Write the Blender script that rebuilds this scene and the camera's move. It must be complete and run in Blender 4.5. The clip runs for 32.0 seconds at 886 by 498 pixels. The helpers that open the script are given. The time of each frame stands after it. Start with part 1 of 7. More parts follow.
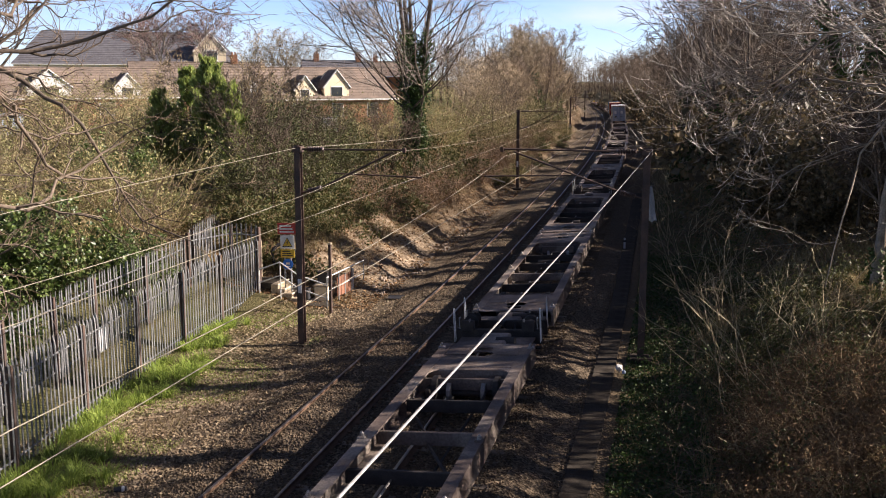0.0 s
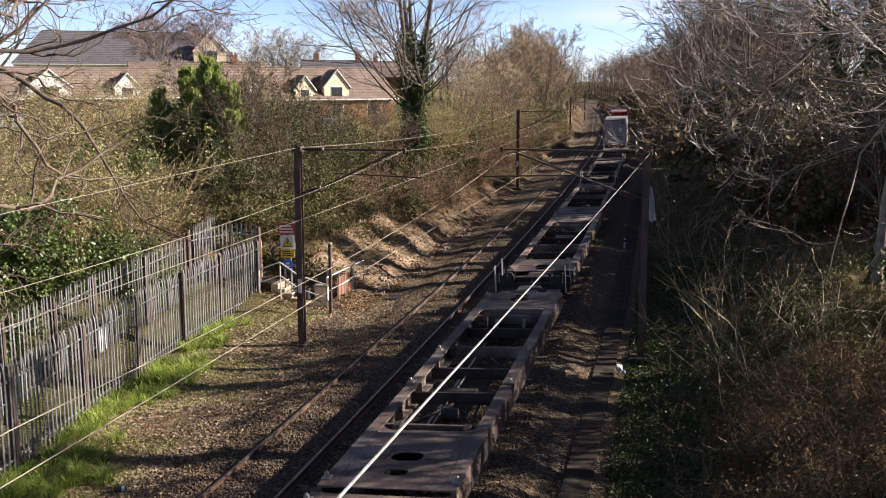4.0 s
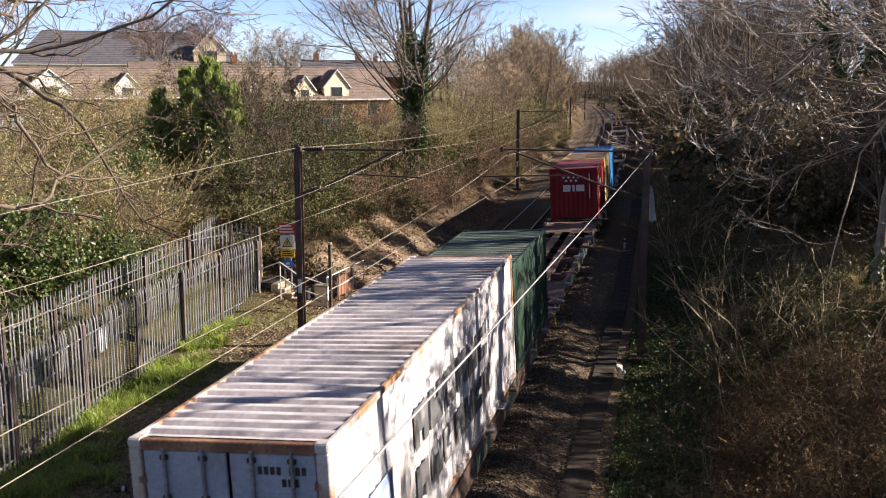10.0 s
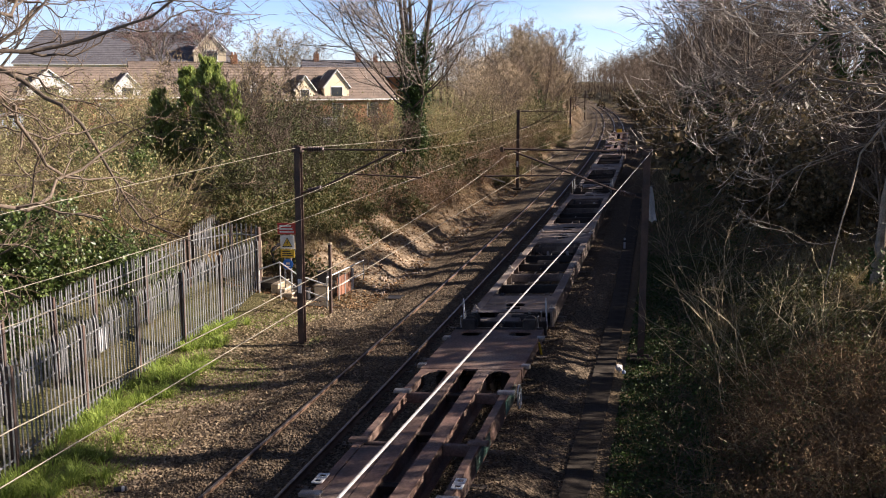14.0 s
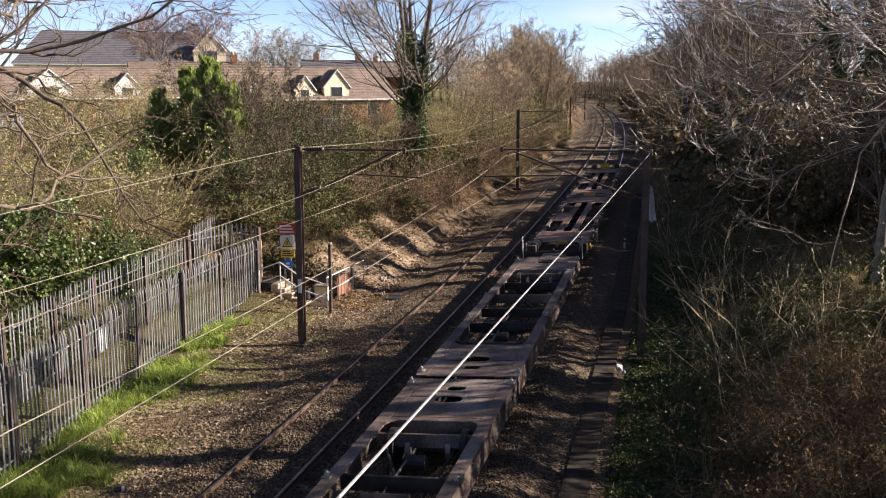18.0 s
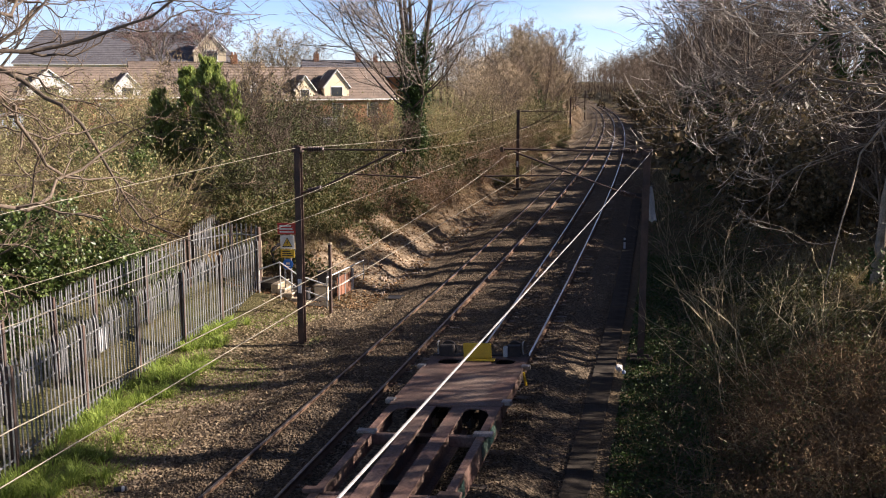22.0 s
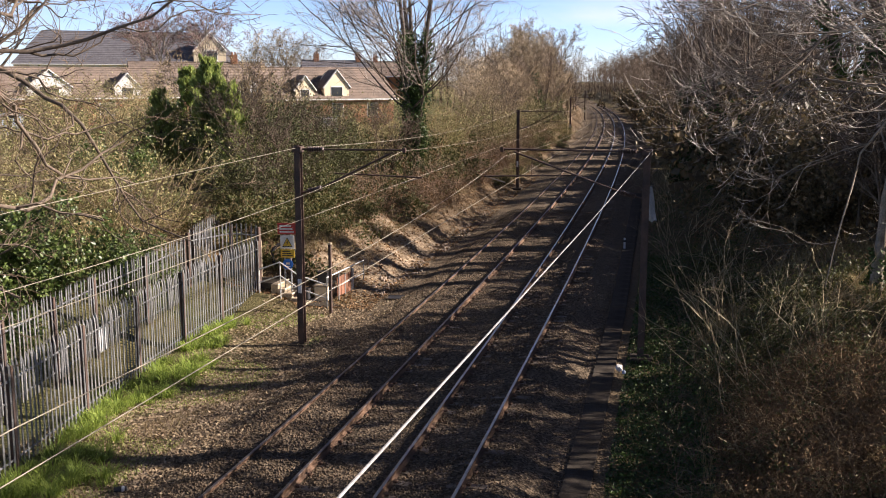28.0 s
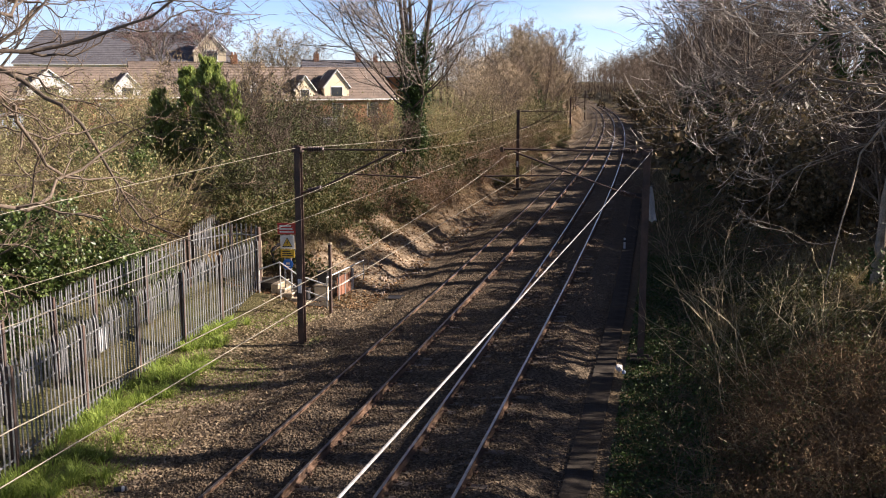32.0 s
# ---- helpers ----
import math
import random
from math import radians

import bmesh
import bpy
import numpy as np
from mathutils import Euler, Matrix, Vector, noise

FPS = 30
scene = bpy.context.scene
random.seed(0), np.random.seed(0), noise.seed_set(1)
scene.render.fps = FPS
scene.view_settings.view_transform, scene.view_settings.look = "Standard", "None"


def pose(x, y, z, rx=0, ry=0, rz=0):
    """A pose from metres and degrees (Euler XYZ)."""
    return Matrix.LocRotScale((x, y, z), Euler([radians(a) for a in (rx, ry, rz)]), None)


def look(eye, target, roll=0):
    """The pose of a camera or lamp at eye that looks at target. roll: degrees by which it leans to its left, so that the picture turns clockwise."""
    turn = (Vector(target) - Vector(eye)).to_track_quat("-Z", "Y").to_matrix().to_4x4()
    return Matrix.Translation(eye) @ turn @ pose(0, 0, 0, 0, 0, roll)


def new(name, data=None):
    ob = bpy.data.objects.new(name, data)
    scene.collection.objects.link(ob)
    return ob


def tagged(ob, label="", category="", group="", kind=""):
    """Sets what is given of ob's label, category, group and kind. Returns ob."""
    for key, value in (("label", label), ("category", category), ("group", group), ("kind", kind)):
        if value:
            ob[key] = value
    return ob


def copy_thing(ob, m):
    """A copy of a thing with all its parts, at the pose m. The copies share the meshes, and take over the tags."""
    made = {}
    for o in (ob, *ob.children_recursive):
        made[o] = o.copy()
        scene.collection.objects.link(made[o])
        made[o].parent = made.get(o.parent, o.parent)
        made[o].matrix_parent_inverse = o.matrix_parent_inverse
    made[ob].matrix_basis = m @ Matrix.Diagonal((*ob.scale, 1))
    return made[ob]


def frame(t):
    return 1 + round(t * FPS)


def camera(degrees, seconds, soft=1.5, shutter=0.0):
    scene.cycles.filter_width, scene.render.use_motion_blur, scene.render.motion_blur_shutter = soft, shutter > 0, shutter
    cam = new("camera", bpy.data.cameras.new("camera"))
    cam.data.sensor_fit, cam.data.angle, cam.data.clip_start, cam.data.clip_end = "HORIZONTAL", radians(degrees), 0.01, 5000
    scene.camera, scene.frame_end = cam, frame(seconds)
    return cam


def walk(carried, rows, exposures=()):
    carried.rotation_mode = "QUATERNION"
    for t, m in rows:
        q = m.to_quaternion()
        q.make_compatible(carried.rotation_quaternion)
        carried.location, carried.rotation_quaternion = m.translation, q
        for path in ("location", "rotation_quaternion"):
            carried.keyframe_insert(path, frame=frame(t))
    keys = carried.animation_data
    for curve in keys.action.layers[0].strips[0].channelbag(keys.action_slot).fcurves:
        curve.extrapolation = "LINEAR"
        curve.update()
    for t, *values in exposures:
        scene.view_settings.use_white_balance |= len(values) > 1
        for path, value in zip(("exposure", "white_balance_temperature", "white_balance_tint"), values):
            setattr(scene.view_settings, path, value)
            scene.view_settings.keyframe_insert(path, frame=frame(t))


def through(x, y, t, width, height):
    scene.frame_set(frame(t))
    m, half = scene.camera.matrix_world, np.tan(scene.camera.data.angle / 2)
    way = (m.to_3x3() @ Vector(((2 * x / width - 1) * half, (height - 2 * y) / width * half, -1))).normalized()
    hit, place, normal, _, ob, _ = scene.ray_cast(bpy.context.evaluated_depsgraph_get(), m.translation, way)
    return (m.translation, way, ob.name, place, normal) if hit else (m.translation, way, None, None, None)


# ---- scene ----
cam = camera(47.85, 32.0, soft=1.0, shutter=0.06)
EYE = Vector((4.63, 0.0, 7.76))
YAW, PITCH = radians(-13.23), radians(9.43)
AIM = EYE + 40 * Vector((math.sin(YAW) * math.cos(PITCH), math.cos(YAW) * math.cos(PITCH), -math.sin(PITCH)))
walk(cam, [(0, look(EYE, AIM)), (32, look(EYE, AIM))], [(0, 1.10, 6500, 18), (32, 1.10, 6500, 18)])

# ---- light ----
SUN_AZ, SUN_EL = radians(18), radians(27)      # the sun stands over the +x side, a little ahead of the camera
world = bpy.data.worlds.new("sky")
scene.world = world
world.use_nodes = True
wn, wl = world.node_tree.nodes, world.node_tree.links
sky = wn.new("ShaderNodeTexSky")
sky.sky_type, sky.sun_disc = "NISHITA", False
sky.sun_elevation, sky.sun_rotation = SUN_EL, radians(90) - SUN_AZ
sky.air_density, sky.dust_density, sky.ozone_density = 0.8, 0.1, 2.0
coord = wn.new("ShaderNodeTexCoord")
stretch = wn.new("ShaderNodeMapping")
stretch.inputs["Scale"].default_value = (2.2, 2.2, 9.0)
cloud = wn.new("ShaderNodeTexNoise")
cloud.inputs["Scale"].default_value, cloud.inputs["Detail"].default_value = 1.6, 6.0
ramp = wn.new("ShaderNodeValToRGB")
ramp.color_ramp.elements[0].position, ramp.color_ramp.elements[1].position = 0.50, 0.76
mixc = wn.new("ShaderNodeMix")
mixc.data_type = "RGBA"
mixc.inputs["B"].default_value = (6.2, 6.4, 6.7, 1)
wl.new(coord.outputs["Generated"], stretch.inputs["Vector"])
wl.new(stretch.outputs["Vector"], cloud.inputs["Vector"])
wl.new(cloud.outputs["Fac"], ramp.inputs["Fac"])
wl.new(ramp.outputs["Color"], mixc.inputs["Factor"])
tint = wn.new("ShaderNodeVectorMath")
tint.operation = "MULTIPLY"
tint.inputs[1].default_value = (0.84, 0.94, 1.22)
wl.new(sky.outputs["Color"], tint.inputs[0])
wl.new(tint.outputs["Vector"], mixc.inputs["A"])
# winter haze: the sky pales evenly all round towards the horizon
axes = wn.new("ShaderNodeSeparateXYZ")
haze = wn.new("ShaderNodeMapRange")
haze.interpolation_type = "SMOOTHSTEP"
haze.inputs["From Min"].default_value, haze.inputs["From Max"].default_value = 0.0, 0.42
haze.inputs["To Min"].default_value, haze.inputs["To Max"].default_value = 1.6, 0.46
wl.new(coord.outputs["Generated"], axes.inputs["Vector"])
wl.new(axes.outputs["Z"], haze.inputs["Value"])
pale = wn.new("ShaderNodeVectorMath")
pale.operation = "SCALE"
wl.new(mixc.outputs["Result"], pale.inputs[0])
wl.new(haze.outputs["Result"], pale.inputs["Scale"])
wl.new(pale.outputs["Vector"], wn["Background"].inputs["Color"])
wn["Background"].inputs["Strength"].default_value = 0.052
sun = new("sun", bpy.data.lights.new("sun", "SUN"))
sun.data.energy, sun.data.angle, sun.data.color = 5.6, radians(0.53), (1.0, 0.9, 0.76)
sun.matrix_world = look((60, 10, 40), (60 - math.cos(SUN_EL) * math.cos(SUN_AZ) * 10, 10 - math.cos(SUN_EL) * math.sin(SUN_AZ) * 10, 40 - math.sin(SUN_EL) * 10))


# ---- materials ----
def mat(name, a, b=None, rough=0.8, metal=0.0, scale=6.0, fine=60.0, bump=0.3, c=None, cover=0.5, spec=0.4, mottle=0.35, var=0.0, depth=0.02):
    """Two-scale procedural surface: a and b are mixed by coarse noise, c by patches, mottle darkens by fine grain."""
    m = bpy.data.materials.new(name)
    m.use_nodes = True
    n, l = m.node_tree.nodes, m.node_tree.links
    bs = n["Principled BSDF"]
    tc = n.new("ShaderNodeTexCoord")
    big = n.new("ShaderNodeTexNoise")
    big.inputs["Scale"].default_value, big.inputs["Detail"].default_value = scale, 5
    l.new(tc.outputs["Object"], big.inputs["Vector"])
    small = n.new("ShaderNodeTexNoise")
    small.inputs["Scale"].default_value, small.inputs["Detail"].default_value = fine, 3
    l.new(tc.outputs["Object"], small.inputs["Vector"])
    b = b or tuple(v * 0.7 for v in a)
    rp = n.new("ShaderNodeValToRGB")
    rp.color_ramp.elements[0].position, rp.color_ramp.elements[1].position = 0.36, 0.64
    rp.color_ramp.elements[0].color, rp.color_ramp.elements[1].color = (*a, 1), (*b, 1)
    l.new(big.outputs["Fac"], rp.inputs["Fac"])
    out = rp.outputs["Color"]
    if c:
        patch = n.new("ShaderNodeTexNoise")
        patch.inputs["Scale"].default_value, patch.inputs["Detail"].default_value = scale * 0.45, 6
        off = n.new("ShaderNodeMapping")
        off.inputs["Location"].default_value = (7.3, 2.1, 4.4)
        l.new(tc.outputs["Object"], off.inputs["Vector"])
        l.new(off.outputs["Vector"], patch.inputs["Vector"])
        r2 = n.new("ShaderNodeValToRGB")
        r2.color_ramp.elements[0].position, r2.color_ramp.elements[1].position = 1 - cover - 0.05, 1 - cover + 0.06
        l.new(patch.outputs["Fac"], r2.inputs["Fac"])
        mx = n.new("ShaderNodeMix")
        mx.data_type = "RGBA"
        mx.inputs["B"].default_value = (*c, 1)
        l.new(r2.outputs["Color"], mx.inputs["Factor"])
        l.new(out, mx.inputs["A"])
        out = mx.outputs["Result"]
    if mottle:
        r3 = n.new("ShaderNodeMapRange")
        r3.inputs["From Min"].default_value, r3.inputs["From Max"].default_value = 0.3, 0.7
        r3.inputs["To Min"].default_value, r3.inputs["To Max"].default_value = 1 - mottle, 1 + mottle * 0.6
        l.new(small.outputs["Fac"], r3.inputs["Value"])
        mm = n.new("ShaderNodeVectorMath")
        mm.operation = "SCALE"
        l.new(out, mm.inputs[0])
        l.new(r3.outputs["Result"], mm.inputs["Scale"])
        out = mm.outputs["Vector"]
    if var:
        for src in ("ShaderNodeObjectInfo", "ShaderNodeNewGeometry"):
            inf = n.new(src)
            r4 = n.new("ShaderNodeMapRange")
            r4.inputs["To Min"].default_value, r4.inputs["To Max"].default_value = 1 - var, 1 + var
            l.new(inf.outputs["Random" if src == "ShaderNodeObjectInfo" else "Random Per Island"], r4.inputs["Value"])
            m4 = n.new("ShaderNodeVectorMath")
            m4.operation = "SCALE"
            l.new(out, m4.inputs[0])
            l.new(r4.outputs["Result"], m4.inputs["Scale"])
            out = m4.outputs["Vector"]
    l.new(out, bs.inputs["Base Color"])
    bs.inputs["Roughness"].default_value, bs.inputs["Metallic"].default_value = rough, metal
    bs.inputs["Specular IOR Level"].default_value = spec
    if bump:
        bp = n.new("ShaderNodeBump")
        bp.inputs["Strength"].default_value, bp.inputs["Distance"].default_value = bump, depth
        l.new(small.outputs["Fac"], bp.inputs["Height"])
        l.new(bp.outputs["Normal"], bs.inputs["Normal"])
    return m


def leaf_mat(name, a, b, rough=0.5, spec=0.4, through=0.25):
    """Thin leaves: each island has its own tone between a and b, and lets some light through."""
    m = bpy.data.materials.new(name)
    m.use_nodes = True
    n, l = m.node_tree.nodes, m.node_tree.links
    bs = n["Principled BSDF"]
    g = n.new("ShaderNodeNewGeometry")
    rp = n.new("ShaderNodeValToRGB")
    rp.color_ramp.elements[0].color, rp.color_ramp.elements[1].color = (*a, 1), (*b, 1)
    l.new(g.outputs["Random Per Island"], rp.inputs["Fac"])
    l.new(rp.outputs["Color"], bs.inputs["Base Color"])
    bs.inputs["Roughness"].default_value, bs.inputs["Specular IOR Level"].default_value = rough, spec
    if through:
        tr = n.new("ShaderNodeBsdfTranslucent")
        ms = n.new("ShaderNodeMixShader")
        ms.inputs["Fac"].default_value = through
        l.new(rp.outputs["Color"], tr.inputs["Color"])
        l.new(bs.outputs["BSDF"], ms.inputs[1])
        l.new(tr.outputs["BSDF"], ms.inputs[2])
        l.new(ms.outputs["Shader"], n["Material Output"].inputs["Surface"])
    return m


M = {
    "stone": mat("ballast_stone", (0.19, 0.137, 0.086), (0.095, 0.069, 0.043), scale=0.6, fine=30, var=0.35, bump=0.2),
    "rubble": mat("pale_broken_stone", (0.30, 0.24, 0.185), (0.17, 0.13, 0.10), scale=0.8, fine=20, var=0.4, bump=0.2),
    "sleeper": mat("concrete_sleeper", (0.25, 0.20, 0.15), (0.13, 0.10, 0.075), scale=3, fine=40, var=0.15),
    "rust": mat("rusty_rail", (0.205, 0.125, 0.08), (0.13, 0.08, 0.055), scale=2, fine=50, rough=0.9),
    "shine": mat("rail_head", (0.55, 0.53, 0.50), (0.42, 0.39, 0.36), rough=0.28, metal=1.0, scale=3, mottle=0.15, bump=0),
    "shine_dull": mat("worn_rail_head", (0.36, 0.30, 0.26), (0.25, 0.19, 0.15), rough=0.45, metal=0.8, scale=3, mottle=0.2, bump=0),
    "deck": mat("dusty_wagon_steel", (0.19, 0.145, 0.122), (0.105, 0.08, 0.07), scale=1.3, fine=18, rough=0.7, c=(0.31, 0.26, 0.22), cover=0.42, var=0.08, bump=0.15),
    "deck2": mat("rust_brown_wagon_steel", (0.20, 0.12, 0.095), (0.125, 0.085, 0.07), scale=1.3, fine=18, rough=0.75, c=(0.25, 0.185, 0.15), cover=0.4, var=0.12, bump=0.15),
    "under": mat("grimy_steel", (0.06, 0.05, 0.045), (0.035, 0.03, 0.028), scale=4, rough=0.8),
    "bare": mat("worn_bright_steel", (0.42, 0.40, 0.38), (0.28, 0.25, 0.23), rough=0.4, metal=0.6, scale=5),
    "white": mat("white_paint", (0.78, 0.78, 0.76), (0.68, 0.67, 0.64), scale=4, mottle=0.12, rough=0.5, bump=0.1),
    "yellow": mat("yellow_paint", (0.75, 0.50, 0.04), (0.62, 0.40, 0.04), scale=4, mottle=0.2, rough=0.5),
    "green_side": mat("faded_green_paint", (0.06, 0.16, 0.13), (0.10, 0.10, 0.08), scale=1.5, rough=0.6),
    "box_white": mat("weathered_white_container", (0.74, 0.73, 0.735), (0.63, 0.61, 0.62), scale=0.9, fine=14, rough=0.5, c=(0.42, 0.28, 0.20), cover=0.31, mottle=0.12, bump=0.1),
    "box_door": mat("grey_blue_container_door", (0.38, 0.43, 0.51), (0.31, 0.36, 0.44), scale=1.4, fine=16, rough=0.55, c=(0.30, 0.21, 0.16), cover=0.33, mottle=0.15),
    "box_green": mat("dark_green_container", (0.032, 0.075, 0.05), (0.025, 0.058, 0.042), scale=1.5, fine=14, rough=0.5, c=(0.075, 0.09, 0.07), cover=0.35, mottle=0.2),
    "box_red": mat("maroon_container", (0.27, 0.021, 0.023), (0.21, 0.017, 0.02), scale=1.2, fine=14, rough=0.55, c=(0.24, 0.045, 0.045), cover=0.3, mottle=0.15, spec=0.25),
    "box_yellow": mat("sand_yellow_container", (0.66, 0.46, 0.17), (0.56, 0.38, 0.15), scale=1.2, fine=12, rough=0.55, c=(0.36, 0.22, 0.12), cover=0.36, mottle=0.15),
    "box_blue": mat("bright_blue_container", (0.012, 0.20, 0.52), (0.012, 0.155, 0.42), scale=1.4, fine=14, rough=0.45, c=(0.03, 0.24, 0.52), cover=0.35, mottle=0.15),
    "box_edge": mat("rust_streaked_white_steel", (0.60, 0.58, 0.56), (0.50, 0.42, 0.34), scale=1.6, fine=25, c=(0.36, 0.19, 0.10), cover=0.44, mottle=0.15),
    "roof_red": mat("faded_maroon_roof", (0.42, 0.13, 0.14), (0.30, 0.08, 0.09), scale=1.0, fine=10, rough=0.55, c=(0.50, 0.28, 0.27), cover=0.4, mottle=0.2),
    "roof_yellow": mat("stained_sand_roof", (0.70, 0.51, 0.30), (0.58, 0.40, 0.225), scale=1.0, fine=9, rough=0.6, c=(0.44, 0.26, 0.14), cover=0.34, mottle=0.2),
    "roof_blue": mat("scuffed_blue_roof", (0.018, 0.15, 0.43), (0.012, 0.09, 0.29), scale=1.0, fine=9, rough=0.5, c=(0.07, 0.26, 0.52), cover=0.4, mottle=0.2),
    "roof_green": mat("dusty_green_roof", (0.17, 0.215, 0.185), (0.09, 0.13, 0.11), scale=1.0, fine=9, rough=0.6, c=(0.22, 0.25, 0.21), cover=0.4, mottle=0.2),
    "box_rust": mat("rusty_steel_edge", (0.36, 0.21, 0.12), (0.20, 0.10, 0.06), scale=3, fine=25),
    "ink": mat("weathered_dark_lettering", (0.10, 0.105, 0.11), (0.17, 0.17, 0.17), scale=2.5, fine=30, rough=0.6, c=(0.5, 0.5, 0.5), cover=0.36),
    "black": mat("black_paint", (0.025, 0.025, 0.03), (0.04, 0.04, 0.045), scale=5, rough=0.6),
    "galv": mat("weathered_galvanised_steel", (0.40, 0.41, 0.42), (0.25, 0.25, 0.25), scale=2.5, fine=30, rough=0.55, metal=0.35, c=(0.22, 0.20, 0.17), cover=0.33, var=0.18),
    "mast": mat("brown_rusted_mast_steel", (0.13, 0.085, 0.065), (0.075, 0.055, 0.05), scale=3, fine=40, rough=0.8),
    "wire": mat("weathered_copper_wire", (0.36, 0.32, 0.24), (0.26, 0.23, 0.18), rough=0.6, metal=0.2, mottle=0.1, bump=0),
    "cable": mat("twisted_grey_cable", (0.52, 0.51, 0.49), (0.36, 0.35, 0.34), rough=0.5, metal=0.3, scale=30, fine=120, mottle=0.3, bump=0.2),
    "porcelain": mat("brown_insulator", (0.10, 0.06, 0.05), (0.06, 0.04, 0.035), rough=0.3),
    "concrete": mat("weathered_concrete", (0.55, 0.45, 0.32), (0.38, 0.31, 0.22), scale=2, fine=25, rough=0.9, c=(0.20, 0.18, 0.14), cover=0.4),
    "trough": mat("dark_damp_concrete", (0.082, 0.069, 0.056), (0.05, 0.042, 0.034), scale=2, fine=25, var=0.12, rough=0.95, spec=0.1),
    "bark": mat("bare_bark", (0.20, 0.155, 0.115), (0.11, 0.085, 0.065), scale=2, fine=24, rough=0.9, var=0.15),
    "bark_pale": mat("pale_lichened_bark", (0.34, 0.29, 0.23), (0.20, 0.17, 0.13), scale=2, fine=20, rough=0.9),
    "twig": mat("brown_twigs", (0.21, 0.15, 0.10), (0.14, 0.10, 0.07), scale=0.4, fine=9, rough=0.8, bump=0, var=0.25),
    "twig_dark": mat("dark_brown_twigs", (0.13, 0.095, 0.065), (0.075, 0.055, 0.04), scale=0.4, fine=9, rough=0.85, bump=0, var=0.3),
    "twig_mid": mat("mid_brown_twigs", (0.44, 0.345, 0.22), (0.27, 0.21, 0.135), scale=0.15, fine=5, rough=0.85, bump=0, var=0.3),
    "twig_grey": mat("pale_grey_twigs", (0.38, 0.33, 0.28), (0.26, 0.22, 0.18), scale=0.4, fine=9, rough=0.75, bump=0, var=0.25),
    "twig_tan": mat("tan_dry_stems", (0.44, 0.335, 0.18), (0.25, 0.185, 0.105), scale=0.4, fine=9, rough=0.85, bump=0, var=0.3),
    "twig_pale": mat("silvery_twigs", (0.37, 0.315, 0.26), (0.14, 0.115, 0.09), scale=0.4, fine=9, rough=0.4, spec=0.6, bump=0, var=0.6),
    "twig_ruddy": mat("ruddy_brush_twigs", (0.37, 0.26, 0.18), (0.22, 0.155, 0.11), scale=0.4, fine=9, rough=0.85, bump=0, var=0.25),
    "twig_whip": mat("pale_whippy_stems", (0.60, 0.49, 0.29), (0.42, 0.33, 0.19), scale=0.4, fine=9, rough=0.6, bump=0, var=0.3),
    "twig_red": mat("reddish_birch_twigs", (0.27, 0.17, 0.15), (0.19, 0.12, 0.11), scale=0.4, fine=9, rough=0.85, bump=0, var=0.2),
    "ivy": leaf_mat("ivy_leaves", (0.018, 0.042, 0.012), (0.075, 0.12, 0.03), rough=0.45, spec=0.3, through=0.15),
    "holly": leaf_mat("glossy_holly_leaves", (0.03, 0.06, 0.015), (0.14, 0.19, 0.05), rough=0.38, spec=0.5, through=0.15),
    "withered": leaf_mat("withered_brown_green_leaves", (0.06, 0.055, 0.027), (0.24, 0.175, 0.09), rough=0.5, spec=0.4, through=0.2),
    # ivy again in a brighter tone, the sunlight put into its colour
    "ivy_lit": leaf_mat("lit_ivy_leaves", (0.03, 0.045, 0.016), (0.15, 0.155, 0.062), rough=0.55, spec=0.3, through=0.15),
    "bracken": leaf_mat("russet_bracken_fronds", (0.085, 0.052, 0.028), (0.25, 0.16, 0.085), rough=0.7, spec=0.2, through=0.2),
    "bramble": leaf_mat("bramble_leaves", (0.05, 0.07, 0.02), (0.15, 0.14, 0.045), rough=0.55, through=0.2),
    "dry": leaf_mat("dead_leaves", (0.14, 0.075, 0.035), (0.34, 0.21, 0.10), rough=0.8, through=0.1),
    "pale_leaf": leaf_mat("pale_olive_leaves", (0.15, 0.15, 0.055), (0.45, 0.41, 0.19), rough=0.6, through=0.25),
    "dry_pale": leaf_mat("bleached_dead_leaves", (0.17, 0.12, 0.07), (0.44, 0.35, 0.23), rough=0.8, through=0.1),
    "conifer": leaf_mat("conifer_sprays", (0.14, 0.21, 0.055), (0.46, 0.52, 0.16), rough=0.55, through=0.5),
    "grass": leaf_mat("grass_blades", (0.17, 0.26, 0.045), (0.46, 0.56, 0.13), rough=0.5, through=0.42),
    "grass_dry": leaf_mat("dry_grass_blades", (0.20, 0.16, 0.07), (0.38, 0.30, 0.15), rough=0.7, through=0.25),
    "roof": mat("brown_roof_tiles", (0.23, 0.175, 0.14), (0.165, 0.13, 0.108), scale=1.0, fine=6, rough=0.85),
    "slate": mat("grey_roof_slates", (0.145, 0.14, 0.155), (0.11, 0.107, 0.12), scale=1.0, fine=6, rough=0.7),
    "plaster": mat("cream_plaster", (0.82, 0.70, 0.50), (0.74, 0.61, 0.43), scale=0.7, fine=8, rough=0.9, mottle=0.12),
    "brick": mat("red_brown_brickwork", (0.36, 0.18, 0.10), (0.27, 0.13, 0.075), scale=1.2, fine=12, rough=0.9),
    "glass": mat("dark_window_glass", (0.03, 0.035, 0.04), (0.05, 0.055, 0.06), rough=0.08, spec=0.6, mottle=0.0, bump=0),
    "red_sign": mat("red_sign_plate", (0.45, 0.05, 0.04), (0.36, 0.04, 0.035), scale=4, mottle=0.15, rough=0.5, bump=0),
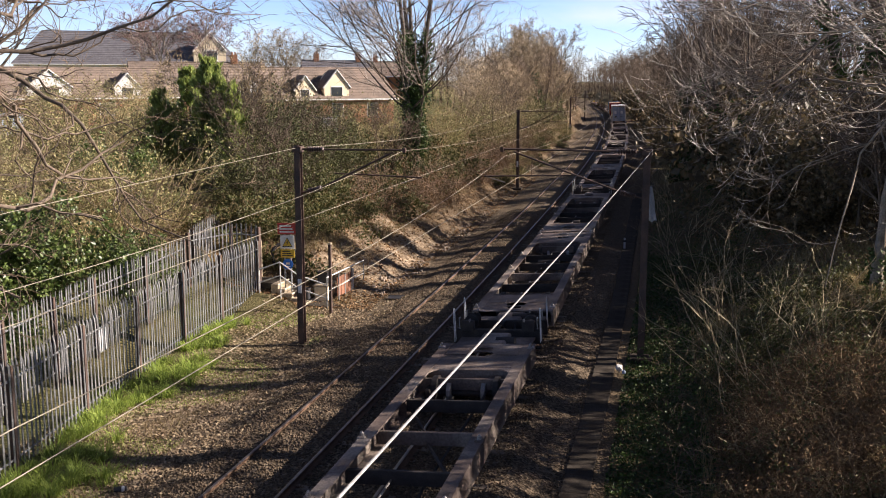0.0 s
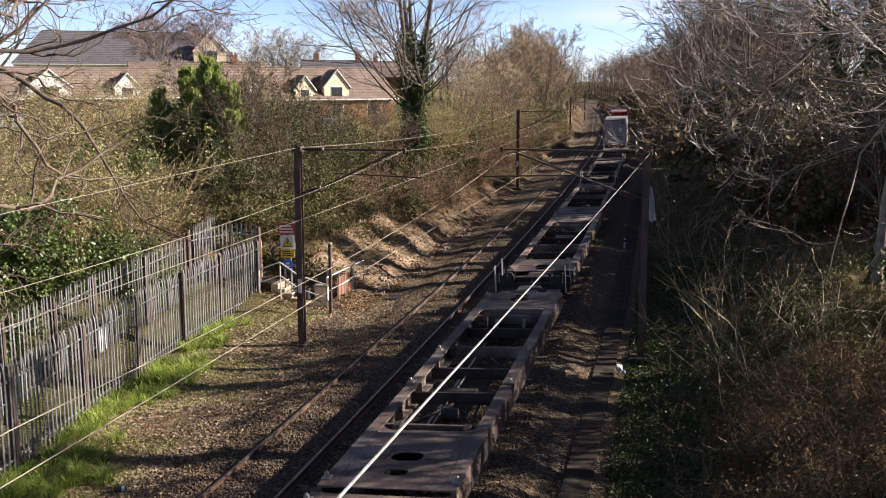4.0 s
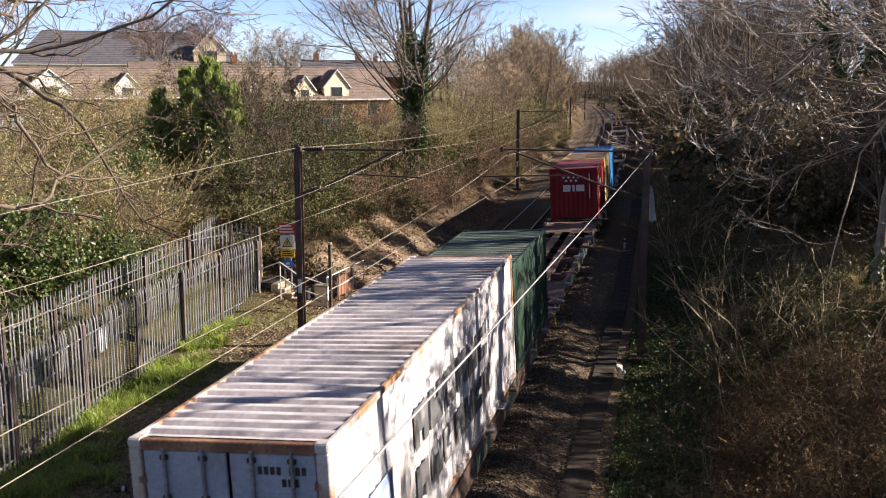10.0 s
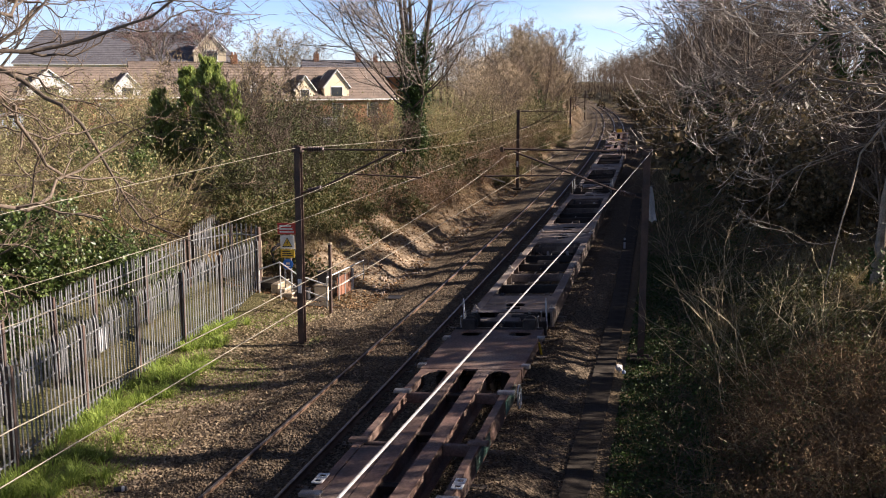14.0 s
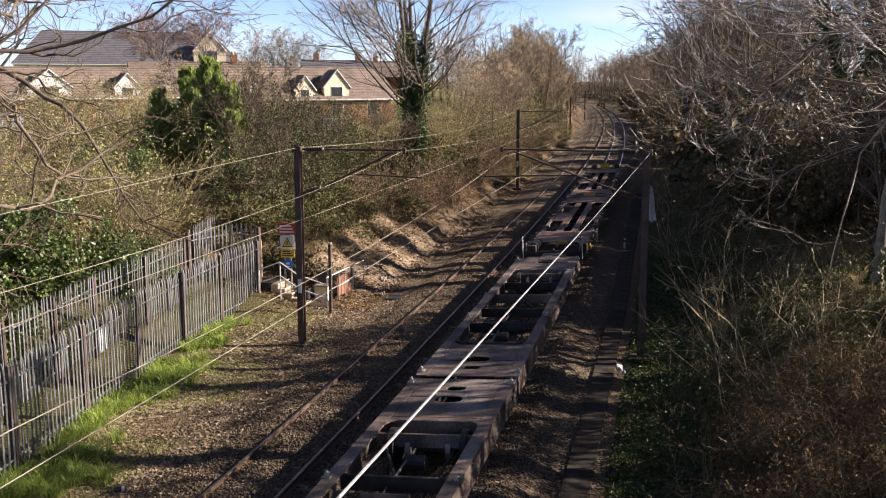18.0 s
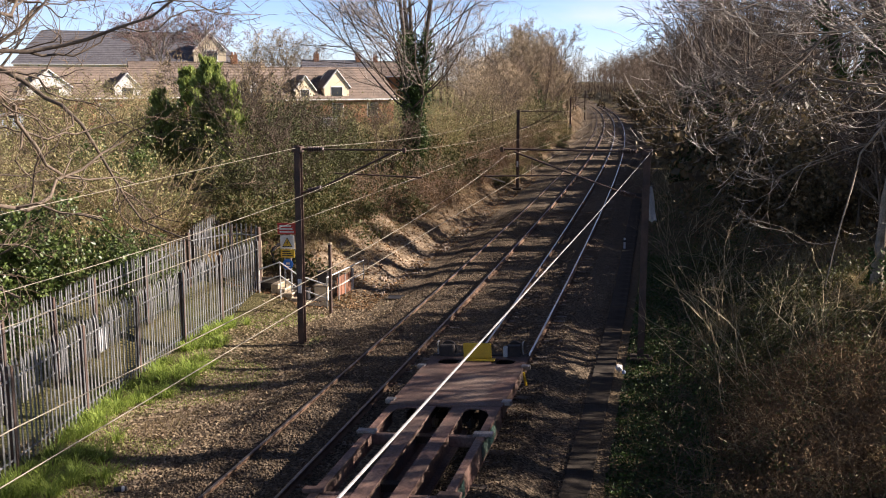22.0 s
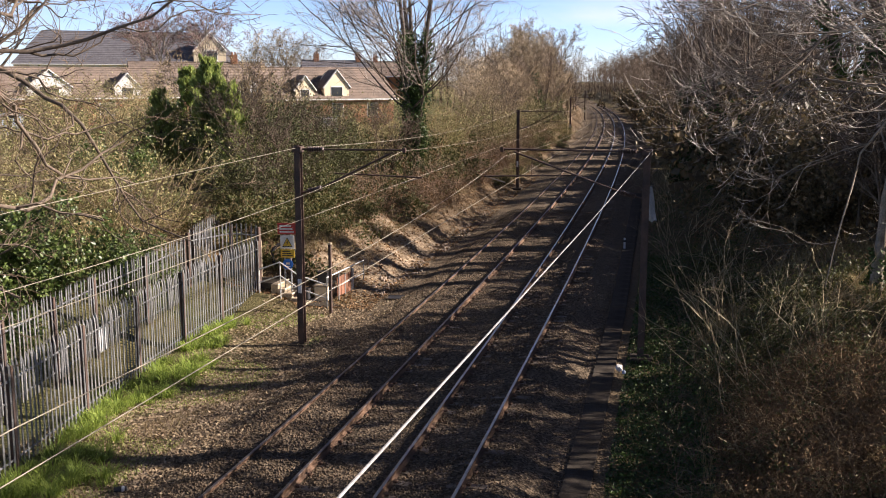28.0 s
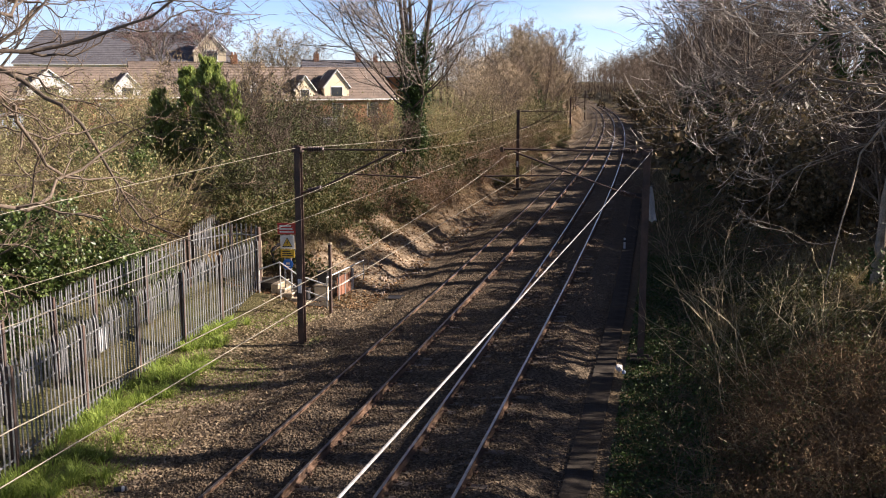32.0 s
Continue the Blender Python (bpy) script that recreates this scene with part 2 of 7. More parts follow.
    "blue_sign": mat("blue_sign_plate", (0.02, 0.16, 0.60), (0.02, 0.13, 0.5), scale=4, mottle=0.1, rough=0.5, bump=0),
    "timber": mat("red_brown_stained_timber", (0.30, 0.14, 0.085), (0.20, 0.095, 0.06), scale=3, fine=35, rough=0.75, var=0.15),
    "blue_sheet": mat("faded_blue_sheet", (0.40, 0.52, 0.72), (0.3, 0.4, 0.6), scale=3, rough=0.5),
    "cabinet": mat("pale_grey_cabinet", (0.52, 0.54, 0.55), (0.42, 0.44, 0.45), scale=2, rough=0.5, c=(0.24, 0.24, 0.22), cover=0.35),
}


# a darker tone of each roof colour, for the grooves between its ribs
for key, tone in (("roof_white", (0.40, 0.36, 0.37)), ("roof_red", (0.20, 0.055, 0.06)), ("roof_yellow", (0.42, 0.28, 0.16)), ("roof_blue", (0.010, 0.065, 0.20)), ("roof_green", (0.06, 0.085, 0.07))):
    M["groove_" + key] = mat("darker_groove_of_" + key, tone, tuple(v * 1.5 for v in tone), scale=0.9, fine=11, rough=0.7, c=tuple(v * 0.6 for v in tone), cover=0.42, mottle=0.25)


def ground_mat():
    """Earth that turns from ballast grit near the track to leaf litter, moss and turf on the banks."""
    m = bpy.data.materials.new("railway_land")
    m.use_nodes = True
    n, l = m.node_tree.nodes, m.node_tree.links
    bs = n["Principled BSDF"]
    tc = n.new("ShaderNodeTexCoord")
    vc = n.new("ShaderNodeVertexColor")
    vc.layer_name = "zone"
    sep = n.new("ShaderNodeSeparateColor")
    l.new(vc.outputs["Color"], sep.inputs["Color"])

    def tex(scale, detail=5):
        t = n.new("ShaderNodeTexNoise")
        t.inputs["Scale"].default_value, t.inputs["Detail"].default_value = scale, detail
        l.new(tc.outputs["Object"], t.inputs["Vector"])
        return t.outputs["Fac"]

    def grade(fac, *stops):
        r = n.new("ShaderNodeValToRGB")
        e = r.color_ramp.elements
        while len(e) < len(stops):
            e.new(0.5)
        for el, (pos, col) in zip(e, stops):
            el.position, el.color = pos, (*col, 1)
        l.new(fac, r.inputs["Fac"])
        return r.outputs["Color"]

    def mixed(fac, a, b):
        x = n.new("ShaderNodeMix")
        x.data_type = "RGBA"
        l.new(fac, x.inputs["Factor"])
        l.new(a, x.inputs["A"])
        l.new(b, x.inputs["B"])
        return x.outputs["Result"]

    vor = n.new("ShaderNodeTexVoronoi")
    vor.inputs["Scale"].default_value = 17
    l.new(tc.outputs["Object"], vor.inputs["Vector"])
    grit = grade(vor.outputs["Color"], (0.1, (0.05, 0.038, 0.026)), (0.5, (0.12, 0.09, 0.06)), (0.95, (0.25, 0.195, 0.135)))
    litter = grade(tex(14, 8), (0.3, (0.05, 0.034, 0.02)), (0.5, (0.13, 0.088, 0.05)), (0.7, (0.23, 0.16, 0.09)))
    turf = grade(tex(9, 8), (0.3, (0.05, 0.065, 0.02)), (0.55, (0.12, 0.13, 0.045)), (0.75, (0.22, 0.18, 0.09)))
    sand = grade(tex(5, 8), (0.3, (0.16, 0.115, 0.075)), (0.5, (0.32, 0.24, 0.16)), (0.7, (0.50, 0.40, 0.285)))
    col = mixed(sep.outputs["Red"], grit, litter)
    col = mixed(sep.outputs["Green"], col, turf)
    col = mixed(sep.outputs["Blue"], col, sand)
    l.new(col, bs.inputs["Base Color"])
    bs.inputs["Roughness"].default_value, bs.inputs["Specular IOR Level"].default_value = 0.95, 0.2
    bp = n.new("ShaderNodeBump")
    bp.inputs["Strength"].default_value, bp.inputs["Distance"].default_value = 0.9, 0.05
    l.new(vor.outputs["Distance"], bp.inputs["Height"])
    l.new(bp.outputs["Normal"], bs.inputs["Normal"])
    return m


# ---- mesh helpers ----
def mesh_ob(name, verts, faces, material, parent=None, label="", smooth=False):
    """One mesh object from arrays; faces all of one size (n x 3 or n x 4) or a list."""
    me = bpy.data.meshes.new(name)
    if isinstance(faces, np.ndarray):
        v = np.asarray(verts, np.float32)
        k = faces.shape[1]
        me.vertices.add(len(v))
        me.vertices.foreach_set("co", v.ravel())
        me.loops.add(faces.size)
        me.loops.foreach_set("vertex_index", faces.astype(np.int32).ravel())
        me.polygons.add(len(faces))
        me.polygons.foreach_set("loop_start", np.arange(0, faces.size, k, dtype=np.int32))
        me.update(calc_edges=True)
    else:
        me.from_pydata(verts, [], faces)
    if smooth:
        me.polygons.foreach_set("use_smooth", np.ones(len(me.polygons), bool))
    me.materials.append(M[material] if isinstance(material, str) else material)
    ob = new(name, me)
    if parent:
        ob.parent = parent
    if label:
        ob["label"] = label
    return ob


def part(name, bm, material, parent=None, label=""):
    """Links a bmesh as one mesh object under its thing."""
    me = bpy.data.meshes.new(name)
    bmesh.ops.recalc_face_normals(bm, faces=bm.faces)
    bm.to_mesh(me)
    bm.free()
    me.materials.append(M[material] if isinstance(material, str) else material)
    ob = new(name, me)
    if parent:
        ob.parent = parent
    if label:
        ob["label"] = label
    return ob


def thing(name, label, category, group="", m=None, kind=""):
    ob = new(name)
    ob.empty_display_size = 0.2
    if m:
        ob.matrix_basis = m
    return tagged(ob, label, category, group, kind)


def add_box(bm, x0, y0, z0, x1, y1, z1, bevel=0.0, m=None):
    vs = [bm.verts.new(((x0, x1)[i & 1], (y0, y1)[i >> 1 & 1], (z0, z1)[i >> 2])) for i in range(8)]
    fs = [bm.faces.new([vs[i] for i in f]) for f in ((0, 2, 3, 1), (4, 5, 7, 6), (0, 1, 5, 4), (2, 6, 7, 3), (0, 4, 6, 2), (1, 3, 7, 5))]
    if bevel:
        es = list({e for f in fs for e in f.edges})
        r = bmesh.ops.bevel(bm, geom=es, offset=bevel, segments=1, affect="EDGES")
        vs = list({v for f in r["faces"] for v in f.verts} | {v for v in vs if v.is_valid})
    if m:
        bmesh.ops.transform(bm, matrix=m, verts=[v for v in vs if v.is_valid])
    return bm


def box(x0, y0, z0, x1, y1, z1, bevel=0.0, m=None):
    return add_box(bmesh.new(), x0, y0, z0, x1, y1, z1, bevel, m)


def add_tube(bm, pts, r, sides=6, closed=False):
    """A round bar along pts; r a number or one per point."""
    pts = [Vector(q) for q in pts]
    rr = r if isinstance(r, (list, tuple)) else [r] * len(pts)
    rings = []
    n = len(pts)
    for i, q in enumerate(pts):
        a, b = (pts[i - 1], pts[(i + 1) % n]) if closed else (pts[max(i - 1, 0)], pts[min(i + 1, n - 1)])
        d = (b - a).normalized()
        u = d.cross(Vector((0, 0, 1)) if abs(d.z) < 0.9 else Vector((1, 0, 0))).normalized()
        w = d.cross(u)
        rings.append([bm.verts.new(q + rr[i] * (math.cos(k * math.tau / sides) * u + math.sin(k * math.tau / sides) * w)) for k in range(sides)])
    for i in range(n if closed else n - 1):
        a, b = rings[i], rings[(i + 1) % n]
        for k in range(sides):
            bm.faces.new((a[k], a[(k + 1) % sides], b[(k + 1) % sides], b[k]))
    if not closed:
        bm.faces.new(rings[0])
        bm.faces.new(rings[-1][::-1])
    return bm


def tube(pts, r, sides=6, closed=False):
    return add_tube(bmesh.new(), pts, r, sides, closed)


def ngon_plate(outline, holes, z0, z1):
    """A plate with holes, between z0 and z1."""
    bm = bmesh.new()
    es = []
    for loop in (outline, *holes):
        vs = [bm.verts.new((x, y, z1)) for x, y in loop]
        es += [bm.edges.new((vs[i], vs[(i + 1) % len(vs)])) for i in range(len(vs))]
    bmesh.ops.triangle_fill(bm, use_beauty=True, use_dissolve=False, edges=es)
    r = bmesh.ops.extrude_face_region(bm, geom=list(bm.faces))
    bmesh.ops.translate(bm, vec=(0, 0, z0 - z1), verts=[v for v in r["geom"] if isinstance(v, bmesh.types.BMVert)])
    return bm


def oval(cx, cy, rx, ry, n=14, power=0.75):
    out = []
    for i in range(n):
        a = i * math.tau / n
        c, s = math.cos(a), math.sin(a)
        out.append((cx + rx * math.copysign(abs(c) ** power, c), cy + ry * math.copysign(abs(s) ** power, s)))
    return out


# ---- the line of the tracks ----
KNOTS = (0, 30, 60, 90, 120, 160, 220, 320, 500)
BENDS = (-7.37e-05, -4.73e-04, -3.22e-04, -3.46e-04, -4.66e-04, -3.75e-04, -3.86e-04, -3.61e-04, -3.61e-04)
CANT, GAP, LEFT_DZ = 0.0526, 3.34, -0.09
ARC = np.arange(-480.0, 760.0, 1.0)
_k = np.where(ARC < 0, BENDS[0] * 0.0, np.interp(ARC, KNOTS, BENDS))
_k = np.where(ARC > 700, 0.0, _k)
TURN = np.cumsum(_k)
TURN -= TURN[480]
LINE_X, LINE_Y = np.cumsum(np.sin(TURN)), np.cumsum(np.cos(TURN))
LINE_X, LINE_Y = LINE_X - LINE_X[480], LINE_Y - LINE_Y[480]


def on_line(s, off=0.0, z=0.0, dx=0.0, dz=0.0, cant=CANT):
    """The world place of a point beside the train's track: off and z in the canted frame, dx to another track."""
    x, y, t = np.interp(s, ARC, LINE_X), np.interp(s, ARC, LINE_Y), np.interp(s, ARC, TURN)
    w, u = off * math.cos(cant) - z * math.sin(cant) + dx, off * math.sin(cant) + z * math.cos(cant) + dz
    return x + w * np.cos(t), y - w * np.sin(t), u + 0 * x


def line_pose(s, dx=0.0, cant=CANT, dz=0.0):
    t = float(np.interp(s, ARC, TURN))
    x, y, z = (float(v) for v in on_line(s, 0, 0, dx, dz, cant))
    return Matrix.Translation((x, y, z)) @ Matrix.Rotation(-t, 4, "Z") @ Matrix.Rotation(-cant, 4, "Y")


def lateral(x, y):
    """How far a place lies to the right of the train's track."""
    return (x - np.interp(y, LINE_Y, LINE_X)) * np.cos(np.interp(y, LINE_Y, TURN))


def smooth(a, b, v):
    k = np.clip((v - a) / (b - a), 0, 1)
    return k * k * (3 - 2 * k)


def wavy(x, y, seed=0):
    r = np.random.RandomState(seed)
    out = 0
    for i in range(7):
        f, a, p = r.uniform(0.12, 1.1), r.uniform(0, math.tau), r.uniform(0, math.tau)
        out = out + np.sin((x * math.cos(a) + y * math.sin(a)) * f + p) / (1 + 2.2 * f)
    return out / 3


def height(x, y):
    d = lateral(x, y)
    h = np.full_like(d, -0.42)
    bed = smooth(1.9, 1.2, d) * smooth(-5.6, -4.7, d)
    h = h + 0.2 * bed
    # the right-hand cutting
    up = smooth(3.7, 21.0, d)
    h = h + up * (5.4 + 0.8 * wavy(x, y, 3)) + smooth(4.2, 6.0, d) * 0.35 * wavy(x * 2, y * 2, 5)
    # the left: a verge behind which the ground climbs, and a steeper bank from the steps on
    far = smooth(34.0, 40.0, y)
    near_rise = smooth(-10.5, -15.0, d) * 1.4 + smooth(-14, -40, d) * 1.6
    bank = smooth(-6.5, -9.4, d) * 1.5 + smooth(-8.5, -16.0, d) * 1.6
    terr = (0.12 * np.sin(d * 3.0 + 0.12 * y + 1.3 * wavy(x, y, 8)) + 0.30 * np.abs(np.sin(y * 1.15 + d * 0.9 + 1.6 * wavy(x, y, 9))) - 0.2) * smooth(-6.3, -7.2, d) * smooth(-12, -9.5, d)
    h = h + near_rise * (1 - far) + (bank + terr) * far
    h = h + 0.46 * smooth(-8.4, -10.2, d) * smooth(31.6, 33.8, y) * (1 - smooth(36, 40, y))
    h = h + 0.07 * wavy(x * 3, y * 3, 11) * smooth(2.2, 4, np.abs(d + 1.7))
    h = h + 0.7 * smooth(55, 100, y) * smooth(-18, -30, d) + 3.1 * smooth(108, 160, y) * smooth(-22, -45, d)
    h = h + 3.0 * smooth(300, 900, y) + 5 * smooth(-150, -700, x)
    return h


def height1(x, y):
    return float(height(np.array([float(x)]), np.array([float(y)]))[0])


# ---- ground ----
def build_ground():
    def steps(spans):
        out = []
        for a, b, st in spans:
            out += list(np.arange(a, b, st))
        return np.array(out + [spans[-1][1]])
    gx = steps([(-1600, -300, 130), (-300, -60, 16), (-60, -24, 2.0), (-24, 24, 0.4), (24, 60, 3.0), (60, 300, 20), (300, 1600, 130)])
    gy = steps([(-500, -40, 40), (-40, 8, 4), (8, 75, 0.4), (75, 130, 1.0), (130, 330, 4.0), (330, 3200, 140)])
    X, Y = np.meshgrid(gx, gy)
    bendx = np.interp(Y, LINE_Y, LINE_X) * np.exp(-(X / 120.0) ** 2)
    X = X + bendx
    Z = height(X, Y)
    nx, ny = len(gx), len(gy)
    i = np.arange(nx * ny).reshape(ny, nx)
    f = np.stack([i[:-1, :-1], i[:-1, 1:], i[1:, 1:], i[1:, :-1]], -1).reshape(-1, 4)
    ob = mesh_ob("ground", np.stack([X, Y, Z], -1).reshape(-1, 3), f, ground_mat(), smooth=True)
    d = lateral(X, Y)
    wob = 0.5 * wavy(X * 1.4, Y * 1.4, 21)
    litter = np.maximum(smooth(2.4, 4.0, d + wob), smooth(-6.6, -8.2, d + wob))
    turf = np.maximum(smooth(-7.4, -8.6, d + wob) * (1 - smooth(33, 37, Y)), smooth(-13, -18, d))
    turf = np.maximum(turf, 0.4 * smooth(3.0, 4.2, d)) * (0.55 + 0.45 * np.clip(wavy(X * 2, Y * 2, 22) * 2 + 0.6, 0, 1))
    sand = smooth(-6.2, -7.0, d) * smooth(-11.5, -9.5, d + wob) * smooth(35, 38, Y) * smooth(66, 46, Y) * np.clip(0.75 + wavy(X * 1.7, Y * 1.7, 23) * 1.5, 0, 1)
    sand = np.maximum(sand, 0.9 * smooth(-5.2, -6.2, d + wob) * smooth(-10.4, -8.8, d) * (1 - 0.6 * smooth(22, 27, Y)) * (1 - smooth(31, 35, Y)) * np.clip(0.72 + wavy(X * 2.1, Y * 2.1, 24) * 1.3, 0, 1))
    col = np.stack([litter, np.clip(turf, 0, 1), sand, np.ones_like(sand)], -1).reshape(-1, 4)
    at = ob.data.color_attributes.new("zone", "FLOAT_COLOR", "POINT")
    at.data.foreach_set("color", col.astype(np.float32).ravel())
    tagged(ob, "brown leaf-littered railway cutting with ballast and rough turf", "ground", kind="structure")


build_ground()


# ---- tracks ----
def sweep(name, profile, s0, s1, step, material, parent, dx, dz, label="", off=0.0):
    """A closed profile (off, z) drawn along a track."""
    ss = np.arange(s0, s1 + 0.01, step)
    rings = [np.stack(on_line(ss, off + o, z, dx, dz), -1) for o, z in profile]
    v = np.stack(rings, 1).reshape(-1, 3)
    k, n = len(profile), len(ss)
    i = np.arange(n * k).reshape(n, k)
    a, b = i[:-1], i[1:]
    f = np.stack([a, np.roll(a, -1, 1), np.roll(b, -1, 1), b], -1).reshape(-1, 4)
    return mesh_ob(name, v, f, material, parent, label)


RAIL_FOOT = [(-0.07, -0.155), (0.07, -0.155), (0.07, -0.14), (0.012, -0.115), (0.012, -0.045), (0.036, -0.035), (0.036, -0.004), (-0.036, -0.004), (-0.036, -0.035), (-0.012, -0.045), (-0.012, -0.115), (-0.07, -0.14)]
RAIL_TOP = [(-0.036, -0.004), (0.036, -0.004), (0.031, 0.003), (-0.031, 0.003)]


def build_track(dx, dz, label, head):
    tr = thing("railway_track", label, "railway track", "pair of railway tracks", kind="structure")
    for side in (-0.7525, 0.7525):
        r = sweep("rail", RAIL_FOOT, -478, 400, 3.0, "rust", tr, dx, dz, off=side)
        sweep("rail_head", RAIL_TOP, -478, 400, 3.0, head, r, dx, dz, "polished running surface", off=side)
    bm = bmesh.new()
    prof = [(-1.25, 0.0), (-1.05, 0.005), (-0.9, 0.02), (-0.6, 0.02), (-0.3, -0.02), (0.3, -0.02), (0.6, 0.02), (0.9, 0.02), (1.05, 0.005), (1.25, 0.0)]
    top = [[bm.verts.new((x, y, -0.19 + z)) for y in (-0.11, 0.11)] for x, z in prof]
    low = [[bm.verts.new((x, y, -0.36)) for y in (-0.14, 0.14)] for x, z in prof]
    for i in range(len(prof) - 1):
        bm.faces.new((top[i][0], top[i + 1][0], top[i + 1][1], top[i][1]))
        bm.faces.new((low[i][0], low[i + 1][0], top[i + 1][0], top[i][0]))
        bm.faces.new((low[i][1], top[i][1], top[i + 1][1], low[i + 1][1]))
    for e in (0, -1):
        bm.faces.new((low[e][0], top[e][0], top[e][1], low[e][1]))
    me = bpy.data.meshes.new("sleeper")
    bmesh.ops.recalc_face_normals(bm, faces=bm.faces)
    bm.to_mesh(me)
    bm.free()
    me.materials.append(M["sleeper"])
    clip = bpy.data.meshes.new("rail_clip")
    bm = bmesh.new()
    for side in (-0.7525, 0.7525):
        for o in (-0.1, 0.1):
            add_box(bm, side + o - 0.045, -0.06, -0.17, side + o + 0.045, 0.06, -0.115, 0.015)
    bm.to_mesh(clip)
    bm.free()
    clip.materials.append(M["rust"])
    rng = random.Random(5 if dx else 6)
    s, k = 8.0, 0
    v_all, f_all, base = [], [], 0
    co = np.array([v.co for v in me.vertices])
    fa = [tuple(p.vertices) for p in me.polygons]
    while s < 300:
        m = line_pose(s, dx, CANT, dz) @ pose(0, 0, rng.uniform(-0.02, 0.008), 0, 0, rng.uniform(-0.6, 0.6))
        if k < 145:
            o = new("sleeper", me)
            o.parent, o.matrix_basis = tr, m
            c = new("rail_clip", clip)
            c.parent = o
        else:
            w = np.array(m)
            v_all.append(co @ w[:3, :3].T + w[:3, 3])
            f_all += [tuple(base + i for i in f) for f in fa]
            base += len(co)
        s += 0.65
        k += 1
    s = -470.0
    while s < 7.5:
        w = np.array(line_pose(s, dx, CANT, dz))
        v_all.append(co @ w[:3, :3].T + w[:3, 3])
        f_all += [tuple(base + i for i in f) for f in fa]
        base += len(co)
        s += 0.65
    far = mesh_ob("far_sleepers", np.concatenate(v_all).tolist(), f_all, "sleeper", tr)
    tagged(far, kind="stuff")
    return tr


build_track(0.0, 0.0, "rusty steel running rails on dirty concrete sleepers in ballast", "shine")
build_track(-GAP, LEFT_DZ, "rust-brown rails on dirty concrete sleepers beside the busy track", "shine_dull")


def build_stones(name, n, place, size, material, label, seed):
    """Loose broken stones, each a small irregular lump."""
    r = np.random.RandomState(seed)
    p = place(r, n)
    n = len(p)
    base = np.array([(1, 0, 0), (-1, 0, 0), (0, 1, 0), (0, -1, 0), (0, 0, 1), (0, 0, -1)], float)
    fac = np.array([(0, 2, 4), (2, 1, 4), (1, 3, 4), (3, 0, 4), (2, 0, 5), (1, 2, 5), (3, 1, 5), (0, 3, 5)])
    sc = size * r.uniform(0.5, 1.25, (n, 1, 3)) * r.uniform(0.75, 1.25, (n, 6, 1))
    v = base[None] * sc
    q = r.normal(size=(n, 3, 3))
    q, _ = np.linalg.qr(q)
    v = np.einsum("nij,nkj->nki", q, v) + p[:, None]
    f = (fac[None] + 6 * np.arange(n)[:, None, None]).reshape(-1, 3)
    ob = mesh_ob(name, v.reshape(-1, 3), f, material)
    return tagged(ob, label, "ballast", kind="stuff")


def ballast_places(r, n):
    y = 11 + 52 * r.uniform(0, 1, n) ** 1.6
    d = r.uniform(-6.7, 2.7, n)
    x = np.interp(y, LINE_Y, LINE_X) + d
    keep = np.ones(n, bool)
    for c in (0.0, -GAP):
        for side in (-0.7525, 0.7525):
            keep &= np.abs(d - c - side) > 0.10
    keep &= r.uniform(0, 1, n) < np.where(d < -5.6, 0.5, 1.0)
    x, y, d = x[keep], y[keep], d[keep]
    z = height(x, y)
    t = np.where(d > -1.7, d * CANT, (d + GAP) * CANT + LEFT_DZ)
    z = np.maximum(z, np.where((d > -4.9) & (d < 1.5), t - 0.195, -9))
    return np.stack([x, y, z + 0.012], -1)


def build_ballast():
    """The shaped bed of broken stone under both tracks."""
    ss = np.concatenate([np.arange(-478, -8, 4.0), np.arange(-8, 80, 0.8), np.arange(80, 400, 4.0)])
    prof = [(-6.0, -0.46), (-5.4, -0.38), (-4.75, -0.295), (-4.15, -0.265), (-3.34, -0.30), (-2.5, -0.222), (-1.67, -0.20), (-0.85, -0.225), (0.0, -0.20), (0.85, -0.138), (1.45, -0.12), (2.1, -0.34), (2.6, -0.46)]
    r = np.random.RandomState(4)
    rings = []
    for o, z in prof:
        x, y, u = on_line(ss, 0, 0, o, z)
        rings.append(np.stack([x, y, u + r.uniform(-0.02, 0.02, len(ss))], -1))
    v = np.stack(rings, 1).reshape(-1, 3)
    k, n = len(prof), len(ss)
    i = np.arange(n * k).reshape(n, k)
    f = np.stack([i[:-1, :-1], i[:-1, 1:], i[1:, 1:], i[1:, :-1]], -1).reshape(-1, 4)
    ob = mesh_ob("ballast_bed", v, f, M["grit"])
    tagged(ob, "brown stone ballast under the two tracks", "ballast", kind="structure")


M["grit"] = ground_mat()
M["grit"].name = "ballast_grit"
build_ballast()
build_stones("ballast_stones", 44000, ballast_places, 0.034, "stone", "loose brown-grey ballast stones between the rails", 7)


def rubble_places(r, n):
    y = 36.5 + 26 * r.uniform(0, 1, n) ** 1.2
    d = -6.15 - np.abs(r.normal(0, 0.35, n)) + 0.25 * np.sin(y * 1.1)
    x = np.interp(y, LINE_Y, LINE_X) + d
    return np.stack([x, y, height(x, y) + 0.03], -1)


build_stones("bank_rubble", 260, rubble_places, 0.085, "rubble", "pale broken rubble along the foot of the bank", 17)


